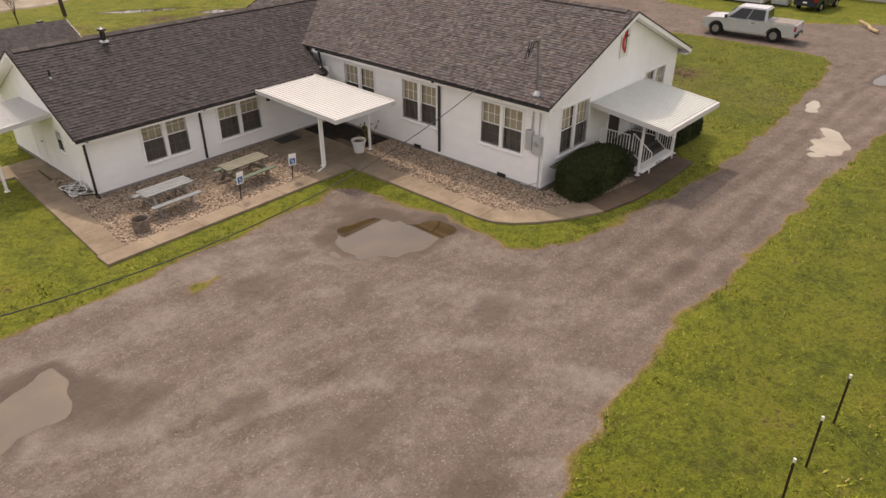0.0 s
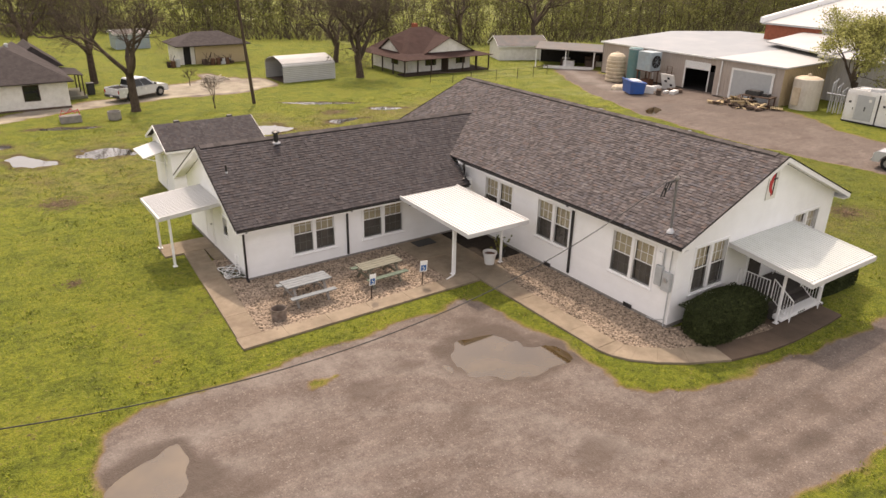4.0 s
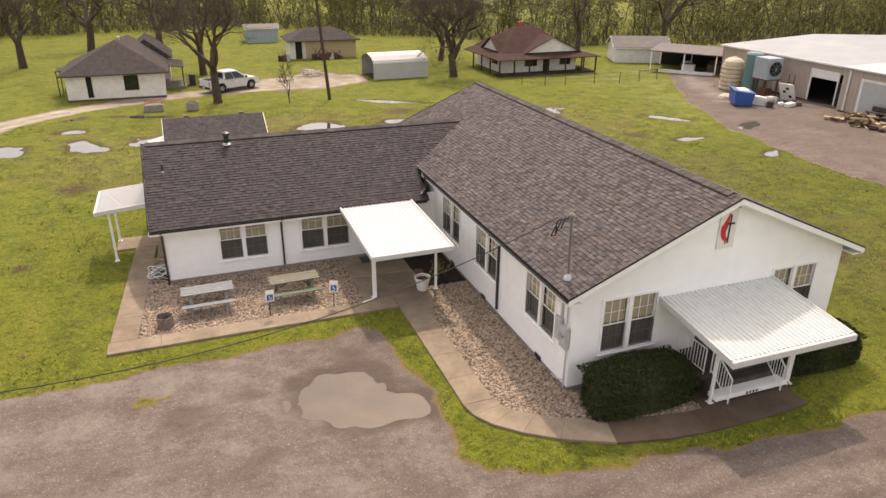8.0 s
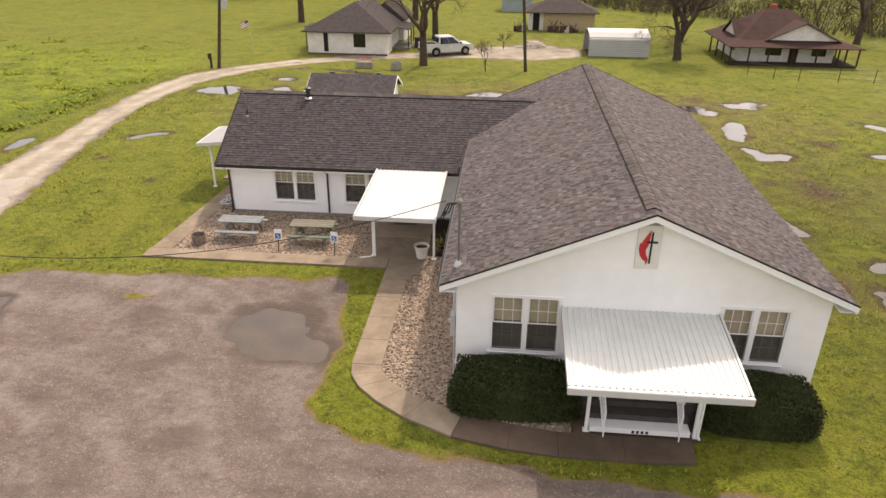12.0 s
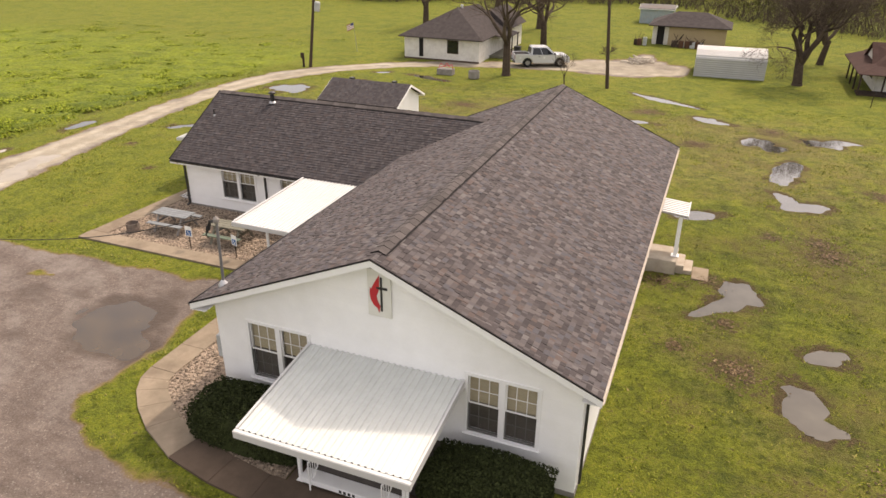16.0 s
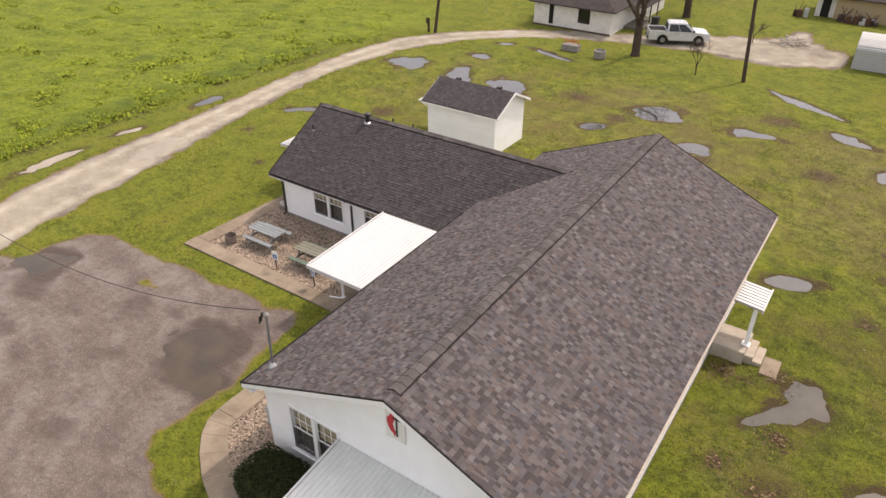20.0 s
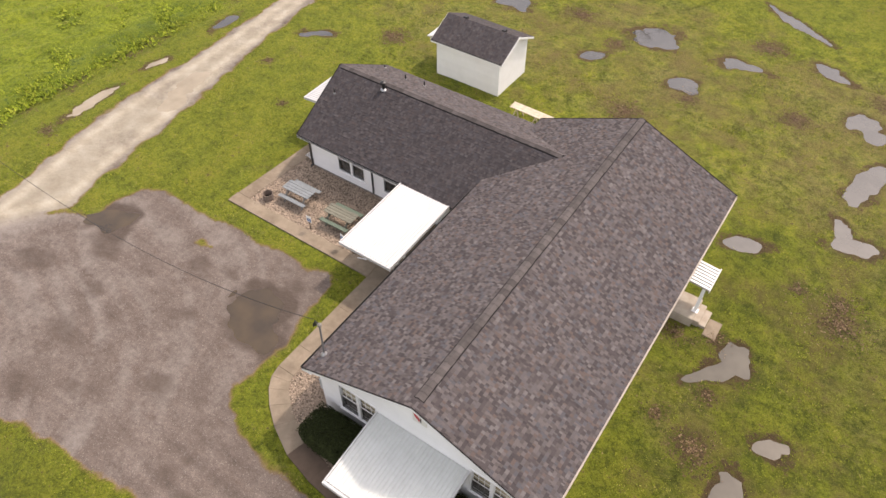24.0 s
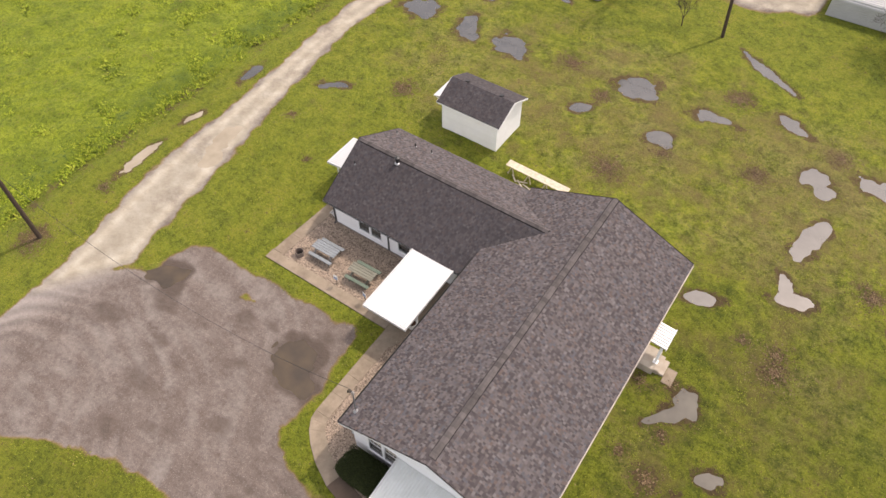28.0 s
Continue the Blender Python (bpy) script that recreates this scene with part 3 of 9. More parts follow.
def build_ground():
    xs, ys = axis_steps(-42, 31, 0.2, (-2500, 2500)), axis_steps(-13.5, 47, 0.2, (-2500, 2500))
    X, Y = np.meshgrid(xs, ys)
    lot = np.minimum(outside(X, Y, LOT), outside(X, Y, TRACK))
    lot = lot + 0.22 * lattice(X, Y, 1.1, 1) + 0.12 * lattice(X, Y, 0.45, 2)
    trk = outside(X, Y, TRACK)
    gravel = 1 - smoothstep(-0.35, 0.35, lot)
    for cx, cy, r in ((-11.4, 3.95, 0.38), (-10.8, 4.1, 0.25)):
        gravel = np.minimum(gravel, 0.25 + 0.75 * smoothstep(0.2, 1.3, np.hypot((X - cx) * 0.7, Y - cy) / r + 0.5 * lattice(X, Y, 0.6, 15)))
    near = smoothstep(60, 20, np.hypot(X, Y - 15))
    Z = base_height(Y) + near * (1 - gravel) * (0.025 * lattice(X, Y, 1.7, 3) + 0.014 * lattice(X, Y, 0.5, 4)) + 0.01 * gravel * near * lattice(X, Y, 2.3, 5) - 0.02 * gravel
    hard = outside(X, Y, [(-12.7, 7.0), (-2.85, 7.0), (-2.85, 0.6), (-2.2, -0.9), (0.5, -2.5), (6.8, -2.6), (7.2, -1.6), (10.5, -0.2), (10.5, 18.7), (-10.6, 19.4), (-10.6, 17.4), (-12.7, 17.4)])
    Z = np.where(hard < 0.12, np.minimum(Z, -0.03), Z)
    mud, damp = np.zeros(X.shape), np.zeros(X.shape)
    for k in range(len(PUDDLES)):
        d = puddle_level(X, Y, k)
        zone = d < 3.2
        cx, cy, r = puddle_span(k)
        on = PUDDLES[k][0] == "muddy"
        xz, yz = X[zone], Y[zone]
        dd = d[zone] + (0.12 + 0.1 / r) * lattice(xz, yz, 0.9, 30 + k) + (0.08 + 0.14 / r) * lattice(xz, yz, 0.45, 60 + k)
        w = 1 - smoothstep(1.4, 2.2, dd)
        Z[zone] = Z[zone] * (1 - w) + w * (gz(cy) - (0.02 if on else 0.0)) - 0.07 * (1 - smoothstep(0.6, 1.25, dd)) + w * 0.022 * lattice(xz, yz, 0.42, 90 + k) * (0 if on else 1)
        ring = 0.9 * (1 - smoothstep(0.9, 1.2 + 0.5 / r, dd + 0.35 * lattice(xz, yz, 0.8, 110 + k)))
        if on:
            damp[zone] = np.maximum(damp[zone], 0.95 * (1 - smoothstep(0.7, 2.1, dd + 0.7 * lattice(xz, yz, 1.7, 80 + k) + 0.3 * lattice(xz, yz, 0.6, 85 + k))))
        else:
            mud[zone] = np.maximum(mud[zone], ring)
    blot = lattice(X, Y, 1.9, 91) + 0.6 * lattice(X, Y, 0.7, 92)
    for cx, cy, r in ((-8.2, 0.5, 1.6), (-9.5, 2.5, 1.0), (-6.5, -2.8, 1.1), (-3.2, -5.5, 1.0), (0.5, -5.2, 1.2), (-12.5, -3.5, 1.8), (3.5, -6.0, 0.8), (-9.6, -5.2, 1.3), (-5.2, 4.6, 1.0), (-17.5, -1.5, 1.3), (-10.3, 2.9, 1.0), (-8.3, 3.3, 0.8), (-2.6, -4.6, 0.8), (-1.2, -5.9, 0.9), (-13.5, -1.2, 0.9), (-11.5, -6.3, 1.1), (-15.5, 1.0, 1.4), (-4.0, 2.6, 0.9)):
        damp = np.maximum(damp, 0.72 * (1 - smoothstep(0.1, 1.5, np.hypot(X - cx, (Y - cy) * 1.6) / r + 0.55 * blot)))
    for cx, cy, r in LITTER:
        mud = np.maximum(mud, 0.72 * (1 - smoothstep(0.1, 1.5, np.hypot(X - cx, Y - cy) / r + 0.55 * blot)))
    damp = np.maximum(damp, (0.5 + 0.25 * blot) * smoothstep(27.5, 31, X) * smoothstep(9, 17, Y))
    ditch = np.abs(X + 29.2 + 0.4 * lattice(X, Y, 5, 7) - 0.02 * (Y - 10))
    mud = np.maximum(mud, (0.3 + 0.32 * lattice(X, Y, 1.8, 17)) * (1 - smoothstep(0.2, 1.3, ditch)) * smoothstep(-2, 2, Y) * smoothstep(42, 34, Y))
    Z -= 0.14 * (1 - smoothstep(0.3, 1.2, ditch)) * smoothstep(-6, 2, Y) * smoothstep(46, 36, Y)
    field = smoothstep(-28.6, -31.0, X - 0.02 * (Y - 10)) * smoothstep(62, 50, Y)
    Z += field * (0.11 * lattice(X, Y, 1.3, 18) + 0.07 * lattice(X, Y, 0.6, 19))
    arc = np.hypot(X + 17.5, Y + 10.5) + 0.5 * lattice(X, Y, 3.0, 41)
    lane = np.abs(Y + 5.2 + 0.02 * X) + 0.3 * lattice(X, Y, 4.0, 42)
    rut = np.sin(arc * 6.5) * smoothstep(2.5, 4, arc) * smoothstep(11, 8, arc) * (0.3 + 0.4 * lattice(X, Y, 2.2, 43)) + np.sin(lane * 7) * smoothstep(2.2, 1.0, lane) * smoothstep(-7, -2, X) * 0.6
    rut = rut + (0.9 * np.exp(-((trk + 0.75 + 0.15 * lattice(X, Y, 2.5, 44)) / 0.3) ** 2) - 0.3) * (trk < 0)
    pale = (1 - smoothstep(-0.35, 0.45, trk + 0.3 * lattice(X, Y, 0.9, 48))) * np.clip(0.9 + 0.35 * lattice(X, Y, 2.4, 47) + 0.15 * lattice(X, Y, 0.8, 49), 0, 1)
    swirl = lattice(arc * 2.2, np.arctan2(Y + 10.5, X + 17.5) * 3.0, 1.0, 51) + 0.6 * lattice(X, Y, 0.9, 52)
    pale = np.maximum(pale, np.clip(0.42 + 0.2 * swirl, 0, 0.75) * smoothstep(5, -3, X) * (1 - 0.5 * smoothstep(-6, -2, X)))
    pale = np.maximum(pale, 0.3 * smoothstep(-8, -15, X) * smoothstep(5, 2, Y) * (X > -30) + 0.2 * lattice(X, Y, 1.5, 50) * (X < -10) * (Y < 4))
    pale = np.maximum(pale, smoothstep(-18.0, -23.0, X - 0.35 * (Y + 4)) * (Y < 3) * 0.9)
    lane2 = outside(X, Y, [(35.5, 35.0), (38.0, 41.0), (43.5, 50.5), (44.3, 50.0), (39.5, 40.0), (37.0, 34.5)])
    pale = np.maximum(pale, 0.75 * (1 - smoothstep(-0.3, 1.6, lane2 + 0.6 * lattice(X, Y, 1.6, 46))))
    dryness = 0.22 * smoothstep(16, 4, np.hypot((X - 5) / 2.4, Y - 33)) + 0.16 * smoothstep(9, 3, np.hypot(X - 17, (Y - 12) / 2)) - 0.12 * smoothstep(-24, -30, X)
    rough = smoothstep(-27.5, -30.5, X - 0.02 * (Y - 10)) * smoothstep(60, 48, Y)
    weed = (1 - smoothstep(0.3, 2.6, np.abs(X + 31.2 + 0.6 * lattice(X, Y, 6, 8) - 0.02 * (Y - 10)))) * smoothstep(-4, 2, Y) * smoothstep(46, 36, Y) * 0.75
    lush = smoothstep(9.5, 13, X) * smoothstep(31, 15, Y) * smoothstep(40, 26, X)
    lush = np.maximum(lush, 0.8 * smoothstep(-6.5, -9, Y) * smoothstep(-19, -10, X))
    idx = np.arange(X.size).reshape(X.shape)
    quads = np.stack([idx[:-1, :-1], idx[:-1, 1:], idx[1:, 1:], idx[1:, :-1]], -1).reshape(-1, 4)
    mid = lambda a: (a[:-1, :-1] + a[1:, 1:] + a[:-1, 1:] + a[1:, :-1]).ravel() / 4
    isg, ist = mid(gravel) > 0.5, mid(trk) < 0.2
    sets = (("ground", ~isg, "wet green lawn with worn muddy patches", "lawn"), ("gravel_lot", isg & ~ist, "compacted grey-brown gravel lot and drive with damp patches", "gravel lot"), ("dirt_track", isg & ist, "pale tan dirt track with wheel ruts", "track"))
    for name, pick, label, cat in sets:
        q = quads[pick]
        used, inv = np.unique(q, return_inverse=True)
        me = bpy.data.meshes.new(name)
        me.from_pydata(np.stack([X.ravel()[used], Y.ravel()[used], Z.ravel()[used]], -1).tolist(), [], inv.reshape(-1, 4).tolist())
        for key, a in (("gravel", gravel), ("pale", pale), ("mud", mud), ("damp", damp), ("dryness", dryness), ("rut", rut), ("rough", rough), ("weed", weed), ("lush", lush), ("tan", np.clip(0.5 - trk, 0, 1))):
            me.attributes.new(key, "FLOAT", "POINT").data.foreach_set("value", a.ravel()[used].astype(np.float32))
        me.materials.append(M["ground"])
        me.polygons.foreach_set("use_smooth", [True] * len(me.polygons))
        tagged(new(name, me), label, cat, kind="structure")
    kinds = {"muddy": ("muddy_water", "shallow brown rain puddle on the gravel"), "milky": ("milky_water", "shallow silty rain puddle in worn grass"), "clay": ("clay_water", "shallow clay-coloured rain puddle"), "lawn": ("water", "shallow rain puddle in the grass")}
    for k in range(len(PUDDLES)):
        cx, cy, r = puddle_span(k)
        lobes = PUDDLES[k][1:]
        x0, x1 = min(p[0] - max(p[2:4]) for p in lobes), max(p[0] + max(p[2:4]) for p in lobes)
        y0, y1 = min(p[1] - max(p[2:4]) for p in lobes), max(p[1] + max(p[2:4]) for p in lobes)
        gx, gy = np.meshgrid(np.linspace(x0 - 0.4, x1 + 0.4, 40), np.linspace(y0 - 0.4, y1 + 0.4, 40))
        wet = puddle_level(gx, gy, k) < 1.3
        form, ids = Form(), np.arange(1600).reshape(40, 40)
        cells = wet[:-1, :-1] & wet[1:, :-1] & wet[:-1, 1:] & wet[1:, 1:]
        z = gz(cy) - 0.03 - (0.02 if PUDDLES[k][0] == "muddy" else 0)
        quads = np.stack([ids[:-1, :-1], ids[:-1, 1:], ids[1:, 1:], ids[1:, :-1]], -1)[cells]
        used, inv = np.unique(quads, return_inverse=True)
        form.add([(px, py, z) for px, py in zip(gx.ravel()[used], gy.ravel()[used])], [tuple(q) for q in inv.reshape(-1, 4).tolist()])
        mat, label = kinds[PUDDLES[k][0]]
        solid("puddle", form, M[mat], label, "puddle", group="rain puddles", kind="structure")


build_ground()


# ---- the church ----
EAVE, RIDGE, WIDE, LONG = 3.34, 5.67, 10.9, 19.3
PITCH = (RIDGE - EAVE) / (WIDE / 2)
W_EAVE, W_RIDGE, W_Y0, W_Y1, W_YR, W_X0 = 2.38, 4.68, 11.55, 19.85, 15.7, -11.05
W_PITCH = (W_RIDGE - W_EAVE) / (W_YR - W_Y0)


def main_top(x):
    return RIDGE - PITCH * abs(x - WIDE / 2)


def wing_top(y):
    return W_RIDGE - W_PITCH * abs(y - W_YR)


church = thing("church", "white single-storey church with grey-brown shingle roofs", "church")


def wall_panel(name, a, b, z0, tops, openings, mat, parent, inward, thick=0.16, label=""):
    """A wall from a to b with lap boards outside; openings are (from, to, sill, head) along it; tops(s) is the height of its upper edge."""
    a, b = Vector(a), Vector(b)
    run = (b - a).length
    d, n = (b - a) / run, Vector(inward)
    cuts = sorted({0.0, run, *(o[0] for o in openings), *(o[1] for o in openings), *[run * k / 12 for k in range(1, 12)]})
    form = Form()

    def block(s0, s1, lo, hi0, hi1):
        if min(hi0, hi1) - lo < 0.002:
            return
        p = [(a + d * s, z) for s, z in ((s0, lo), (s1, lo), (s1, hi1), (s0, hi0))]
        vs = [(q.x, q.y, z) for q, z in p] + [(q.x + n.x * thick, q.y + n.y * thick, z) for q, z in p]
        form.add(vs, [(0, 1, 2, 3), (7, 6, 5, 4), (0, 4, 5, 1), (1, 5, 6, 2), (2, 6, 7, 3), (3, 7, 4, 0)])

    for s0, s1 in zip(cuts, cuts[1:]):
        mid = (s0 + s1) / 2
        o = [q for q in openings if q[0] < mid < q[1]]
        if o:
            block(s0, s1, z0, o[0][2], o[0][2])
            block(s0, s1, o[0][3], tops(s0), tops(s1))
        else:
            block(s0, s1, z0, tops(s0), tops(s1))
    wall = part(name, form, mat, parent, label)
    return wall, a, d, n, run


def lap_boards(wall, a, d, n, run, z0, tops, openings, mat, pitch=0.2, lap=0.007):
    """Lap siding: one board a course, cut where windows stand."""
    z, k = z0, 0
    zmax = max(tops(s) for s in np.linspace(0, run, 41))
    while z < zmax - 0.03:
        z1 = min(z + pitch, zmax)
        ss = np.linspace(0, run, 161)
        ok = [s for s in ss if tops(s) > z1 - 0.02]
        if ok:
            spans = [(min(ok), max(ok))]
            for o in openings:
                if o[2] < z1 - 0.02 and o[3] > z + 0.02:
                    nxt = []
                    for u, v in spans:
                        if o[1] <= u or o[0] >= v:
                            nxt.append((u, v))
                        else:
                            nxt += [w for w in ((u, o[0]), (o[1], v)) if w[1] - w[0] > 0.02]
                    spans = nxt
            for u, v in spans:
                form = Form()
                p, q = a + d * u, a + d * v
                lo, hi = n * -lap, n * -0.003
                form.add([(p.x + lo.x, p.y + lo.y, z), (q.x + lo.x, q.y + lo.y, z), (q.x + hi.x, q.y + hi.y, z1), (p.x + hi.x, p.y + hi.y, z1), (p.x, p.y, z), (q.x, q.y, z), (q.x, q.y, z1), (p.x, p.y, z1)],
                         [(0, 1, 2, 3), (0, 4, 5, 1), (0, 3, 7, 4), (1, 5, 6, 2)])
                part("siding_board", form, mat, wall)
        z, k = z1, k + 1


def window_unit(parent, a, d, n, s0, s1, z0, z1, units=2, grid=(3, 2)):
    """Double-hung units side by side in one white frame, blind behind the upper sash."""
    def bar(form, u0, u1, v0, v1, o0, o1):
        p = [a + d * u for u in (u0, u1)]
        vs = []
        for o in (o0, o1):
            for u, v in ((0, v0), (1, v0), (1, v1), (0, v1)):
                vs.append((p[u].x + n.x * o, p[u].y + n.y * o, v))
        form.add(vs, [(0, 1, 2, 3), (7, 6, 5, 4), (0, 4, 5, 1), (1, 5, 6, 2), (2, 6, 7, 3), (3, 7, 4, 0)])

    f = Form()
    t = 0.085
    bar(f, s0 - t, s1 + t, z1, z1 + t, -0.035, 0.05)
    bar(f, s0 - t, s1 + t, z0 - t, z0, -0.035, 0.05)
    bar(f, s0 - t, s0, z0, z1, -0.035, 0.05)
    bar(f, s1, s1 + t, z0, z1, -0.035, 0.05)
    win = part("window", f, M["trim"], parent, "double-hung window pair with white trim" if units > 1 else "small double-hung window with white trim")
    sill = Form()
    bar(sill, s0 - t - 0.03, s1 + t + 0.03, z0 - t - 0.035, z0 - t - 0.002, -0.07, 0.02)
    part("window_sill", sill, M["trim"], win)
    post = 0.15
    w = (s1 - s0 - post * (units - 1)) / units
    for k in range(units):
        u0 = s0 + k * (w + post)
        u1 = u0 + w
        zm = z0 + (z1 - z0) * 0.5
        if k:
            g = Form()
            bar(g, u0 - post + 0.001, u0 - 0.001, z0, z1, -0.03, 0.05)
            part("mullion", g, M["trim"], win)
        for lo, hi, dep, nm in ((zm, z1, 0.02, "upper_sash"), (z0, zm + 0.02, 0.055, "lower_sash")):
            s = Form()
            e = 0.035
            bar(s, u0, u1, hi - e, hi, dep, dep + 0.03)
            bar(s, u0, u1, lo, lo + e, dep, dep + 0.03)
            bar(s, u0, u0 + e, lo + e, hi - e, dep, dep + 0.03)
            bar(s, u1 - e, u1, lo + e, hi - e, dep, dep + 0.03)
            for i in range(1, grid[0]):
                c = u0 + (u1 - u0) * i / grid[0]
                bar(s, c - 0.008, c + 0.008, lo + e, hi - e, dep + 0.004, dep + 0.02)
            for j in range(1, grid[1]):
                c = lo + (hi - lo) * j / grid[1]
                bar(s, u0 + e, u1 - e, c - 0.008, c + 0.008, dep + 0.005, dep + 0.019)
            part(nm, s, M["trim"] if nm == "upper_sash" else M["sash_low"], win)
        g = Form()
        bar(g, u0 + 0.02, u1 - 0.02, z0 + 0.02, z1 - 0.02, 0.092, 0.096)
        pane = part("pane", g, M["glass"], win)
        pane.visible_shadow = False
        b = Form()
        rows = 26
        drop = zm + random.uniform(-0.03, 0.05)
        for r in range(rows):
            v = drop + (z1 - drop) * r / rows
            bar(b, u0 + 0.01, u1 - 0.01, v, v + (z1 - drop) / rows * 0.86, 0.115, 0.12)
        part("blind", b, M["blind"], win, "cream slatted blind, half lowered")
        c = Form()
        bar(c, u0, u1, z0, zm + 0.06, 0.135, 0.14)
        part("insect_screen", c, M["screen"], win)
    return win


# white sash paint darkened: shade on the lower sashes is put into the colour
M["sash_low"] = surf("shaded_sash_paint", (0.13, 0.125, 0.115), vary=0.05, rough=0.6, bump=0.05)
X0, X1, Y0, Y1 = 0.42, 10.48, 0.42, 18.9
FRONT_WIN = [(1.46 - X0, 3.28 - X0, 1.14, 2.84), (7.72 - X0, 9.44 - X0, 1.2, 2.84)]
SIDE_WIN = [(1.38 - Y0, 3.25 - Y0, 1.24, 2.82), (5.55 - Y0, 7.4 - Y0, 1.24, 2.82), (9.1 - Y0, 10.95 - Y0, 1.24, 2.82)]
top_main = lambda s: main_top(X0 + s) - 0.16
side_top = lambda s: main_top(X0) - 0.16
spec = wall_panel("wall_south", (X0, Y0, 0), (X1, Y0, 0), 0.0, top_main, FRONT_WIN, M["white"], church, (0, 1, 0))
lap_boards(*spec, 0.12, top_main, [(o[0] - 0.1, o[1] + 0.1, o[2] - 0.12, o[3] + 0.1) for o in FRONT_WIN], M["white"])
for o in FRONT_WIN:
    window_unit(church, spec[1], spec[2], spec[3], *o)
spec = wall_panel("wall_west", (X0, Y1 - 0.001, 0), (X0, Y0 + 0.161, 0), 0.0, side_top, [(Y1 - Y0 - b, Y1 - Y0 - a, lo, hi) for a, b, lo, hi in SIDE_WIN], M["white"], church, (1, 0, 0))
lap_boards(*spec, 0.12, side_top, [(Y1 - Y0 - b - 0.1, Y1 - Y0 - a + 0.1, lo - 0.12, hi + 0.1) for a, b, lo, hi in SIDE_WIN], M["white"])
for a, b, lo, hi in SIDE_WIN:
    window_unit(church, spec[1], spec[2], spec[3], Y1 - Y0 - b, Y1 - Y0 - a, lo, hi)
EAST_DOOR = [(13.55 - Y0, 14.5 - Y0, 0.55, 2.25)]
spec = wall_panel("wall_east", (X1, Y0 + 0.161, 0), (X1, Y1 - 0.161, 0), -0.1, side_top, EAST_DOOR, M["white"], church, (-1, 0, 0))
lap_boards(*spec, 0.12, side_top, EAST_DOOR, M["white"])
spec = wall_panel("wall_north", (X1, Y1, 0), (X0, Y1, 0), -0.1, lambda s: main_top(X1 - s) - 0.16, [], M["white"], church, (0, -1, 0))
WING_WIN = [(-8.57 - W_X0 - 0.45, -6.78 - W_X0 - 0.45, 0.7, 2.26), (-5.37 - W_X0 - 0.45, -3.44 - W_X0 - 0.45, 0.7, 2.26)]
WX, WY0, WY1 = W_X0 + 0.45, 12.03, 19.45
wing_side = lambda s: wing_top(WY0) - 0.15
spec = wall_panel("wing_wall_south", (WX, WY0, 0), (X0 - 0.002, WY0, 0), 0.0, wing_side, WING_WIN, M["white"], church, (0, 1, 0))
lap_boards(*spec, 0.1, wing_side, [(o[0] - 0.1, o[1] + 0.1, o[2] - 0.12, o[3] + 0.1) for o in WING_WIN], M["white"])
for o in WING_WIN:
    window_unit(church, spec[1], spec[2], spec[3], *o)
WEST_OPEN = [(WY1 - 16.9, WY1 - 16.0, 0.1, 2.1), (WY1 - 14.5, WY1 - 14.0, 1.2, 1.95)]
gable_w = lambda s: wing_top(WY1 - s) - 0.15
spec = wall_panel("wing_wall_west", (WX, WY1, 0), (WX, WY0 + 0.161, 0), 0.0, gable_w, WEST_OPEN, M["white"], church, (1, 0, 0))
lap_boards(*spec, 0.1, gable_w, [(o[0] - 0.08, o[1] + 0.08, o[2] - 0.1, o[3] + 0.1) for o in WEST_OPEN], M["white"])
window_unit(church, spec[1], spec[2], spec[3], *WEST_OPEN[1], units=1, grid=(2, 1))
part("wing_wall_north", Form().box(WX + 0.161, WY1 - 0.16, -0.05, X0, WY1 - 0.001, wing_top(WY1) - 0.15), M["white"], church)


def flat_door(parent, x, y0, y1, z0, z1, out):
    d = part("door", Form().box(x + 0.02 * out, y0 + 0.03, z0 + 0.01, x - 0.03 * out, y1 - 0.03, z1 - 0.03) if out < 0 else Form().box(x - 0.03, y0 + 0.03, z0 + 0.01, x + 0.02, y1 - 0.03, z1 - 0.03), M["trim"], parent, "white flush panel door")
    f = Form()
    e = 0.07
    xa, xb = sorted((x, x + out * 0.03))
    f.box(xa, y0 - e, z0, xb, y0, z1 + e).box(xa, y1, z0, xb, y1 + e, z1 + e).box(xa, y0 + 0.001, z1, xb, y1 - 0.001, z1 + e)
    part("door_frame", f, M["trim"], d)
    p = Form()
    for lo, hi in ((0.15, 0.45), (0.55, 0.9)):
        zl, zh = z0 + (z1 - z0) * lo, z0 + (z1 - z0) * hi
        xa, xb = sorted((x + out * 0.021, x + out * 0.03))
        p.box(xa, y0 + 0.18, zl, xb, y1 - 0.18, zh)
    part("door_panel", p, M["trim"], d)
    part("door_handle", Form().cone((x + out * 0.02, y0 + 0.12, z0 + 0.98), (x + out * 0.09, y0 + 0.12, z0 + 0.98), 0.03, 0.035, 10), M["steel"], d, "metal knob")


flat_door(church, X1, 13.55, 14.5, 0.55, 2.25, 1)
flat_door(church, WX, 16.0, 16.9, 0.1, 2.1, -1)
# foundation band
part("foundation", Form().box(X0 - 0.02, Y0 - 0.02, -0.2, X1 + 0.02, Y1 + 0.02, 0.12), M["found"], church, "grey concrete footing")
part("foundation", Form().box(WX - 0.02, WY0 - 0.02, -0.2, X0 - 0.021, WY1 + 0.02, 0.1), M["found"], church, "grey concrete footing")
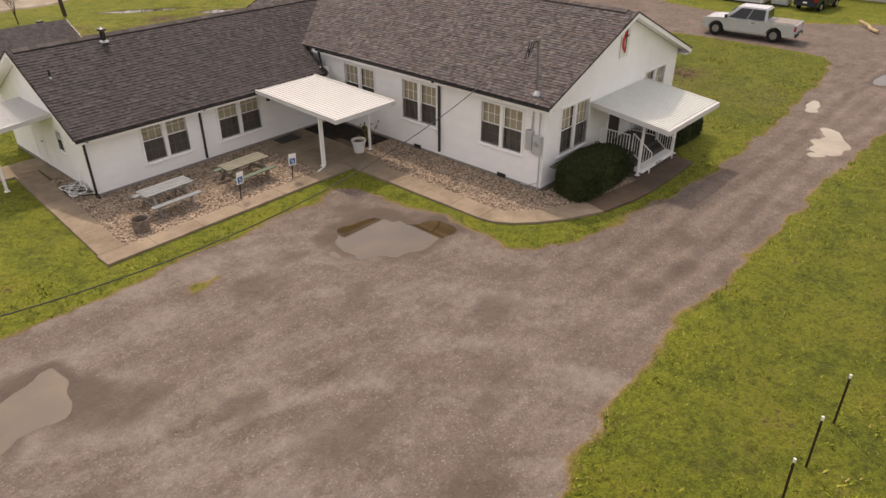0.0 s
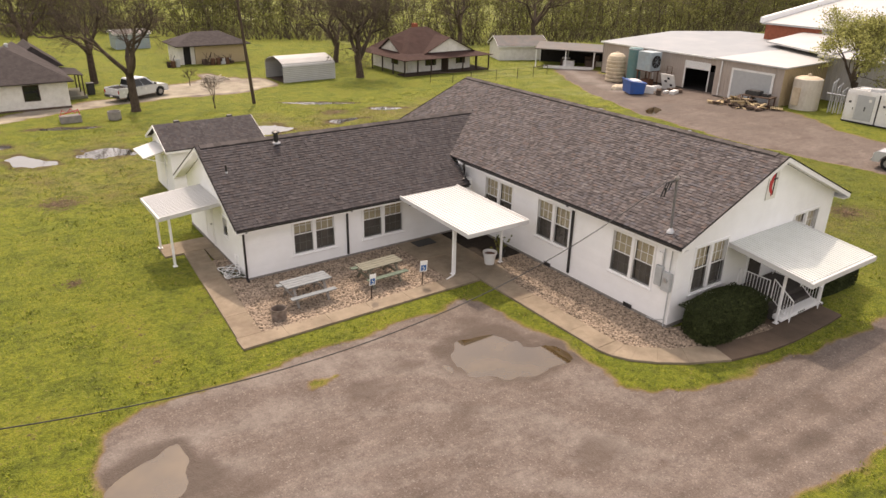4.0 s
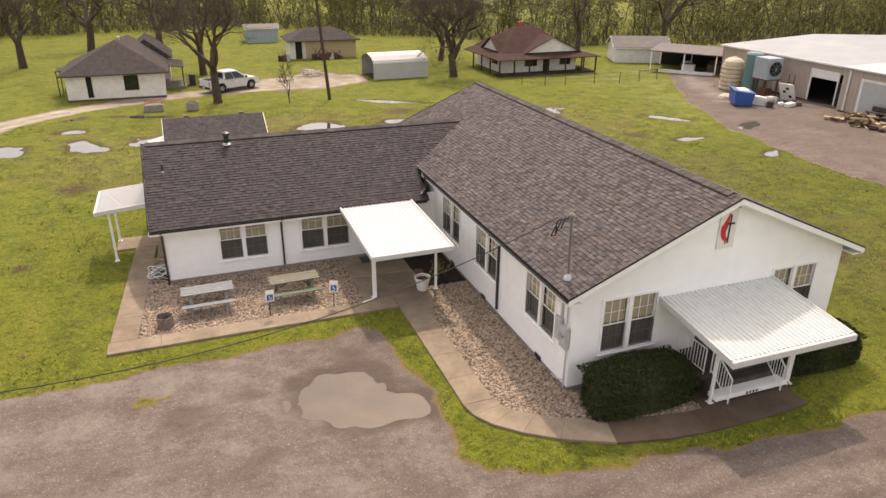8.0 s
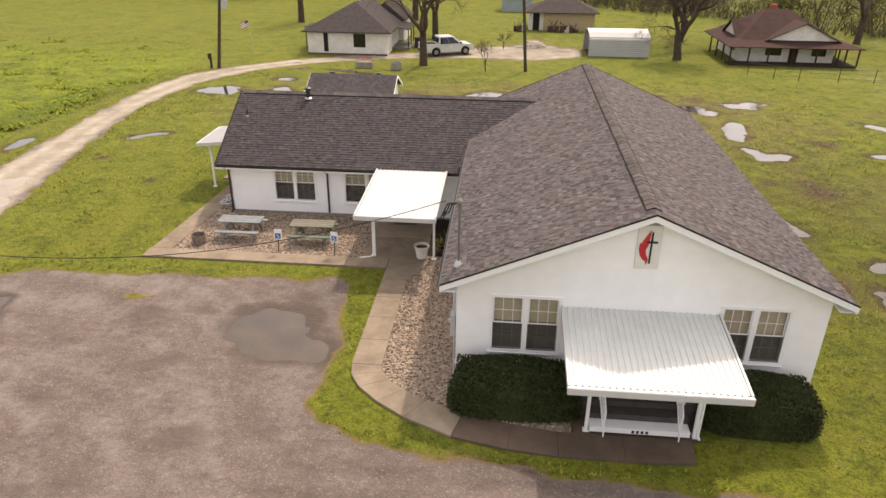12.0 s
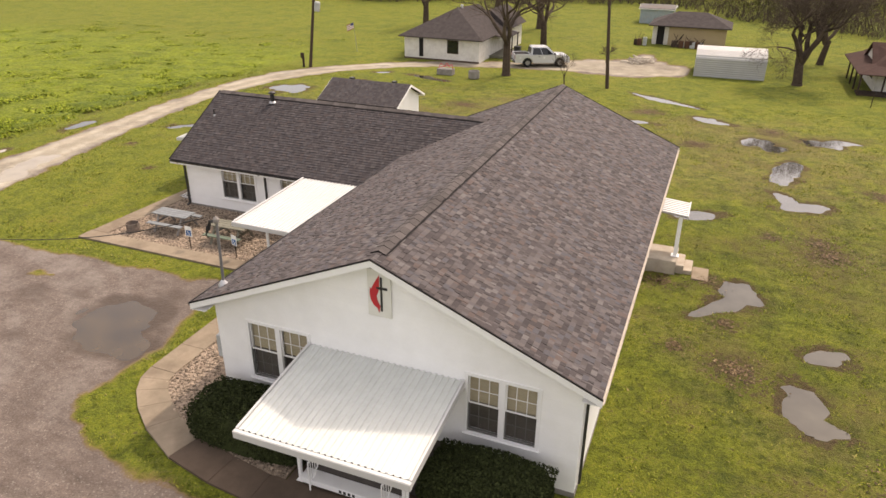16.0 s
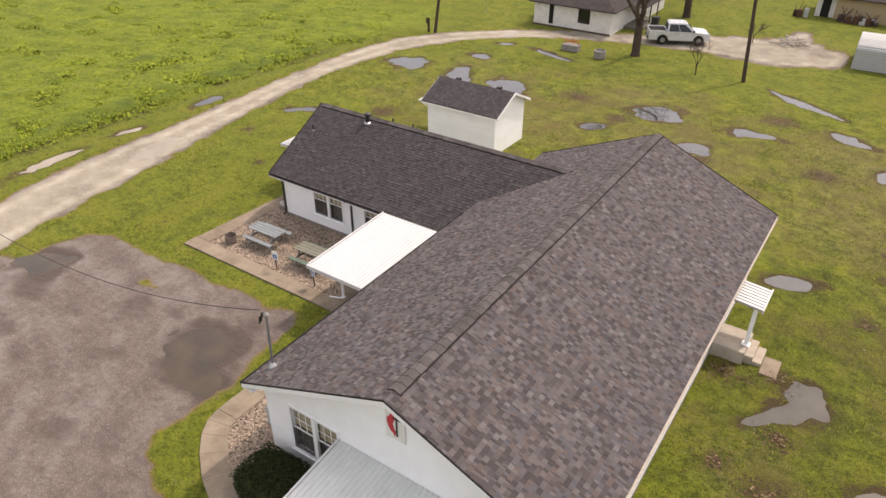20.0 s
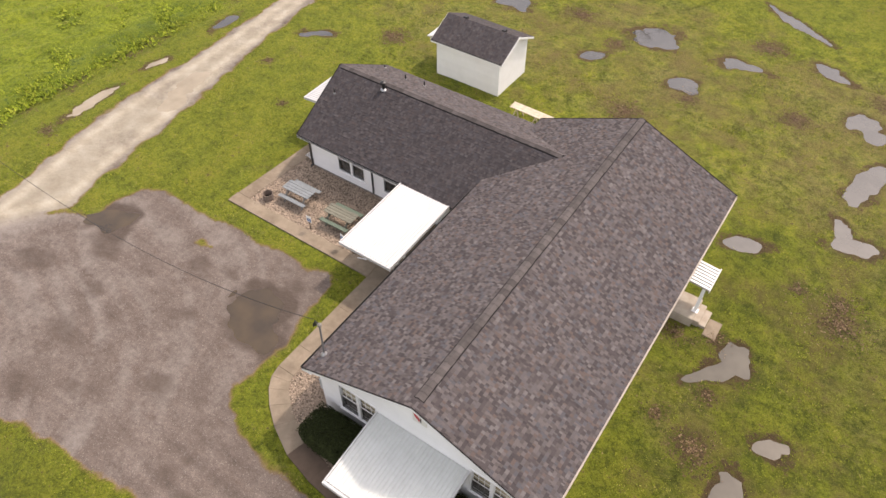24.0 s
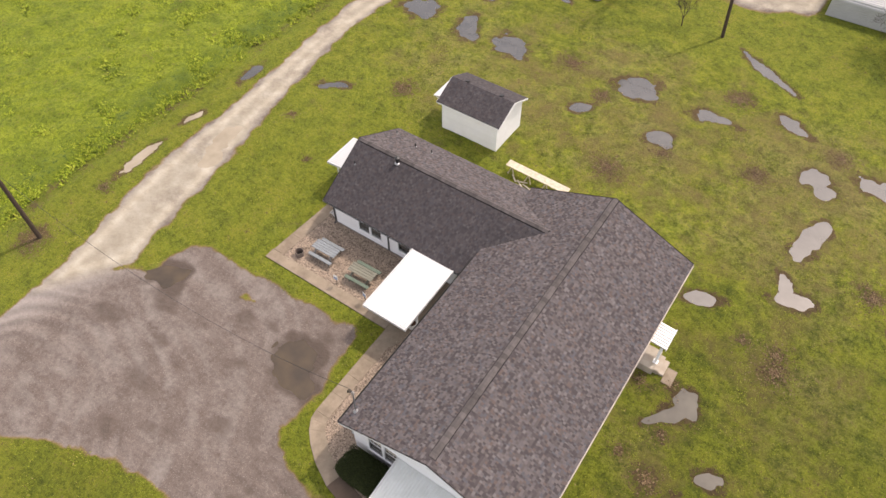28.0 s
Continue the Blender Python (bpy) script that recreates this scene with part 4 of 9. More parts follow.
# crawl-space vents low on the west wall
for y in (2.2, 6.6, 9.8):
    v = Form().box(X0 - 0.035, y - 0.2, 0.06, X0 - 0.021, y + 0.2, 0.22)
    part("crawl_vent", v, M["black"], church, "small dark foundation vent")


# ---- roofs ----
def slope_sheet(name, corners, label):
    return part(name, Form().slab(corners, 0.05), M["roof_deck"], church, label)


def grid_tabs(run, length, rng):
    """Tabs as (along0, along1, up0, up1) over a slope."""
    out, k = [], 0
    step = 0.142
    while k * step < length - 0.02:
        u0, u1 = k * step, min(k * step + step * 1.25, length)
        s = -rng.random() * 0.3
        while s < run:
            w = rng.choice((0.06, 0.09, 0.12, 0.18))
            a, b = max(s, 0), min(s + w, run)
            if b - a > 0.02:
                out.append((a, b, u0, u1))
            s += w
        k += 1
    return out


def tab_verts(o, e, u, n, t, lift):
    a, b, u0, u1 = t
    p = [o + e * a + u * u0, o + e * b + u * u0, o + e * b + u * u1, o + e * a + u * u1]
    return [p[0] + n * lift, p[1] + n * lift, p[2] + n * 0.004, p[3] + n * 0.004, p[0], p[1]]


TAB_FACES = [(0, 1, 2, 3), (4, 5, 1, 0), (4, 0, 3), (5, 2, 1)]
PIECES = {}


def shingle_slope(deck, o, e, u, run, length, keep, near, seed, mat="shingle"):
    """Shingle tabs on one slope: those in the near stretch are pieces, the rest one mesh."""
    rng = random.Random(seed)
    o, e, u = Vector(o), Vector(e), Vector(u)
    n = e.cross(u).normalized()
    form, count = Form(), 0
    for t in grid_tabs(run, length, rng):
        c = o + e * (t[0] + t[1]) / 2 + u * (t[2] + t[3]) / 2
        if not keep(c):
            continue
        lift = rng.choice((0.013, 0.019, 0.028))
        if near and count < 300 and near(c):
            key = (round(t[1] - t[0], 2), round(t[3] - t[2], 3), lift, seed)
            if key not in PIECES:
                f = Form().add(tab_verts(Vector(), e, u, n, (0, t[1] - t[0], 0, t[3] - t[2]), lift), TAB_FACES)
                PIECES[key] = f.mesh("shingle", M[mat + "_piece"])
            ob = part("shingle", PIECES[key], None, deck)
            ob.location = o + e * t[0] + u * t[2]
            count += 1
        else:
            form.add(tab_verts(o, e, u, n, t, lift), TAB_FACES)
    rest = part("shingle_field", form, M[mat], deck, "overlapping shingle tabs in mixed greys and browns")
    tagged(rest, kind="stuff")


def over_main(c):
    """True where the main west slope lies open, clear of the wing's roof."""
    return not (W_Y0 < c.y < W_Y1 and wing_top(c.y) > main_top(c.x) - 0.005)


def over_wing(c):
    return c.x < 0.02 and not (c.x > -0.02) or wing_top(c.y) > main_top(c.x) + 0.005


half = WIDE / 2
slant = math.hypot(half, RIDGE - EAVE)
up_w, up_e = Vector((half, 0, RIDGE - EAVE)) / slant, Vector((-half, 0, RIDGE - EAVE)) / slant
deck_e = slope_sheet("roof_slope", [(WIDE, 0, EAVE), (WIDE, LONG, EAVE), (half, LONG, RIDGE), (half, 0, RIDGE)], "brown-grey architectural shingle slope")
deck_w = slope_sheet("roof_slope", [(half, 0, RIDGE), (half, LONG, RIDGE), (0, LONG, EAVE), (0, 0, EAVE)], "brown-grey architectural shingle slope")
wslant = math.hypot(W_YR - W_Y0, W_RIDGE - W_EAVE)
JX = (W_RIDGE - EAVE) / PITCH
EX = 0.0
deck_s = slope_sheet("roof_slope", [(W_X0, W_Y0, W_EAVE), (EX, W_Y0, W_EAVE), (EX, W_Y0 + (EAVE - W_EAVE) / W_PITCH, EAVE), (JX, W_YR, W_RIDGE), (W_X0, W_YR, W_RIDGE)], "shingle slope darkened in colour for its shade")
deck_n = slope_sheet("roof_slope", [(W_X0, W_YR, W_RIDGE), (JX, W_YR, W_RIDGE), (EX, W_Y1 - (EAVE - W_EAVE) / W_PITCH, EAVE), (EX, W_Y1, W_EAVE), (W_X0, W_Y1, W_EAVE)], "grey-brown shingle slope")
shingle_slope(deck_e, (WIDE, 0, EAVE), (0, 1, 0), up_e, LONG, slant, lambda c: True, lambda c: c.y < 2.6 and c.z > 4.25, 11)
shingle_slope(deck_w, (0, LONG, EAVE), (0, -1, 0), up_w, LONG, slant, over_main, lambda c: c.y < 2.6 and c.z < 4.75, 12)
wu_s = Vector((0, W_YR - W_Y0, W_RIDGE - W_EAVE)) / wslant
wu_n = Vector((0, -(W_YR - W_Y0), W_RIDGE - W_EAVE)) / wslant
# south slope's shade is in its tab colours; the north slope keeps the plain ones
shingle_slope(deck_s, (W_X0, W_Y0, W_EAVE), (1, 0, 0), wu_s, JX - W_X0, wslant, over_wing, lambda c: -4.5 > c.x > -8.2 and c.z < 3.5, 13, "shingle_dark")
shingle_slope(deck_n, (JX, W_Y1, W_EAVE), (-1, 0, 0), wu_n, JX - W_X0, wslant, over_wing, None, 14)


def ridge_caps(a, b, pitch, name="ridge_vent"):
    """A raised dark vent strip along a ridge, under a row of folded caps."""
    a, b = Vector(a), Vector(b)
    d = (b - a).normalized()
    out = d.cross(Vector((0, 0, 1))).normalized()
    rise, lift = Vector((0, 0, 1)), 0.034

    def fold(p, w, h):
        """Five points across the ridge at p: foot, edge, crown, edge, foot."""
        return [p - out * w - rise * (w * pitch - 0.012), p - out * w - rise * (w * pitch - h), p + rise * h, p + out * w - rise * (w * pitch - h), p + out * w - rise * (w * pitch - 0.012)]

    vent = part(name, Form().add(fold(a, 0.215, lift) + fold(b, 0.215, lift), [(i, i + 1, 6 + i, 5 + i) for i in range(4)] + [(4, 3, 2, 1, 0), (5, 6, 7, 8, 9)]), M["matt_black"], church, "raised black ridge vent under lapped caps")
    step = 0.29
    for i in range(int((b - a).length / step)):
        p, q = a + d * (step * i), a + d * (step * i + step * 1.12)
        h0, h1, w = lift + 0.016 + random.uniform(-0.004, 0.006), lift + 0.006, 0.175 + random.uniform(-0.012, 0.012)
        e0, e1 = fold(p, w, h0), fold(q, w, h1)
        part("ridge_cap_shingle", Form().add(e0[1:4] + e1[1:4] + [e0[1] - rise * 0.02, e0[3] - rise * 0.02], [(0, 1, 4, 3), (1, 2, 5, 4), (6, 7, 2, 1, 0), (0, 3, 6), (2, 7, 5)]), M["ridge"], vent)


ridge_caps((half, 0.4, RIDGE), (half, LONG - 0.02, RIDGE), PITCH)
ridge_caps((W_X0 + 0.15, W_YR, W_RIDGE), (JX + 0.1, W_YR, W_RIDGE), W_PITCH)


# fascias, rakes, soffits and gutters
def rake(a, b, mat, depth=0.17, thick=0.03, name="rake_board"):
    a, b = Vector(a), Vector(b)
    part(name, Form().add([a, b, b - Vector((0, 0, depth)), a - Vector((0, 0, depth)), a + Vector((0, thick, 0)), b + Vector((0, thick, 0)), b + Vector((0, thick, -depth)), a + Vector((0, thick, -depth))],
                          [(3, 2, 1, 0), (4, 5, 6, 7), (0, 1, 5, 4), (1, 2, 6, 5), (2, 3, 7, 6), (3, 0, 4, 7)]), mat, church)


for y in (-0.032, LONG + 0.002):
    rake((-0.02, y, EAVE - 0.02), (half, y, RIDGE - 0.02), M["trim"])
    rake((WIDE + 0.02, y, EAVE - 0.02), (half, y, RIDGE - 0.02), M["trim"])
    e = -0.012 if y < 0 else 0.012
    rake((-0.03, y + e, EAVE + 0.025), (half, y + e, RIDGE + 0.025), M["matt_black"], 0.044, 0.03, "drip_edge")
    rake((WIDE + 0.03, y + e, EAVE + 0.025), (half, y + e, RIDGE + 0.025), M["matt_black"], 0.044, 0.03, "drip_edge")
for x, sgn in ((0, 1), (WIDE, -1)):
    part("fascia", Form().box(min(x, x + 0.03 * sgn), 0.0, EAVE - 0.23, max(x, x + 0.03 * sgn), 12.6 if sgn > 0 else LONG, EAVE - 0.1), M["trim"], church)
    part("soffit", Form().box(min(x + 0.031 * sgn, X0 if sgn > 0 else X1), 0.0, EAVE - 0.2, max(x + 0.031 * sgn, X0 if sgn > 0 else X1), 12.6 if sgn > 0 else LONG, EAVE - 0.18), M["trim"], church)
part("soffit", Form().slab([(0.03, 0.0, EAVE - 0.12), (0.03, Y0, EAVE - 0.12), (half, Y0, RIDGE - 0.12), (half, 0.0, RIDGE - 0.12)], 0.02), M["trim"], church)
part("soffit", Form().slab([(half, 0.0, RIDGE - 0.12), (half, Y0, RIDGE - 0.12), (WIDE - 0.03, Y0, EAVE - 0.12), (WIDE - 0.03, 0.0, EAVE - 0.12)], 0.02), M["trim"], church)


def gutter(a, b, mat, out):
    """An open channel along an eave."""
    a, b, o = Vector(a), Vector(b), Vector(out)
    prof = [(0.0, 0.0), (0.0, -0.08), (0.08, -0.08), (0.11, -0.015), (0.11, 0.0), (0.1, 0.0), (0.075, -0.068), (0.012, -0.068), (0.012, 0.0)]
    f = Form()
    n = len(prof)
    f.add([p + o * q + Vector((0, 0, z)) for p in (a, b) for q, z in prof], [(i, (i + 1) % n, n + (i + 1) % n, n + i) for i in range(n)] + [tuple(range(n - 1, -1, -1)), tuple(range(n, 2 * n))])
    part("gutter", f, mat, church, "black eave gutter" if mat is M["black"] else "white eave gutter")


gutter((W_X0, W_Y0 + 0.03, W_EAVE - 0.025), (-0.13, W_Y0 + 0.03, W_EAVE - 0.025), M["black"], (0, -1, 0))
gutter((0.0, 0.0, EAVE - 0.025), (0.0, 12.3, EAVE - 0.025), M["black"], (-1, 0, 0))
gutter((WIDE, 0.0, EAVE - 0.06), (WIDE, LONG, EAVE - 0.06), M["gutter_pale"], (0.6, 0, 0))


def downpipe(pts, mat=None):
    f = Form()
    for a, b in zip(pts, pts[1:]):
        f.beam(a, b, 0.085, 0.065)
    return part("downpipe", f, mat or M["black"], church, "black square downpipe" if mat is None else "white square downpipe")


downpipe([(-10.66, W_Y0, 2.24), (-10.66, 11.98, 2.05), (-10.66, 11.98, 0.1), (-10.66, 11.8, 0.06)])
downpipe([(-6.17, W_Y0, 2.24), (-6.17, 11.98, 2.05), (-6.17, 11.98, 0.15)])
downpipe([(-0.04, 5.35, 3.2), (X0 - 0.06, 5.35, 3.0), (X0 - 0.06, 5.35, 0.25)])
downpipe([(-0.03, 12.1, 3.2), (-0.03, 12.0, 2.75), (-0.3, 11.7, 2.6)])
downpipe([(X1 + 0.06, Y0 + 0.3, 3.1), (X1 + 0.06, Y0 + 0.3, 0.2)])
# wing trims
for y0, y1, sgn in ((W_Y0, W_YR, 1), (W_Y1, W_YR, -1)):
    a, b = Vector((W_X0 - 0.03, y0, W_EAVE - 0.02)), Vector((W_X0 - 0.03, y1, W_RIDGE - 0.02))
    t, dz = Vector((0.03, 0, 0)), Vector((0, 0, -0.16))
    part("rake_board", Form().add([a, b, b + dz, a + dz, a + t, b + t, b + t + dz, a + t + dz], [(0, 1, 2, 3), (7, 6, 5, 4), (0, 4, 5, 1), (1, 5, 6, 2), (2, 6, 7, 3), (3, 7, 4, 0)]), M["trim"], church)
    a, b, dz = a + Vector((-0.012, 0, 0.045)), b + Vector((-0.012, 0, 0.045)), Vector((0, 0, -0.044))
    part("drip_edge", Form().add([a, b, b + dz, a + dz, a + t, b + t, b + t + dz, a + t + dz], [(0, 1, 2, 3), (7, 6, 5, 4), (0, 4, 5, 1), (1, 5, 6, 2), (2, 6, 7, 3), (3, 7, 4, 0)]), M["matt_black"], church)
    part("soffit", Form().slab([(W_X0, y0, W_EAVE - 0.11), (WX, y0, W_EAVE - 0.11), (WX, y1, W_RIDGE - 0.11), (W_X0, y1, W_RIDGE - 0.11)] if sgn > 0 else [(W_X0, y1, W_RIDGE - 0.11), (WX, y1, W_RIDGE - 0.11), (WX, y0, W_EAVE - 0.11), (W_X0, y0, W_EAVE - 0.11)], 0.02), M["trim"], church)
part("fascia", Form().box(W_X0, W_Y0 + 0.002, W_EAVE - 0.2, -0.14, W_Y0 + 0.028, W_EAVE - 0.09), M["trim"], church)
part("soffit", Form().box(W_X0, W_Y0 + 0.03, W_EAVE - 0.17, 0.0, WY0 - 0.002, W_EAVE - 0.15), M["trim"], church)
part("fascia", Form().box(W_X0, W_Y1 - 0.03, W_EAVE - 0.2, 0.0, W_Y1, W_EAVE - 0.09), M["trim"], church)
# gable vent under the apex
vent = part("gable_vent", Form().add([(5.02, Y0 - 0.03, 5.2), (5.88, Y0 - 0.03, 5.2), (half, Y0 - 0.03, 5.4), (5.02, Y0 - 0.014, 5.2), (5.88, Y0 - 0.014, 5.2), (half, Y0 - 0.014, 5.4)], [(0, 1, 2), (5, 4, 3), (0, 3, 4, 1), (1, 4, 5, 2), (2, 5, 3, 0)]), M["found"], church, "grey louvred gable vent")
for i in range(3):
    z, w = 5.225 + i * 0.05, 0.36 - i * 0.1
    part("slat", Form().box(half - w, Y0 - 0.045, z, half + w, Y0 - 0.031, z + 0.025), M["greybox"], vent)


# roof vents
def pipe_vent(x, y, z, r, h, cap=False, mat="black"):
    v = part("vent_pipe", Form().lathe([(r, -0.15), (r, h), (r * 0.6, h)], 14, (x, y, z)), M[mat], church, "black roof vent pipe", smooth=False)
    part("flashing", Form().lathe([(r * 1.9, -0.03), (r * 1.7, 0.015), (r * 1.1, 0.05)], 14, (x, y, z)), M["steel"], v, "bright metal flashing")
    if cap:
        part("cap", Form().lathe([(r * 1.7, h + 0.03), (r * 1.7, h + 0.09), (r * 0.4, h + 0.15)], 14, (x, y, z)), M[mat], v)


pipe_vent(-7.72, 15.35, wing_top(15.35) + 0.01, 0.1, 0.38, True)
pipe_vent(-10.35, 14.2, wing_top(14.2) + 0.01, 0.035, 0.32)
pipe_vent(-8.4, 18.2, wing_top(18.2) + 0.01, 0.04, 0.3)
pipe_vent(-7.2, 18.4, wing_top(18.4) + 0.01, 0.04, 0.3)
pipe_vent(-10.5, 18.9, wing_top(18.9) + 0.01, 0.04, 0.2)


# service mast on the south-west corner of the roof
mast = thing("service_mast", "galvanised electric service mast standing on the roof eave", "mast", pose(0.43, 0.86, main_top(0.43)))
part("pole", Form().cone((0, 0, -0.12), (0, 0.08, 1.85), 0.04, 0.04, 12), M["pipe_grey"], mast)
part("flashing", Form().lathe([(0.15, 0.0), (0.12, 0.06), (0.045, 0.16)], 14), M["steel"], mast, "bright metal roof flashing")
part("weatherhead", Form().lathe([(0.05, 1.82), (0.085, 1.86), (0.085, 1.94), (0.03, 2.0)], 12, (0, 0.08, 0)), M["found"], mast, "grey weatherhead cap")
for k in range(3):
    a = 0.12 * k
    part("drip_loop", Form().tube([(-0.05, 0.08 + 0.03 * k, 1.85), (-0.22 - a * 0.5, 0.1 + 0.05 * k, 1.78), (-0.3 - a, 0.12 + 0.05 * k, 1.55 - a), (-0.38 - a * 0.3, 0.14, 1.5 - a * 0.6), (-0.42, 0.16, 1.62)], 0.02), M["cable"], mast)

# electric meter cabinet on the west wall
meter = thing("meter_cabinet", "grey electric meter cabinet with conduits on the white wall", "meter", pose(X0, 0.8, 0.0))
part("conduit", Form().tube([(-0.06, -0.28, 0.05), (-0.06, -0.28, 1.4)], 0.025), M["greybox"], meter)
part("conduit", Form().tube([(-0.06, -0.2, 2.1), (-0.06, -0.2, 3.15)], 0.025), M["greybox"], meter)
part("conduit", Form().tube([(-0.06, 0.1, 2.1), (-0.06, 0.1, 3.15)], 0.02), M["greybox"], meter)
part("conduit", Form().tube([(-0.06, -0.24, 0.3), (-0.06, 0.15, 0.12), (-0.06, 0.45, 0.1)], 0.018), M["greybox"], meter)
part("meter_box", Form().box(-0.17, -0.36, 1.42, -0.02, 0.0, 2.12), M["greybox"], meter, bevel=0.015)
part("breaker_box", Form().box(-0.14, 0.04, 1.5, -0.02, 0.34, 2.25), M["greybox"], meter, bevel=0.012)
part("glass_dial", Form().cone((-0.17, -0.18, 1.85), (-0.23, -0.18, 1.85), 0.085, 0.07, 16), M["steel"], meter)
part("upper_box", Form().box(-0.12, 0.12, 2.3, -0.02, 0.34, 2.75), M["trim"], meter, "white painted box", bevel=0.01)

# emblem panel on the gable
emblem = thing("emblem_panel", "white gable sign with a red flame beside a black cross", "sign", pose(5.45, Y0 - 0.014, 3.95))
part("board", Form().box(-0.31, -0.035, 0.0, 0.31, -0.002, 1.26), M["board_cream"], emblem, bevel=0.006)
part("cross", Form().box(0.035, -0.055, 0.17, 0.082, -0.037, 1.08).box(-0.07, -0.054, 0.76, 0.034, -0.038, 0.82).box(0.083, -0.054, 0.76, 0.215, -0.038, 0.82), M["ink"], emblem, "black upright cross")
flame = [(-0.02, 0.12), (0.03, 0.3), (-0.06, 0.42), (-0.1, 0.56), (-0.02, 0.7), (-0.0, 0.82), (0.02, 1.14), (-0.1, 1.0), (-0.22, 0.84), (-0.28, 0.74), (-0.33, 0.76), (-0.35, 0.58), (-0.3, 0.42), (-0.2, 0.3), (-0.08, 0.24)]
flame = [(x * 0.72, z) for x, z in flame]
n = len(flame)
part("flame", Form().add([(x, -0.05, z) for x, z in flame] + [(x, -0.037, z) for x, z in flame], [tuple(range(n)), tuple(range(2 * n - 1, n - 1, -1))] + [(i, n + i, n + (i + 1) % n, (i + 1) % n) for i in range(n)]), M["red"], emblem, "red flame shape")


# ---- canopies ----
def ribbed_sheet(x0, x1, ya, yb, za, zb, pitch=0.16, rib=0.035, thick=0.02, along="y"):
    """A ribbed metal sheet from (ya, za) to (yb, zb), ribs running down the fall."""
    f = Form()
    n = max(2, round((x1 - x0) / pitch))
    prof = []
    for i in range(n):
        x = x0 + (x1 - x0) * i / n
        w = (x1 - x0) / n
        prof += [(x, 0), (x + w * 0.55, 0), (x + w * 0.65, rib), (x + w * 0.9, rib)]
    prof.append((x1, 0))
    m = len(prof)
    conv = (lambda x, y, z: (x, y, z)) if along == "y" else (lambda x, y, z: (y, x, z))
    vs = [conv(x, y, z + h) for y, z in ((ya, za), (yb, zb)) for x, h in prof] + [conv(x, y, z + h - thick) for y, z in ((ya, za), (yb, zb)) for x, h in prof]
    fs = [(i, i + 1, m + i + 1, m + i) for i in range(m - 1)] + [(2 * m + i + 1, 2 * m + i, 3 * m + i, 3 * m + i + 1) for i in range(m - 1)]
    fs += [(i, 2 * m + i, 2 * m + i + 1, i + 1) for i in range(m - 1)] + [(m + i + 1, 3 * m + i + 1, 3 * m + i, m + i) for i in range(m - 1)]
    fs += [(0, m, 3 * m, 2 * m), (m - 1, 3 * m - 1, 4 * m - 1, 2 * m - 1)]
    return f.add(vs, fs)


def post(parent, x, y, z0, z1, w=0.09):
    p = part("post", Form().box(x - w / 2, y - w / 2, z0, x + w / 2, y + w / 2, z1), M["trim"], parent, bevel=0.012)
    part("base_shoe", Form().box(x - w, y - w, z0, x + w, y + w, z0 + 0.025), M["trim"], p, bevel=0.006)


front_can = thing("porch_canopy", "white ribbed aluminium canopy over the front steps", "canopy")
part("roof_sheet", ribbed_sheet(3.4, 7.58, Y0 - 0.02, -2.72, 2.63, 2.3), M["canopy_aged"], front_can)
part("front_fascia", Form().box(3.32, -2.86, 2.12, 7.66, -2.74, 2.32), M["canopy"], front_can, bevel=0.015)
for x in (3.33, 7.59):
    part("side_fascia", Form().add([(x, Y0 - 0.02, 2.69), (x + 0.06, Y0 - 0.02, 2.69), (x + 0.06, -2.739, 2.34), (x, -2.739, 2.34), (x, Y0 - 0.02, 2.51), (x + 0.06, Y0 - 0.02, 2.51), (x + 0.06, -2.739, 2.14), (x, -2.739, 2.14)], [(3, 2, 1, 0), (4, 5, 6, 7), (0, 1, 5, 4), (1, 2, 6, 5), (2, 3, 7, 6), (3, 0, 4, 7)]), M["canopy"], front_can)
part("cross_beam", Form().box(3.5, -1.7, 2.24, 7.5, -1.58, 2.36), M["canopy"], front_can)
post(front_can, 4.08, -1.56, 0.02, 2.25)
post(front_can, 6.9, -1.56, 0.02, 2.25)
part("rain_spout", Form().tube([(6.99, -1.58, 2.25), (6.99, -1.58, 0.12), (7.0, -1.72, 0.06)], 0.04, 8), M["trim"], front_can)

side_can = thing("patio_canopy", "white ribbed flat aluminium canopy over the side door", "canopy")
part("roof_sheet", ribbed_sheet(-3.78, -0.86, 11.5, 6.72, 2.44, 2.34), M["canopy"], side_can)
part("front_fascia", Form().box(-3.86, 6.6, 2.2, -0.78, 6.7, 2.38), M["canopy"], side_can, bevel=0.015)
for x in (-3.85, -0.85):
    part("side_fascia", Form().add([(x, 11.52, 2.5), (x + 0.06, 11.52, 2.5), (x + 0.06, 6.701, 2.4), (x, 6.701, 2.4), (x, 11.52, 2.34), (x + 0.06, 11.52, 2.34), (x + 0.06, 6.701, 2.22), (x, 6.701, 2.22)], [(3, 2, 1, 0), (4, 5, 6, 7), (0, 1, 5, 4), (1, 2, 6, 5), (2, 3, 7, 6), (3, 0, 4, 7)]), M["canopy"], side_can)
part("cross_beam", Form().box(-3.7, 8.02, 2.25, -0.9, 8.14, 2.35), M["canopy"], side_can)
post(side_can, -3.43, 8.1, 0.04, 2.27)
post(side_can, -1.0, 8.0, 0.04, 2.27)
part("rain_spout", Form().tube([(-3.36, 8.05, 2.2), (-3.36, 8.05, 0.1), (-3.5, 7.95, 0.07), (-3.95, 7.8, 0.06)], 0.03, 8), M["trim"], side_can)

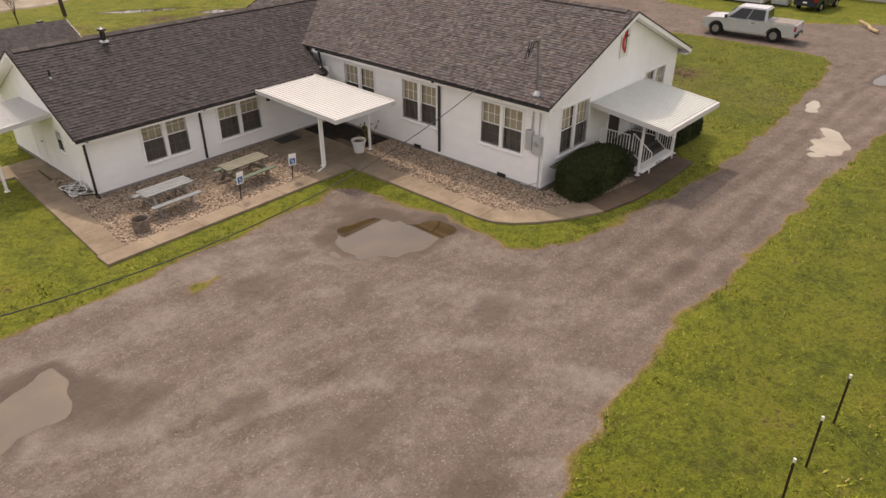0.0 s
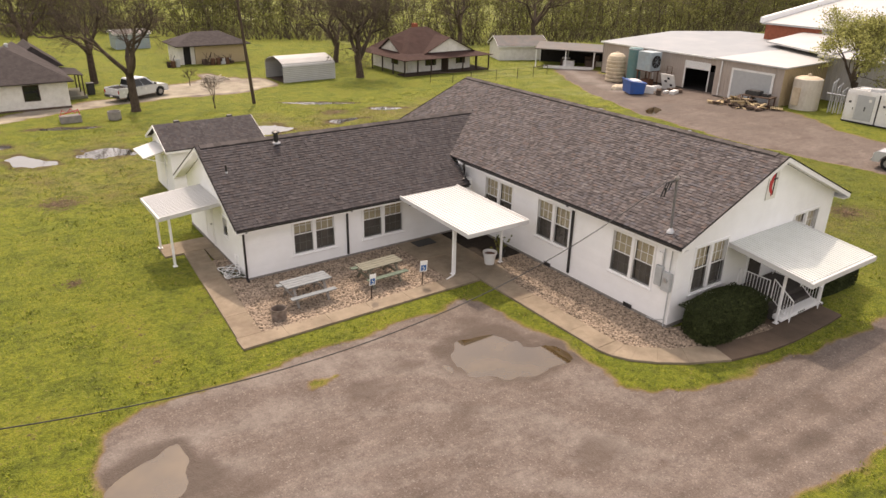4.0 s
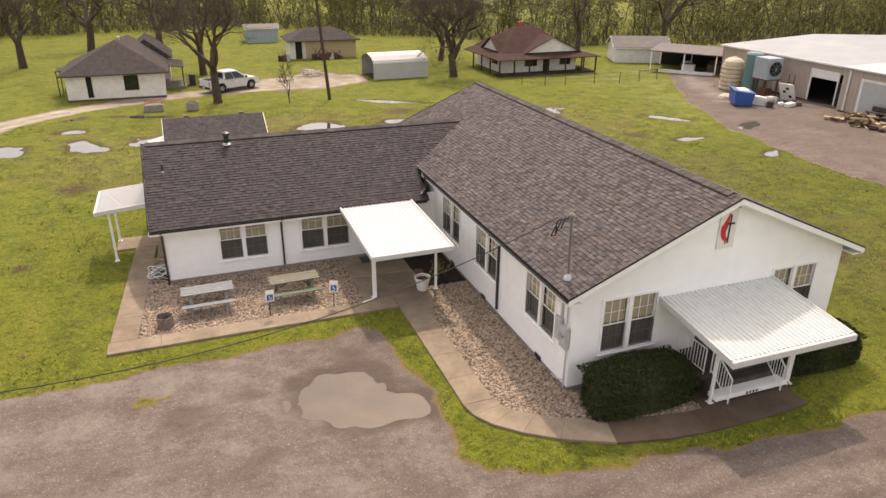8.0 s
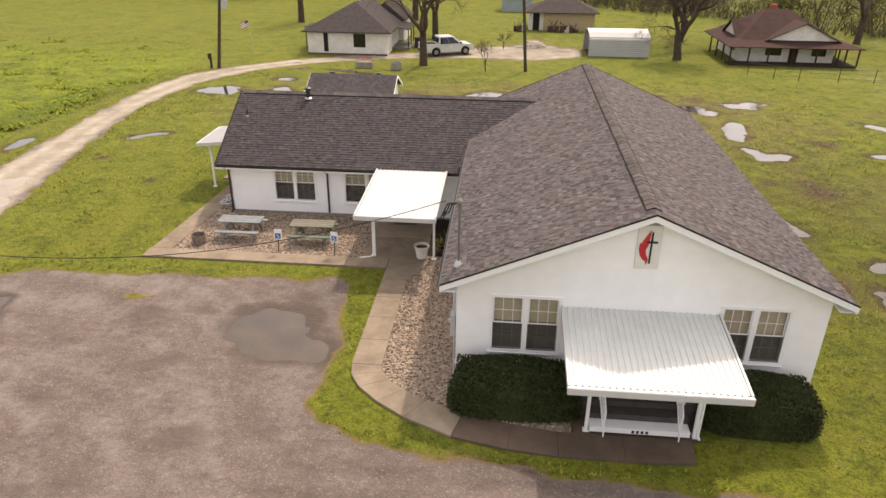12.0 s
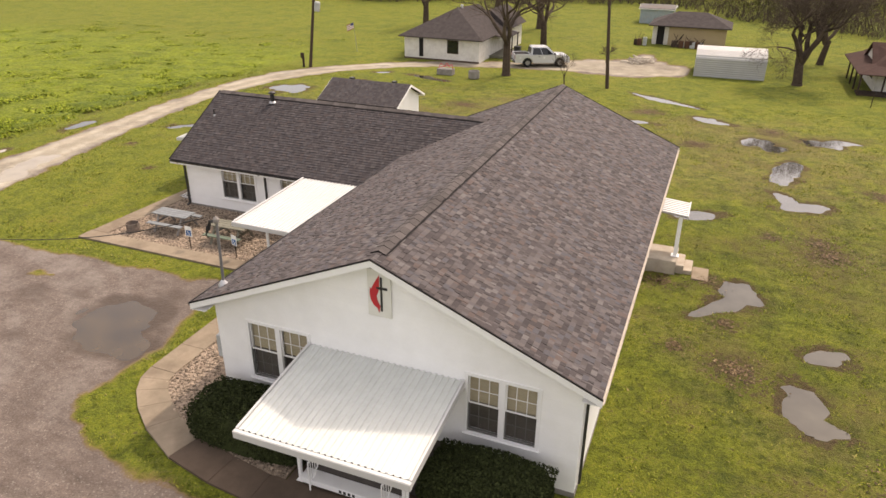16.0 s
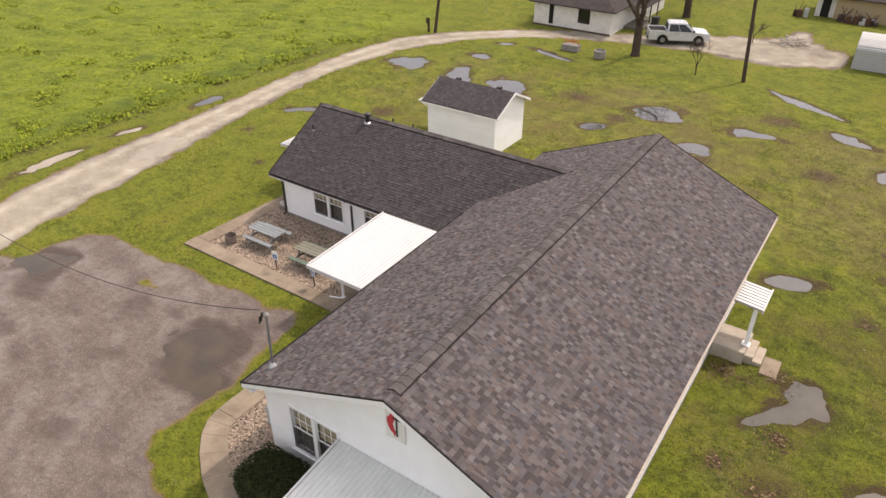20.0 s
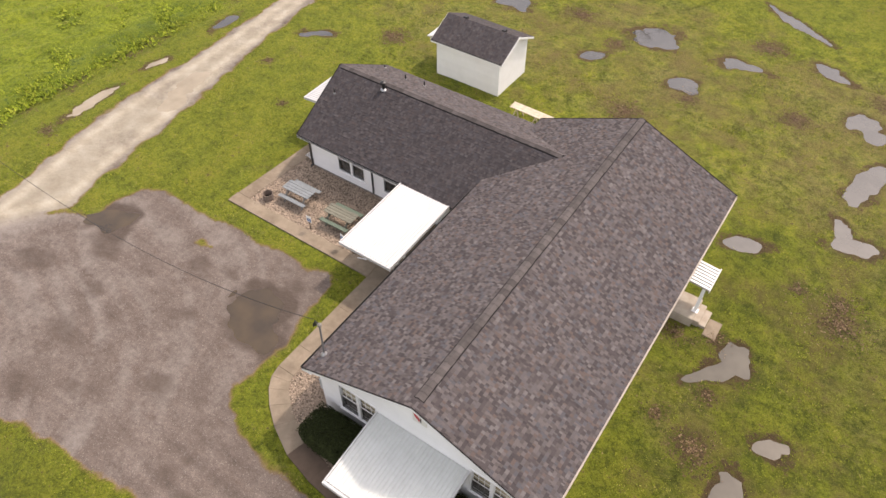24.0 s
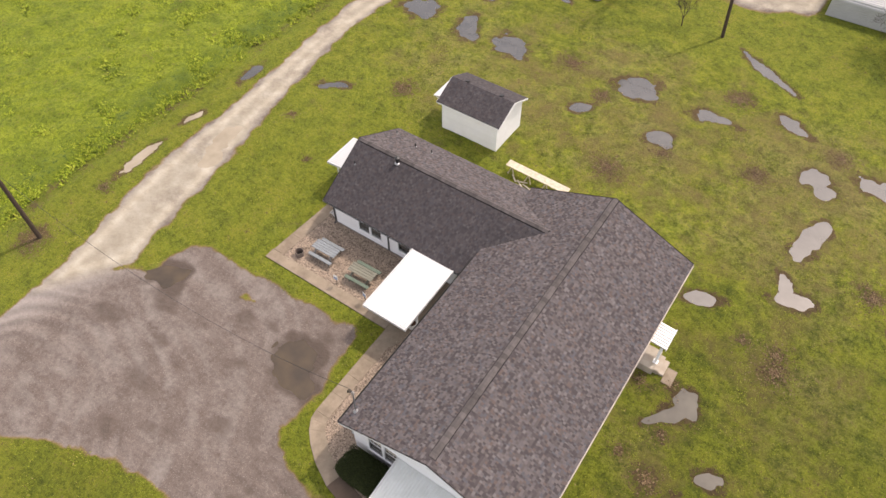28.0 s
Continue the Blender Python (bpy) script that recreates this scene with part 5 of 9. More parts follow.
west_can = thing("door_canopy", "white flat aluminium canopy on two posts over the west door", "canopy")
part("roof_sheet", ribbed_sheet(14.48, 17.2, -10.62, -13.05, 2.55, 2.36, along="x"), M["canopy"], west_can)
part("front_fascia", Form().box(-13.15, 14.4, 2.22, -13.06, 17.28, 2.38), M["canopy"], west_can, bevel=0.012)
for y in (14.41, 17.21):
    part("side_fascia", Form().add([(-10.62, y, 2.6), (-10.62, y + 0.06, 2.6), (-13.059, y + 0.06, 2.4), (-13.059, y, 2.4), (-10.62, y, 2.44), (-10.62, y + 0.06, 2.44), (-13.059, y + 0.06, 2.23), (-13.059, y, 2.23)], [(0, 1, 2, 3), (7, 6, 5, 4), (4, 5, 1, 0), (5, 6, 2, 1), (6, 7, 3, 2), (7, 4, 0, 3)]), M["canopy"], west_can)
post(west_can, -12.66, 14.85, 0.04, 2.33)
post(west_can, -12.66, 17.1, 0.04, 2.33)

east_can = thing("side_door_canopy", "small white slatted canopy over the east door steps", "canopy")
for i in range(8):
    y = 13.78 + i * 0.19
    part("slat", Form().add([(X1 + 0.01, y, 2.45), (X1 + 0.01, y + 0.13, 2.45), (11.82, y + 0.13, 2.33), (11.82, y, 2.33), (X1 + 0.01, y, 2.41), (X1 + 0.01, y + 0.13, 2.41), (11.82, y + 0.13, 2.29), (11.82, y, 2.29)], [(3, 2, 1, 0), (4, 5, 6, 7), (0, 1, 5, 4), (1, 2, 6, 5), (2, 3, 7, 6), (3, 0, 4, 7)]), M["canopy"], east_can)
part("pan", Form().slab([(X1 + 0.01, 13.74, 2.4), (11.82, 13.74, 2.28), (11.82, 15.28, 2.28), (X1 + 0.01, 15.28, 2.4)], 0.02), M["found"], east_can)
part("front_fascia", Form().box(11.821, 13.7, 2.2, 11.87, 15.32, 2.36), M["canopy"], east_can, bevel=0.01)
post(east_can, 11.6, 13.9, 0.56, 2.26, 0.15)

# east door platform and steps
steps_e = thing("concrete_steps", "concrete landing with two steps at the east door, sunlight put into its colour", "steps")
part("landing", Form().box(X1 + 0.022, 13.3, -0.12, 11.7, 14.75, 0.55), M["concrete_pale"], steps_e, bevel=0.02)
part("step", Form().box(11.702, 13.5, -0.12, 12.0, 14.65, 0.34), M["concrete_pale"], steps_e, bevel=0.02)
part("step", Form().box(12.002, 13.55, -0.12, 12.32, 14.6, 0.15), M["concrete_pale"], steps_e, bevel=0.02)
part("foot_pad", Form().box(12.34, 13.2, -0.12, 12.95, 14.3, 0.025), M["concrete"], steps_e, bevel=0.01)


# ---- front porch ----
porch = thing("front_porch", "raised porch with white painted steps and iron railings", "porch")
part("deck", Form().box(3.7, -1.0, 0.0, 7.2, Y0 - 0.03, 0.62), M["porch_dark"], porch, "dark painted porch deck", bevel=0.01)
part("step", Form().box(4.15, -1.35, 0.02, 6.75, -1.002, 0.44), M["porch_dark"], porch, "dark painted step", bevel=0.01)
part("step", Form().box(4.15, -1.72, 0.11, 6.75, -1.352, 0.27), M["trim"], porch, "white painted step", bevel=0.01)
# dark block added where shade lies below the white step
part("step_support", Form().box(4.3, -1.6, 0.018, 6.6, -1.36, 0.109), M["porch_dark"], porch, "dark block standing in for the shade under the step")
for i in range(4):
    part("painted_bar", Form().box(5.24 + i * 0.12, -1.725, 0.14, 5.31 + i * 0.12, -1.7205, 0.23), M["ink"], porch, "black painted bar on the step")


entry = part("door", Form().box(4.92, Y0 - 0.045, 0.63, 5.83, Y0 - 0.012, 2.46), M["porch_dark"], porch, "dark brown entrance door")
part("door_frame", Form().box(4.83, Y0 - 0.055, 0.63, 4.918, Y0 - 0.012, 2.55).box(5.832, Y0 - 0.055, 0.63, 5.92, Y0 - 0.012, 2.55).box(4.92, Y0 - 0.055, 2.462, 5.83, Y0 - 0.012, 2.55), M["trim"], entry, "white door frame")
part("door_handle", Form().cone((5.72, Y0 - 0.045, 1.6), (5.72, Y0 - 0.1, 1.6), 0.028, 0.034, 10), M["steel"], entry, "metal knob")


def railing(pts, spacing=0.12, h=0.85):
    top, low, bal = Form(), Form(), []
    for (a, b) in zip(pts, pts[1:]):
        a, b = Vector(a), Vector(b)
        top.beam(a + Vector((0, 0, h)), b + Vector((0, 0, h)), 0.035, 0.03)
        low.beam(a + Vector((0, 0, 0.1)), b + Vector((0, 0, 0.1)), 0.025, 0.02)
        n = max(1, int((b - a).length / spacing))
        for i in range(n + 1):
            p = a.lerp(b, i / n)
            bal.append(Form().beam(p + Vector((0, 0, 0.1 if 0 < i < n else 0.0)), p + Vector((0, 0, h)), 0.016 if 0 < i < n else 0.03, 0.016 if 0 < i < n else 0.03))
    r = part("railing", top, M["trim"], porch, "white iron railing")
    part("bottom_rail", low, M["trim"], r)
    for b in bal:
        part("baluster", b, M["trim"], r)


for x in (4.2, 6.7):
    railing([(x, Y0 - 0.15, 0.62), (x, -0.98, 0.62)])
    railing([(x + (0.25 if x < 5 else -0.2), -1.0, 0.62), (x + (0.3 if x < 5 else -0.25), -1.82, 0.03)])


# ---- walks, patio and gravel beds ----
def slab_piece(parent, outline, z1=0.05, mat="concrete"):
    return part("paving_slab", Form().prism(outline, -0.12, z1), M[mat], parent, bevel=0.005)


walk_thing = thing("pavement", "weathered tan concrete walk and patio edging round the church", "pavement", kind="structure")
# patio's south and west edging, in bays
for i in range(6):
    a, b = -12.6 + i * 1.64, -12.6 + (i + 1) * 1.64 - 0.006
    slab_piece(walk_thing, [(a, 7.1), (b, 7.1), (b, 7.85), (a, 7.85)])
for i in range(5):
    a, b = 7.862 + i * 1.63, 7.862 + (i + 1) * 1.63 - 0.006
    k = lambda y: -12.6 + 0.07 * (y - 7.1)
    slab_piece(walk_thing, [(k(a), a), (k(a) + 0.85, a), (k(b) + 0.85, b), (k(b), b)])
slab_piece(walk_thing, [(-12.75, 16.025), (-10.64, 16.025), (-10.64, 17.4), (-12.75, 17.4)])
slab_piece(walk_thing, [(-11.1, 14.6), (-10.64, 14.6), (-10.64, 16.01), (-11.1, 16.01)])
# slab under the side canopy
for ya, yb in ((7.862, 9.9), (9.912, 11.98)):
    slab_piece(walk_thing, [(-3.85, ya), (-1.35, ya), (-1.35, yb), (-3.85, yb)])
slab_piece(walk_thing, [(-2.748, 6.2), (-1.75, 6.2), (-1.2, 7.6), (-1.2, 7.85), (-2.748, 7.85)])
# straight walk along the west side, then round the corner to the porch
for i in range(4):
    a, b = 0.75 + i * 1.365, 0.75 + (i + 1) * 1.365 - 0.006
    slab_piece(walk_thing, [(-2.76, a), (-1.84, a), (-1.84, b), (-2.76, b)])
OUT = [(-2.76, 0.738), (-2.66, 0.2), (-2.32, -0.35), (-1.7, -0.95), (-0.85, -1.55), (0.5, -2.2), (2.0, -2.54), (3.3, -2.68)]
INN = [(-1.84, 0.738), (-1.75, 0.4), (-1.5, 0.06), (-1.0, -0.36), (-0.3, -0.8), (0.75, -1.24), (2.1, -1.55), (3.3, -1.74)]
for i in range(7):
    g = 0.003
    p, q, r, s = (Vector(v) for v in (OUT[i], OUT[i + 1], INN[i + 1], INN[i]))
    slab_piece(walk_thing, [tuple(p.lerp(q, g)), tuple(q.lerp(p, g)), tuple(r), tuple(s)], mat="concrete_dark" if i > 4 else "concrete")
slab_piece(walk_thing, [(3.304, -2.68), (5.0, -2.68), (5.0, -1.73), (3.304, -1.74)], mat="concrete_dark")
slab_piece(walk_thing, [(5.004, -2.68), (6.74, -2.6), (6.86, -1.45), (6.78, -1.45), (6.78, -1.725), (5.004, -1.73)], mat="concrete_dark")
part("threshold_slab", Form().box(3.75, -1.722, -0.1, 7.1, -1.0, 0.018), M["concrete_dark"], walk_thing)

PATIO_BED = [(-11.9, 7.7), (-3.8, 7.7), (-3.8, 12.02), (-10.58, 12.02), (-10.58, 14.65), (-11.35, 14.65)]
WALK_BED = [(-1.95, 6.4), (-1.95, 0.6), (-1.82, 0.28), (-1.56, -0.05), (-1.05, -0.46), (-0.3, -0.9), (0.75, -1.34), (2.1, -1.65), (3.7, -1.8), (3.7, -0.9), (0.42, 0.42), (0.42, 8.3), (-1.35, 8.3), (-1.4, 7.9)]
beds = thing("gravel_bed", "tan river-stone gravel beds beside the church walls", "gravel", kind="structure")
# flat bed below the side canopy, far darker than the stone beds
part("soil_bed", Form().box(-1.342, 8.302, -0.1, 0.418, 12.0, 0.03), M["dark_ground"], beds, "near-black flat bed under the canopy")
for poly, seed in ((PATIO_BED, 5), (WALK_BED, 6)):
    part("bed", Form().prism(poly, -0.1, 0.012), M["stone"], beds)
ICO = [(0, 0, 1), (0.89, 0, 0.45), (0.28, 0.85, 0.45), (-0.72, 0.53, 0.45), (-0.72, -0.53, 0.45), (0.28, -0.85, 0.45), (0.55, 0.5, -0.6), (-0.5, 0.6, -0.6), (-0.4, -0.7, -0.6), (0.6, -0.5, -0.6)]
ICO_F = [(0, 1, 2), (0, 2, 3), (0, 3, 4), (0, 4, 5), (0, 5, 1), (1, 6, 2), (2, 6, 7), (2, 7, 3), (3, 7, 8), (3, 8, 4), (4, 8, 5), (5, 8, 9), (5, 9, 1), (1, 9, 6)]


def scatter_stones(poly, count, r0, r1, z, name, parent, seed, mat):
    rng = np.random.RandomState(seed)
    xs, ys = [p[0] for p in poly], [p[1] for p in poly]
    px, py = rng.uniform(min(xs), max(xs), count * 3), rng.uniform(min(ys), max(ys), count * 3)
    ok = outside(px, py, poly) < -0.03
    px, py = px[ok][:count], py[ok][:count]
    form = Form()
    for x, y in zip(px, py):
        r, a = rng.uniform(r0, r1), rng.uniform(0, 6.28)
        sx, sy, sz = r * rng.uniform(0.8, 1.5), r * rng.uniform(0.7, 1.1), r * rng.uniform(0.5, 0.8)
        c, s = math.cos(a), math.sin(a)
        form.add([(x + c * u * sx - s * v * sy, y + s * u * sx + c * v * sy, z + sz * 0.5 + w * sz) for u, v, w in ICO], ICO_F)
    return tagged(part(name, form, mat, parent, "loose rounded stones"), kind="stuff")


scatter_stones(PATIO_BED, 11000, 0.02, 0.05, 0.01, "loose_stones", beds, 21, M["stone"])
scatter_stones(WALK_BED, 7500, 0.02, 0.05, 0.01, "loose_stones", beds, 22, M["stone"])


# ---- materials of the surroundings ----
M["leaf_dark"] = surf("dark_hedge_leaf", (0.033, 0.041, 0.014), vary=0.35, scale=6, rough=0.75, bump=0, island=0.55)
M["leaf_young"] = surf("young_spring_leaf", (0.125, 0.125, 0.03), vary=0.42, scale=0.1, rough=0.7, bump=0, island=0.25)
M["leaf_pale"] = surf("pale_blossom_leaf", (0.27, 0.27, 0.075), vary=0.25, scale=0.6, rough=0.7, bump=0, island=0.4)
M["bark"] = surf("grey_brown_bark", (0.075, 0.056, 0.043), vary=0.3, scale=4, fine=25, rough=0.95, bump=0.6, dist=0.02)
M["twig"] = surf("bare_twig", (0.085, 0.065, 0.05), vary=0.25, scale=0.3, rough=0.95, bump=0, island=0.3)
M["wood_twig"] = surf("pale_wood_twig", (0.105, 0.085, 0.063), vary=0.25, scale=0.3, rough=0.95, bump=0, island=0.35)


def blade_material(name, stops):
    """Leaves that differ blade by blade, lit through from behind a little."""
    m, nt, bs = blank(name)
    tint = ramp_into(nt, nt.nodes.new("ShaderNodeNewGeometry").outputs["Random Per Island"], stops, None).outputs[0]
    big = noise_tex(nt, 0.35, 5, 0.7)
    nt.links.new(mixc(nt, 1.0, tint, calc(nt, "MULTIPLY_ADD", big, 1.3, 0.35), "MULTIPLY"), bs.inputs["Base Color"])
    bs.inputs["Roughness"].default_value = 0.75
    bs.inputs["Specular IOR Level"].default_value = 0.2
    return m


M["grass_blade"] = blade_material("grass_blade", [(0.0, (0.05, 0.068, 0.006)), (0.3, (0.12, 0.146, 0.01)), (0.7, (0.22, 0.245, 0.02)), (0.92, (0.29, 0.285, 0.045)), (1.0, (0.31, 0.24, 0.1))])
M["weed_leaf"] = blade_material("weed_leaf", [(0.0, (0.07, 0.105, 0.007)), (0.35, (0.14, 0.19, 0.01)), (0.75, (0.24, 0.29, 0.018)), (1.0, (0.32, 0.34, 0.04))])
M["dead_leaf"] = blade_material("dead_leaf", [(0.0, (0.03, 0.019, 0.01)), (0.4, (0.085, 0.052, 0.026)), (0.8, (0.15, 0.1, 0.05)), (1.0, (0.24, 0.18, 0.1))])
M["pale_stick"] = surf("bleached_branch", (0.4, 0.36, 0.3), vary=0.25, rough=0.9, objrand=0.25)
M["tin_white"] = surf("white_corrugated_metal", (0.41, 0.41, 0.4), vary=0.08, scale=0.6, rough=0.45, bump=0.05, dirt=(0.36, 0.34, 0.3), dirt_amt=0.4, dirt_scale=0.5)
M["tin_grey"] = surf("grey_metal_roof", (0.21, 0.228, 0.24), vary=0.1, scale=0.3, rough=0.45, bump=0.05, dirt=(0.36, 0.35, 0.34), dirt_amt=0.5, dirt_scale=0.25)
M["tin_beige"] = surf("beige_metal_siding", (0.38, 0.325, 0.28), vary=0.06, scale=0.6, rough=0.6, bump=0.05, dirt=(0.28, 0.22, 0.18), dirt_amt=0.4, dirt_scale=0.4)
M["tin_pale"] = surf("pale_metal_siding", (0.46, 0.44, 0.42), vary=0.06, scale=0.6, rough=0.6, bump=0.05, dirt=(0.33, 0.3, 0.27), dirt_amt=0.4, dirt_scale=0.4)
M["tin_old"] = surf("weathered_tin_roof", (0.14, 0.135, 0.128), vary=0.2, scale=1.0, rough=0.7, dirt=(0.16, 0.1, 0.07), dirt_amt=0.55, dirt_scale=0.5)
M["tin_rust"] = surf("rust_red_metal_roof", (0.058, 0.033, 0.028), vary=0.25, scale=1.2, rough=0.9, dirt=(0.05, 0.034, 0.03), dirt_amt=0.6, dirt_scale=0.6)
M["old_white"] = surf("flaking_white_house_paint", (0.7, 0.68, 0.63), vary=0.08, scale=2, rough=0.8, dirt=(0.4, 0.36, 0.3), dirt_amt=0.45, dirt_scale=1.6)
M["old_roof"] = surf("old_grey_shingle", (0.062, 0.053, 0.051), vary=0.25, scale=2.5, fine=14, rough=0.95, bump=0.5, dist=0.03)
M["tan"] = surf("tan_siding", (0.42, 0.33, 0.2), vary=0.08, rough=0.75, stretch=(1, 1, 6))
M["dark_wood"] = surf("dark_stained_post", (0.05, 0.035, 0.027), rough=0.8)
M["dark_in"] = surf("dark_interior", (0.025, 0.023, 0.022), rough=0.9)
M["brick"] = surf("red_brick_wall", (0.3, 0.1, 0.06), vary=0.2, scale=3, fine=20, rough=0.9)
M["tank_beige"] = surf("stained_beige_tank", (0.5, 0.41, 0.29), vary=0.1, rough=0.6, dirt=(0.24, 0.17, 0.11), dirt_amt=0.6, dirt_scale=0.9)
M["tank_pale"] = surf("rust_streaked_pale_tank", (0.5, 0.46, 0.39), vary=0.1, rough=0.6, dirt=(0.26, 0.17, 0.1), dirt_amt=0.65, dirt_scale=0.8, stretch=(2, 2, 0.4))
M["teal"] = surf("teal_tank_paint", (0.07, 0.17, 0.17), vary=0.12, rough=0.5, dirt=(0.2, 0.2, 0.17), dirt_amt=0.4)
M["cooler"] = surf("blue_grey_cooler_paint", (0.28, 0.34, 0.37), vary=0.1, rough=0.5, dirt=(0.3, 0.25, 0.2), dirt_amt=0.4)
M["blue"] = surf("blue_dumpster_paint", (0.02, 0.09, 0.32), vary=0.12, rough=0.5, dirt=(0.08, 0.07, 0.06), dirt_amt=0.5)
M["white_metal"] = surf("white_cabinet_paint", (0.7, 0.7, 0.68), vary=0.05, rough=0.45, dirt=(0.42, 0.33, 0.24), dirt_amt=0.4, dirt_scale=1.1)
M["door_grey"] = surf("grey_cabinet_door", (0.38, 0.39, 0.39), vary=0.06, rough=0.5)
M["pallet"] = surf("raw_pallet_wood", (0.42, 0.33, 0.2), vary=0.25, rough=0.9, objrand=0.2)
M["junk"] = surf("dark_scrap", (0.09, 0.065, 0.05), vary=0.4, scale=3, rough=0.9, objrand=0.4)
M["tyre"] = surf("tyre_rubber", (0.02, 0.02, 0.02), rough=0.85)
M["car_glass"] = surf("dark_car_glass", (0.012, 0.014, 0.016), vary=0.05, rough=0.06, bump=0)
M["car_silver"] = surf("silver_car_paint", (0.6, 0.61, 0.62), vary=0.02, rough=0.25, metal=0.15, bump=0)
M["car_white"] = surf("white_silver_car_paint", (0.5, 0.51, 0.53), vary=0.02, rough=0.25, metal=0.2, bump=0)
M["car_black"] = surf("dark_blue_car_paint", (0.012, 0.016, 0.026), vary=0.05, rough=0.25, bump=0)
M["rim_grey"] = surf("grey_alloy_rim", (0.28, 0.28, 0.28), rough=0.4, metal=0.6, bump=0)
M["plastic"] = surf("black_plastic_trim", (0.025, 0.025, 0.025), rough=0.6, bump=0)
M["lamp_red"] = surf("red_lamp_lens", (0.35, 0.01, 0.012), rough=0.2, bump=0)
M["lamp_clear"] = surf("clear_lamp_lens", (0.6, 0.6, 0.58), rough=0.15, bump=0)
M["flag_red"] = surf("flag_red_cloth", (0.4, 0.12, 0.12), rough=0.8)
M["flag_blue"] = surf("flag_blue_cloth", (0.08, 0.09, 0.2), rough=0.8)
M["pole_wood"] = surf("creosoted_pole", (0.075, 0.055, 0.042), vary=0.25, scale=3, rough=0.9, stretch=(4, 4, 0.6))


# ---- hedges, patio furniture and small things by the church ----
def hedge(x0, x1, y0, y1, h, seed, label):
    rng = np.random.RandomState(seed)
    ob = thing("hedge", label, "hedge", pose((x0 + x1) / 2, (y0 + y1) / 2, 0), group="front hedges")
    a, b = (x1 - x0) / 2, (y1 - y0) / 2

    def skin(u, v):
        """A squarish rounded lump: u round it, v from foot to crown."""
        cu, su = math.cos(u), math.sin(u)
        ex = 2 / 3.0
        px, py = abs(cu) ** ex * math.copysign(1, cu), abs(su) ** ex * math.copysign(1, su)
        r = (1 - max(0, (v - 0.35) / 0.65) ** 3.2) ** 0.5 if v < 1 else 0.0
        r *= 0.93 + 0.07 * math.sin(3 * u + seed) * (0.5 + 0.5 * math.sin(v * 5))
        return Vector((px * a * r, py * b * r, v * h))

    core, nu, nv = Form(), 40, 12
    pts = [skin(2 * math.pi * i / nu, j / nv * 0.985) * 0.93 for j in range(nv + 1) for i in range(nu)]
    core.add(pts, [(j * nu + i, j * nu + (i + 1) % nu, (j + 1) * nu + (i + 1) % nu, (j + 1) * nu + i) for j in range(nv) for i in range(nu)] + [tuple(range(nv * nu, nv * nu + nu))])
    part("bush_mass", core, M["leaf_dark"], ob)
    f = Form()
    for _ in range(20000):
        p = skin(rng.uniform(0, 6.283), rng.uniform(0.02, 1) ** 0.8)
        p = p * rng.uniform(0.93, 1.035)
        # crown gets its share of leaves
        if rng.rand() < 0.4:
            q = rng.uniform(-0.9, 0.9, 2)
            t = min(1.0, math.hypot(*q))
            p = Vector((q[0] * a * 0.96, q[1] * b * 0.96, h * (1 - 0.2 * t ** 3) + rng.uniform(-0.05, 0.03)))
        d = Vector(rng.normal(size=3)).normalized() * rng.uniform(0.018, 0.038)
        e = d.orthogonal() * rng.uniform(0.4, 0.7)
        f.add([p - d, p + e, p + d, p - e], [(0, 1, 2, 3)])
    tagged(part("leaves", f, M["leaf_dark"], ob, "dense small dark green leaves"), kind="stuff")


hedge(0.25, 4.02, -1.6, 0.28, 1.3, 3, "trimmed dark green boxy hedge below the front windows")
hedge(6.98, 10.35, -1.65, 0.28, 1.25, 4, "trimmed dark green rounded hedge beside the porch")


def picnic_table(m, top_mat, frame_mat, bench_mat, label, length=1.82):
    ob = thing("picnic_table", label, "picnic table", m, group="picnic tables")
    h = length / 2
    for i in range(4):
        y = -0.36 + i * 0.183
        part("tabletop_plank", Form().box(-h, y, 0.72, h, y + 0.172, 0.755), top_mat, ob, bevel=0.006)
    for y in (-0.78, 0.54):
        part("bench_plank", Form().box(-h, y, 0.42, h, y + 0.24, 0.455), bench_mat, ob, bevel=0.006)
    for x in (-h + 0.3, h - 0.3):
        for s in (-1, 1):
            part("leg", Form().beam((x, s * 0.66, 0.0), (x, s * 0.2, 0.718), 0.045, 0.09, (1, 0, 0)), frame_mat, ob)
        part("cross_rail", Form().box(x - 0.066, -0.74, 0.33, x - 0.026, 0.74, 0.417), frame_mat, ob)
        part("top_cleat", Form().box(x + 0.026, -0.33, 0.65, x + 0.066, 0.33, 0.718), frame_mat, ob)
    part("brace", Form().beam((-h + 0.3, 0.0, 0.38), (0.0, 0.0, 0.7), 0.04, 0.06).beam((h - 0.3, 0.0, 0.38), (0.05, 0.0, 0.7), 0.04, 0.06), frame_mat, ob)
    return ob


picnic_table(pose(-9.3, 9.42, 0.03, 0, 0, 1), M["table_grey"], M["found"], M["table_grey"], "grey picnic table with a metal frame on the gravel")
picnic_table(pose(-6.2, 9.3, 0.03, 0, 0, 1.5), M["wood_old"], M["wood_old"], M["bench_green"], "weathered wooden picnic table on the gravel")


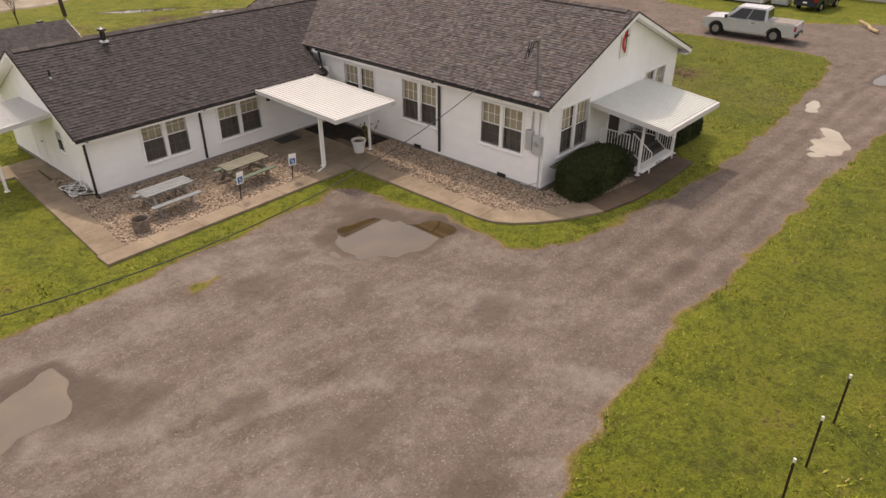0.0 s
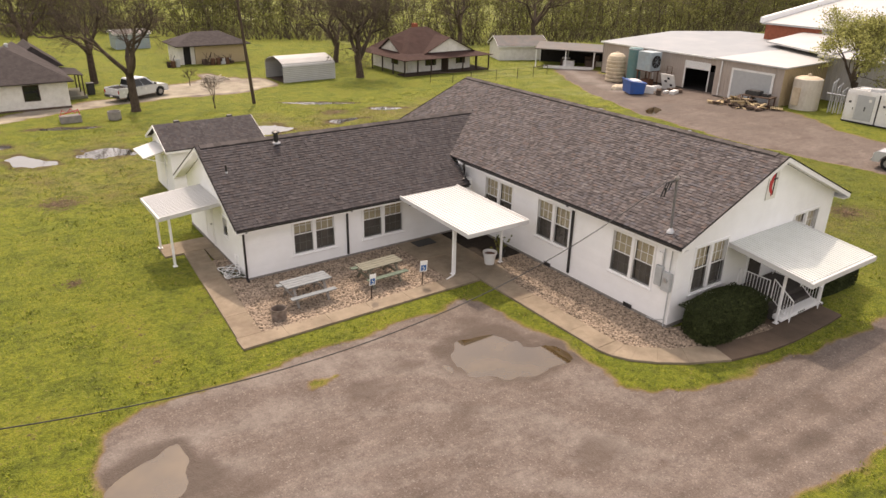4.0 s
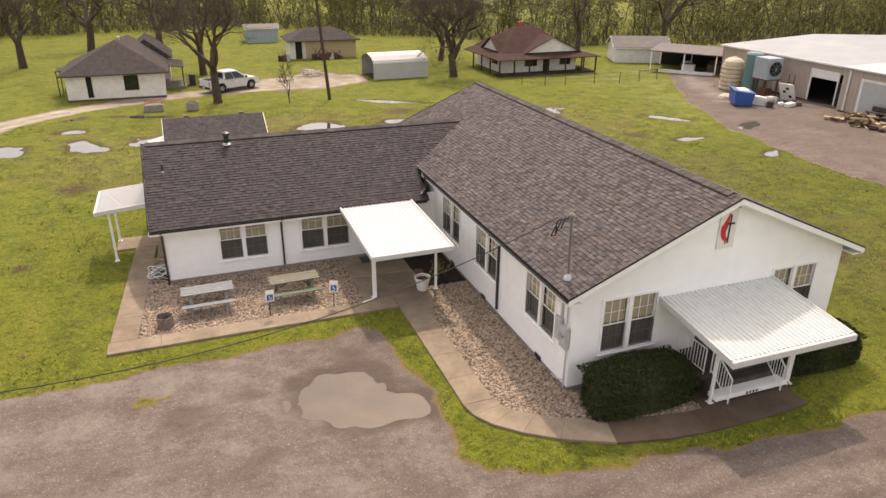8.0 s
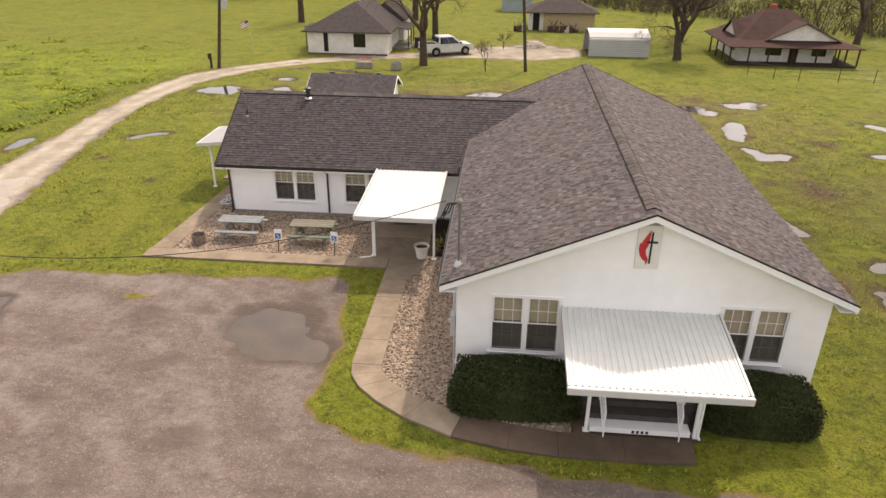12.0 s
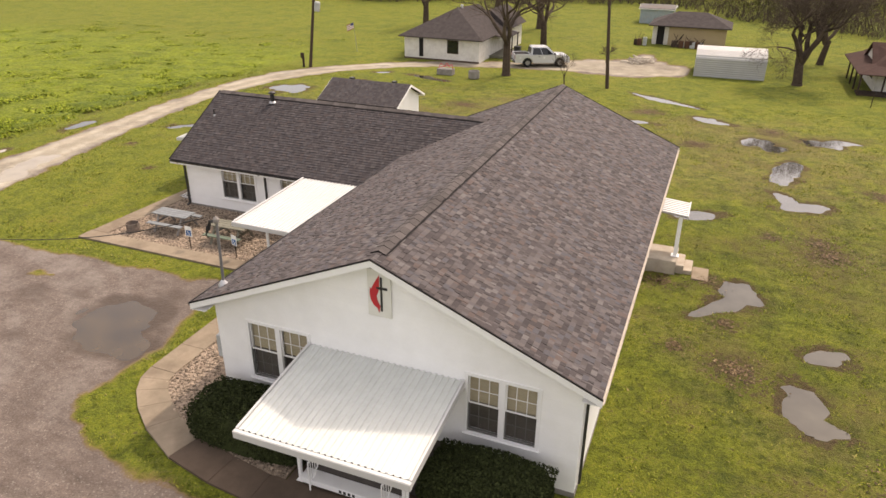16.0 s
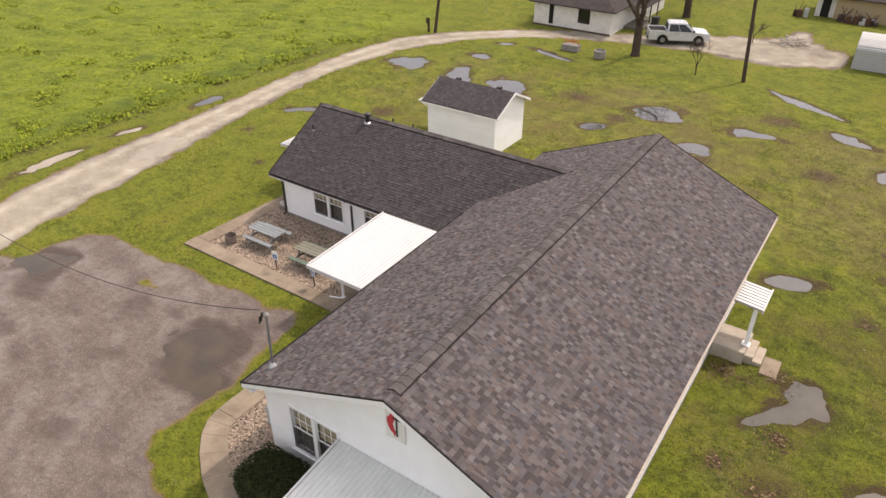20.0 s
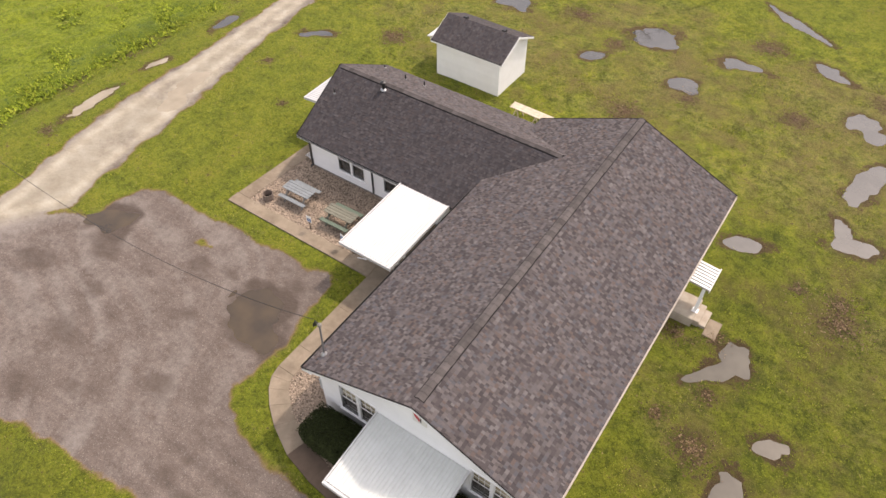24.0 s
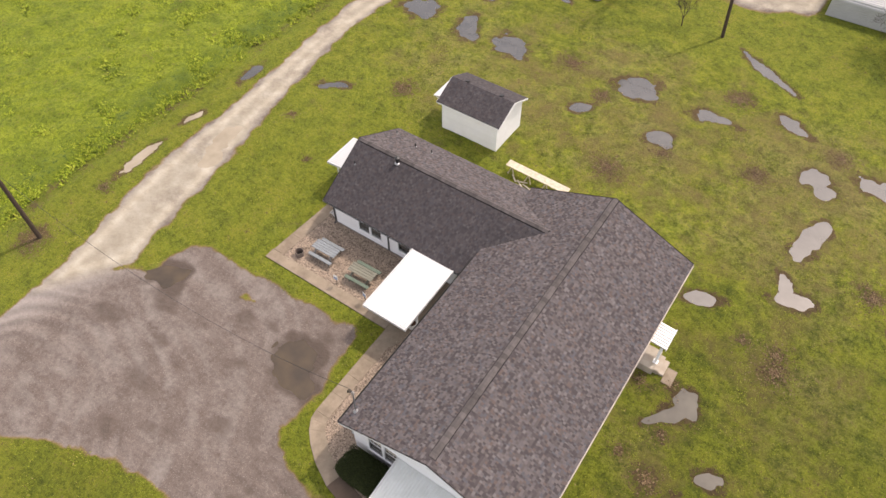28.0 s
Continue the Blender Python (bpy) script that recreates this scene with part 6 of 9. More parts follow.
def parking_sign(x, y, turn):
    ob = thing("parking_sign", "small white and blue wheelchair parking sign on a post", "sign", pose(x, y, 0.03, 2, 3, turn), group="parking signs")
    part("post", Form().beam((0, 0, 0), (0, 0, 0.95), 0.035, 0.03), M["dark_wood"], ob)
    part("plate", Form().box(-0.15, -0.03, 0.58, 0.15, -0.018, 1.04), M["trim"], ob, "white plate", bevel=0.004)
    part("blue_square", Form().box(-0.11, -0.036, 0.62, 0.11, -0.031, 0.86), M["signblue"], ob, "blue square")
    sym = Form().box(-0.035, -0.041, 0.73, -0.01, -0.037, 0.82).box(-0.009, -0.041, 0.73, 0.05, -0.037, 0.75).box(0.03, -0.041, 0.65, 0.05, -0.037, 0.729).box(-0.05, -0.041, 0.64, 0.02, -0.037, 0.66)
    part("symbol", sym, M["trim"], ob, "white wheelchair symbol")


parking_sign(-7.3, 8.0, 8)
parking_sign(-5.0, 8.0, -12)
barrel = thing("fire_pit_drum", "rusty cut steel drum standing on the gravel", "drum", pose(-10.8, 8.45, 0.02))
part("shell", Form().lathe([(0.25, 0), (0.27, 0.02), (0.27, 0.17), (0.285, 0.19), (0.27, 0.21), (0.28, 0.42), (0.26, 0.42), (0.25, 0.05)], 24), M["drum_rust"], barrel, smooth=False)
part("ash", Form().lathe([(0.24, 0.055), (0.2, 0.1), (0.05, 0.12)], 16), M["dark_in"], barrel, "dark ash")
pot = thing("flower_pot", "white plastic flower pot with soil beside a canopy post", "flower pot", pose(-1.5, 8.12, 0.05))
part("bowl", Form().lathe([(0.2, 0), (0.24, 0.25), (0.28, 0.46), (0.31, 0.47), (0.31, 0.53), (0.28, 0.53), (0.26, 0.44), (0.2, 0.43)], 24), M["white_metal"], pot)
part("soil", Form().lathe([(0.25, 0.435), (0.2, 0.455), (0.05, 0.46)], 16), M["rust"], pot)


def small_plant(x, y, z, r, h, seed, label, mat="leaf_young"):
    rng = np.random.RandomState(seed)
    ob = thing("plant", label, "plant", pose(x, y, z))
    f, s = Form(), Form()
    for _ in range(14):
        a, t = rng.uniform(0, 6.28), rng.uniform(0.3, 1)
        tip = Vector((math.cos(a) * r * t, math.sin(a) * r * t, h * rng.uniform(0.4, 1)))
        s.tube([(0, 0, 0), tip * 0.5 + Vector((0, 0, 0.05)), tip], 0.006, 4)
        for _ in range(6):
            p = tip * rng.uniform(0.5, 1.05)
            d = Vector(rng.normal(size=3)).normalized() * 0.07
            e = d.orthogonal() * 0.45
            f.add([p - d, p + e, p + d, p - e], [(0, 1, 2, 3)])
    part("stem", s, M["bark"], ob)
    part("foliage", f, M[mat], ob)


small_plant(-0.62, 8.5, 0.05, 0.5, 1.0, 1, "leafy green plant growing by the west wall")
black_pot = thing("planter_pot", "dark plastic planter pot against the wall gravel", "flower pot", pose(-0.6, 8.5, 0.02))
part("bowl", Form().lathe([(0.14, 0), (0.2, 0.26), (0.22, 0.27), (0.22, 0.31), (0.19, 0.31), (0.15, 0.1)], 18), M["plastic"], black_pot)
hose = thing("garden_hose", "tangled green and white garden hose heaped by the wall", "garden hose", pose(-11.0, 12.75, 0.03))
rng = np.random.RandomState(8)
for k, (mat, r) in enumerate((("leaf_dark", 0.016), ("trim", 0.014), ("greybox", 0.016))):
    pts = [(0.34 * math.cos(t * 1.1 + k) * (1 + 0.25 * math.sin(t * 0.37 + k)), 0.5 * math.sin(t + k * 2) * (1 + 0.2 * math.cos(t * 0.61)), 0.03 + 0.16 * (0.5 + 0.5 * math.sin(t * 0.73 + k)) + 0.05 * k) for t in np.linspace(0, 26, 130)]
    part("coil", Form().tube(pts, r, 5), M[mat], hose)
part("reel", Form().tube([(0.25, 0.3, 0.1), (0.3, 0.35, 0.75), (0.3, 0.0, 0.8), (0.25, -0.1, 0.1)], 0.02, 6), M["trim"], hose, "white bent hose stand")


# ---- white shed behind the wing ----
def gable_house(name, label, category, m, size, wall_h, rise, over, wall_mat, roof_mat, axis="x", roof_pieces=True):
    """Four walls and a gable roof, ridge along x; size is its half-length and half-width. Local origin at its middle."""
    ob = thing(name, label, category, m)
    a, b = size
    t = 0.1
    part("wall", Form().box(-a, -b, -0.2, a, -b + t, wall_h), wall_mat, ob)
    part("wall", Form().box(-a, b - t, -0.2, a, b, wall_h), wall_mat, ob)
    for s in (-1, 1):
        x0, x1 = sorted((s * a, s * (a - t)))
        f = Form()
        f.add([(x, y, z) for x in (x0, x1) for y, z in ((-b + t, -0.2), (b - t, -0.2), (b - t, wall_h), (0, wall_h + rise * (b - t) / b), (-b + t, wall_h))],
              [(0, 1, 2, 3, 4), (9, 8, 7, 6, 5)] + [(i, 5 + i, 5 + (i + 1) % 5, (i + 1) % 5) for i in range(5)])
        part("gable_wall", f, wall_mat, ob)
    k = rise / b
    e = b + over
    for s in (-1, 1):
        y0, z0 = s * e, wall_h - k * over + 0.02
        top = wall_h + rise + 0.02
        c = [(-a - over, y0, z0 + 0.06), (a + over, y0, z0 + 0.06), (a + over, 0, top + 0.06), (-a - over, 0, top + 0.06)]
        deck = part("roof_slope", Form().slab(c if s < 0 else c[::-1], 0.06), roof_mat, ob)
        if roof_pieces:
            form, r = Form(), random.Random(name + str(s))
            ln = math.hypot(e, top - z0)
            u = Vector((0, -s * e, top - z0)) / ln
            ex = Vector((1, 0, 0)) * (1 if s < 0 else -1)
            n = ex.cross(u)
            o = Vector((-a - over if s < 0 else a + over, y0, z0 + 0.06))
            for tab in grid_tabs(2 * (a + over), ln, r):
                form.add(tab_verts(o, ex, u, n, tab, r.choice((0.011, 0.016))), TAB_FACES)
            # both shed slopes take the tabs with shade in their colour
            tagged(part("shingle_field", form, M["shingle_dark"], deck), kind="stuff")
        part("fascia", Form().box(-a - over, min(y0, y0 - s * 0.025), z0 - 0.1, a + over, max(y0, y0 - s * 0.025), z0 - 0.001), M["trim"], ob)
        for q in (-1, 1):
            x0, x1 = sorted((q * (a + over), q * (a + over + 0.025)))
            p0, p1 = (y0, z0), (0, top)
            f = Form()
            f.add([(x, y, z + h) for x in (x0, x1) for (y, z), h in ((p0, -0.08), (p1, -0.08), (p1, 0.05), (p0, 0.05))], [(0, 1, 2, 3), (7, 6, 5, 4), (0, 4, 5, 1), (1, 5, 6, 2), (2, 6, 7, 3), (3, 7, 4, 0)])
            part("rake_board", f, M["trim"], ob)
    return ob


shed = gable_house("shed", "white painted shed with a shingle gable roof, shade put into its colour", "shed", pose(-7.75, 25.67, gz(25.6)), (2.4, 1.75), 2.66, 0.82, 0.28, M["white"], M["roof_deck"])
for x, s in ((-1.4, 0.15), (1.5, 0.15)):
    part("roof_vent", Form().box(x - 0.14, 0.02, 3.43, x + 0.14, 0.3, 3.63), M["black"], shed, "small dark roof vent", bevel=0.02)
part("door", Form().box(-2.45, -0.5, 0.05, -2.402, 0.5, 2.0), M["trim"], shed, "white door below the awning")
part("awning", Form().slab([(-2.42, -1.15, 2.45), (-2.42, 1.15, 2.45), (-3.6, 1.15, 2.15), (-3.6, -1.15, 2.15)][::-1], 0.05), M["canopy"], shed, "white metal awning over the shed door")
for y in (-1.1, 1.1):
    part("awning_brace", Form().beam((-2.42, y, 1.7), (-3.5, y, 2.12), 0.03, 0.03), M["trim"], shed)
for k in range(12):
    z = 0.1 + k * 0.2
    part("siding_board", Form().add([(-2.4, -1.762, z), (2.4, -1.762, z), (2.4, -1.753, z + 0.2), (-2.4, -1.753, z + 0.2), (-2.4, -1.75, z), (2.4, -1.75, z), (2.4, -1.75, z + 0.2), (-2.4, -1.75, z + 0.2)], [(0, 1, 2, 3), (0, 4, 5, 1), (0, 3, 7, 4), (1, 5, 6, 2)]), M["white"], shed)

# long serving table behind the church
lt = thing("serving_table", "long flaking white plank table on trestles behind the church", "table", pose(-1.2, 22.75, gz(22.7), 0, 0, -1.5))
for i in range(3):
    part("plank", Form().box(-2.45, -0.32 + i * 0.215, 0.72, 2.45, -0.112 + i * 0.215, 0.765), M["wood_white"], lt, bevel=0.005)
for x in (-2.0, -0.6, 0.8, 2.1):
    part("trestle", Form().beam((x - 0.25, -0.3, 0), (x, -0.2, 0.718), 0.06, 0.06).beam((x + 0.25, 0.3, 0), (x, 0.2, 0.718), 0.06, 0.06).beam((x - 0.25, 0.3, 0), (x, 0.2, 0.718), 0.06, 0.06).beam((x + 0.25, -0.3, 0), (x, -0.2, 0.718), 0.06, 0.06), M["wood_white"], lt)
rng = random.Random(5)
for k in range(7):
    x, y, a = -3.3 + rng.uniform(0, 1.8), 21.9 + rng.uniform(-0.9, 0.5), rng.uniform(0, 180)
    solid("loose_board", Form().box(-0.4, -0.05, 0, 0.4, 0.05, 0.035), M["wood_white"], "broken white board lying in the grass", "board", group="broken boards", bevel=0.004, m=pose(x, y, gz(y) + 0.03 + k * 0.004, 0, 0, a))


solid("door_mat", Form().box(-0.5, -0.32, 0, 0.5, 0.32, 0.018), M["plastic"], "dark rubber door mat on the canopy slab", "mat", bevel=0.004, m=pose(-2.6, 11.5, 0.052))
wl_lamp = thing("wall_lantern", "small black lantern on the white wing wall", "wall lamp", pose(-3.0, WY0 - 0.01, 1.75))
part("back_plate", Form().box(-0.06, -0.025, -0.02, 0.06, -0.002, 0.2), M["ink"], wl_lamp, bevel=0.004)
part("lantern_body", Form().lathe([(0.05, 0.0), (0.065, 0.03), (0.065, 0.14), (0.02, 0.2)], 10, (0, -0.095, 0)), M["ink"], wl_lamp)


# ---- vehicles ----
def pickup(name, label, m, paint, length=5.9, cover=True, double=True):
    """Nose along +x, origin on the ground at its middle."""
    ob = thing(name, label, "pickup truck", m)
    L2, w = length / 2, 0.98
    wb0, wb1, r = L2 - 0.95, -L2 + 1.25, 0.42

    def shell(profile, half, inset=0.06):
        f, n = Form(), len(profile)
        f.add([(x, -half, z) for x, z in profile] + [(x, half, z) for x, z in profile], [tuple(range(n)), tuple(range(2 * n - 1, n - 1, -1))] + [(i, n + i, n + (i + 1) % n, (i + 1) % n) for i in range(n)])
        return f

    def arch(cx):
        return [(cx + 0.5 * math.cos(a), 0.42 + 0.5 * math.sin(a)) for a in np.linspace(0.0, math.pi, 9)]

    prof = [(-L2, 0.45)] + arch(wb1)[::-1] + arch(wb0)[::-1] + [(L2 - 0.06, 0.42), (L2, 0.62), (L2 - 0.03, 0.95), (L2 - 0.25, 1.06), (L2 - 1.35, 1.14), (L2 - 1.5, 1.14), (-1.2 if double else -0.8, 1.14), (-1.22 if double else -0.82, 1.16), (-L2, 1.16)]
    body = part("body", shell(prof, w), paint, ob, bevel=0.075)
    cx0, cx1 = L2 - 1.45, -1.15 if double else -0.75
    cab = [(cx0 + 0.12, -0.9, 1.142), (cx1, -0.9, 1.142), (cx1, 0.9, 1.142), (cx0 + 0.12, 0.9, 1.142), (cx0 - 0.65, -0.74, 1.86), (cx1 + 0.12, -0.74, 1.88), (cx1 + 0.12, 0.74, 1.88), (cx0 - 0.65, 0.74, 1.86)]
    part("cab", Form().add(cab, [(0, 1, 2, 3), (7, 6, 5, 4), (4, 5, 1, 0), (5, 6, 2, 1), (6, 7, 3, 2), (7, 4, 0, 3)]), paint, ob, bevel=0.08)

    def glaze(nm, c, out):
        o = Vector(out) * 0.012
        part(nm, Form().slab([Vector(p) + o for p in c], 0.006), M["car_glass"], ob)

    def on(side, s, t):
        """A point on the cab's side: s from nose to tail, t from sill to roof."""
        a, b = Vector(cab[0 if side < 0 else 3]), Vector(cab[1 if side < 0 else 2])
        c, d = Vector(cab[4 if side < 0 else 7]), Vector(cab[5 if side < 0 else 6])
        return a.lerp(b, s).lerp(c.lerp(d, s), t)

    for side in (-1, 1):
        spans = ((0.17, 0.52), (0.54, 0.93)) if double else ((0.22, 0.62), (0.66, 0.88))
        for s0, s1 in spans:
            q = [on(side, s0 - (0.0 if s0 > 0.3 else 0.08), 0.06), on(side, s1, 0.06), on(side, s1, 0.9), on(side, s0, 0.9)]
            f, o = Form(), Vector((0, side * 0.014, 0.003))
            f.add([p + o for p in q] + [p - o * 0.5 for p in q], [(0, 1, 2, 3), (7, 6, 5, 4), (0, 4, 5, 1), (1, 5, 6, 2), (2, 6, 7, 3), (3, 7, 4, 0)])
            part("side_window", f, M["car_glass"], ob)
        part("door_handle", Form().box(cx1 + 0.75, side * w - 0.012, 0.98, cx1 + 0.95, side * w + 0.02, 1.02), M["plastic"], ob)
        part("mirror", Form().box(cx0 - 0.15, side * 1.0, 1.16, cx0 + 0.02, side * 1.2, 1.36) if side > 0 else Form().box(cx0 - 0.15, -1.2, 1.16, cx0 + 0.02, -1.0, 1.36), M["plastic"], ob, bevel=0.03)
        part("tail_lamp", Form().box(-L2 - 0.012, side * w - (0.16 if side > 0 else -0.02), 0.78, -L2 + 0.1, side * w + (0.004 if side > 0 else 0.16), 1.1), M["lamp_red"], ob, "red tail lamp", bevel=0.01)
        part("headlamp", Form().box(L2 - 0.2, side * 0.72 - 0.2, 0.72, L2 + 0.008, side * 0.72 + 0.2, 0.94), M["lamp_clear"], ob, "clear headlamp", bevel=0.02)
        part("running_board", Form().box(wb1 + 0.6, side * 0.9 - 0.06, 0.36, wb0 - 0.6, side * 0.98 + 0.06, 0.41), M["steel"], ob)
        for cx in (wb0, wb1):
            wh = part("wheel", Form().cone((cx, side * 0.74, r), (cx, side * 0.985, r), r, r, 24), M["tyre"], ob, "black tyre", bevel=0.03)
            part("rim", Form().cone((cx, side * 0.9, r), (cx, side * 1.0, r), 0.26, 0.22, 16), M["rim_grey"], wh, "grey alloy rim")
    f = Form()
    q = [Vector(cab[0]).lerp(Vector(cab[4]), 0.12), Vector(cab[3]).lerp(Vector(cab[7]), 0.12), Vector(cab[3]).lerp(Vector(cab[7]), 0.9), Vector(cab[0]).lerp(Vector(cab[4]), 0.9)]
    q = [Vector((p.x, p.y * 0.9, p.z)) for p in q]
    o = Vector((0.014, 0, 0.012))
    f.add([p + o for p in q] + [p - o for p in q], [(0, 1, 2, 3), (7, 6, 5, 4), (0, 4, 5, 1), (1, 5, 6, 2), (2, 6, 7, 3), (3, 7, 4, 0)])
    part("windscreen", f, M["car_glass"], ob)
    f = Form()
    q = [Vector(cab[1]).lerp(Vector(cab[5]), 0.2), Vector(cab[2]).lerp(Vector(cab[6]), 0.2), Vector(cab[2]).lerp(Vector(cab[6]), 0.85), Vector(cab[1]).lerp(Vector(cab[5]), 0.85)]
    q = [Vector((p.x, p.y * 0.86, p.z)) for p in q]
    o = Vector((-0.014, 0, 0.002))
    f.add([p + o for p in q] + [p - o for p in q], [(3, 2, 1, 0), (4, 5, 6, 7), (0, 4, 5, 1), (1, 5, 6, 2), (2, 6, 7, 3), (3, 7, 4, 0)])
    part("rear_window", f, M["car_glass"], ob)
    if cover:
        part("bed_cover", Form().box(-L2 + 0.1, -0.86, 1.162, -1.28, 0.86, 1.2), M["found"], ob, "grey tonneau cover", bevel=0.015)
    else:
        part("bed_floor", Form().box(-L2 + 0.1, -0.82, 1.163, -1.2, 0.82, 1.168), M["dark_in"], ob, "open dark cargo bed")
        for s in (-0.9, 0.9):
            part("bed_rail", Form().box(-L2 + 0.02, s - 0.06, 1.162, -1.2, s + 0.06, 1.24), paint, ob, bevel=0.015)
        part("tailgate", Form().box(-L2 - 0.01, -0.82, 0.62, -L2 + 0.05, 0.82, 1.24), paint, ob, bevel=0.015)
    part("rear_bumper", Form().box(-L2 - 0.12, -0.92, 0.44, -L2 + 0.04, 0.92, 0.64), M["plastic"], ob, bevel=0.03)
    part("front_bumper", Form().box(L2 - 0.1, -0.95, 0.4, L2 + 0.08, 0.95, 0.62), M["steel"], ob, bevel=0.04)
    part("grille", Form().box(L2 - 0.03, -0.48, 0.66, L2 + 0.02, 0.48, 0.94), M["plastic"], ob, bevel=0.02)
    part("number_plate", Form().box(-L2 - 0.13, -0.15, 0.5, -L2 - 0.121, 0.15, 0.6), M["trim"], ob, "white plate")
    return ob


pickup("pickup_truck", "white-silver four-door pickup parked on the gravel drive", pose(29.85, 3.95, gz(4) - 0.01, 0, 0, 95) @ Matrix.Diagonal((1, 1, 1.05, 1)), M["car_white"], 5.9, True)
pickup("pickup_truck", "silver four-door pickup with an open bed beside the old house", pose(-4.75, 56.1, gz(56.1), 0, 0, 27), M["car_silver"], 5.4, False, True)


def suv(m):
    ob = thing("car", "dark blue sport utility car parked on the grass", "car", m)

    def shell(profile, half):
        f, n = Form(), len(profile)
        return f.add([(x, -half, z) for x, z in profile] + [(x, half, z) for x, z in profile], [tuple(range(n)), tuple(range(2 * n - 1, n - 1, -1))] + [(i, n + i, n + (i + 1) % n, (i + 1) % n) for i in range(n)])

    def arch(cx):
        return [(cx + 0.42 * math.cos(a), 0.36 + 0.42 * math.sin(a)) for a in np.linspace(math.pi, 0.0, 8)]

    part("body", shell([(-2.25, 0.4)] + arch(-1.3) + arch(1.35) + [(2.25, 0.45), (2.25, 0.85), (1.1, 1.05), (-2.2, 1.05)], 0.9), M["car_black"], ob, bevel=0.05)
    c = [(1.05, -0.85, 1.051), (-2.2, -0.85, 1.051), (-2.2, 0.85, 1.051), (1.05, 0.85, 1.051), (0.25, -0.66, 1.68), (-1.85, -0.66, 1.68), (-1.85, 0.66, 1.68), (0.25, 0.66, 1.68)]
    part("cabin", Form().add(c, [(0, 1, 2, 3), (7, 6, 5, 4), (4, 5, 1, 0), (5, 6, 2, 1), (6, 7, 3, 2), (7, 4, 0, 3)]), M["car_glass"], ob, "dark tinted windows", bevel=0.05)
    part("roof_panel", Form().box(-1.85, -0.68, 1.665, 0.28, 0.68, 1.72), M["car_black"], ob, bevel=0.02)
    for s in (-1, 1):
        part("tail_lamp", Form().box(-2.27, s * 0.78 - 0.1, 0.8, -2.2, s * 0.78 + 0.1, 1.05), M["lamp_red"], ob, "red tail lamp")
        for cx in (-1.3, 1.35):
            wh = part("wheel", Form().cone((cx, s * 0.7, 0.34), (cx, s * 0.91, 0.34), 0.34, 0.34, 20), M["tyre"], ob, "black tyre", bevel=0.025)
            part("rim", Form().cone((cx, s * 0.85, 0.34), (cx, s * 0.925, 0.34), 0.2, 0.18, 14), M["steel"], wh)
    part("number_plate", Form().box(-2.27, -0.15, 0.62, -2.252, 0.15, 0.73), M["trim"], ob, "white plate")


suv(pose(42.9, 3.6, gz(3.6), 0, 0, -8))


# ---- poles, cables and fences ----
def utility_pole(x, y, h, lean, label, top=None):
    ob = thing("utility_pole", label, "utility pole", pose(x, y, gz(y), *lean), group="utility poles")
    part("shaft", Form().cone((0, 0, -0.4), (0, 0, h), 0.16, 0.11, 12), M["pole_wood"], ob)
    return ob


pole = utility_pole(-26.15, -0.25, 9.2, (0, 0.5, 0), "dark wooden utility pole standing in wet mud by the track")
part("insulator", Form().cone((0, 0, 9.22), (0, 0, 9.4), 0.05, 0.03, 8), M["greybox"], pole)
utility_pole(3.25, 48.0, 9.2, (0, -4.5, 0), "leaning dark wooden utility pole beside the track")
p2 = utility_pole(-24.75, 45.8, 9.9, (0, 8.0, 0), "tall wooden utility pole with a transformer")
part("transformer", Form().lathe([(0.24, 5.3), (0.27, 5.35), (0.27, 6.05), (0.2, 6.15)], 16, (0.42, 0, 0)), M["greybox"], p2, "grey can transformer")
part("bracket", Form().beam((0, 0, 5.7), (0.3, 0, 5.7), 0.08, 0.08), M["steel"], p2)
part("street_light", Form().tube([(0, 0, 7.5), (0.5, -0.3, 7.75), (1.0, -0.6, 7.75)], 0.03).box(0.85, -0.75, 7.66, 1.25, -0.5, 7.76), M["greybox"], p2, "grey lamp arm")
solid("meter_post", Form().box(-0.08, -0.08, 0, 0.08, 0.08, 1.3).box(-0.16, -0.2, 0.85, 0.16, -0.08, 1.35), M["dark_wood"], "short dark meter post beside the pole", "post", m=pose(-25.35, 45.6, gz(45.6)))


def cable(name, a, b, sag, r, label):
    a, b = Vector(a), Vector(b)
    pts = [a.lerp(b, i / 32) - Vector((0, 0, sag * 4 * (i / 32) * (1 - i / 32))) for i in range(33)]
    solid(name, Form().tube(pts, r, 6), M["cable"], label, "cable")


cable("service_cable", (-26.0, -0.25, 6.5), (0.04, 1.02, 5.4), 2.6, 0.013, "black twisted overhead service cable to the mast")
cable("overhead_wire", (-23.6, 45.8, 8.3), (2.6, 48.0, 7.9), 0.6, 0.012, "thin overhead wire between two poles")

flagpole = thing("flagpole", "thin flagpole with a limp striped flag in the field", "flagpole", pose(-24.8, 55.4, gz(55)))
part("shaft", Form().cone((0, 0, 0), (0, 0, 4.6), 0.035, 0.02, 8), M["steel"], flagpole)
flagpole.matrix_world = pose(-24.8, 55.4, gz(55), 0, -6, 0) @ Matrix.Scale(0.68, 4)
cl = Form()
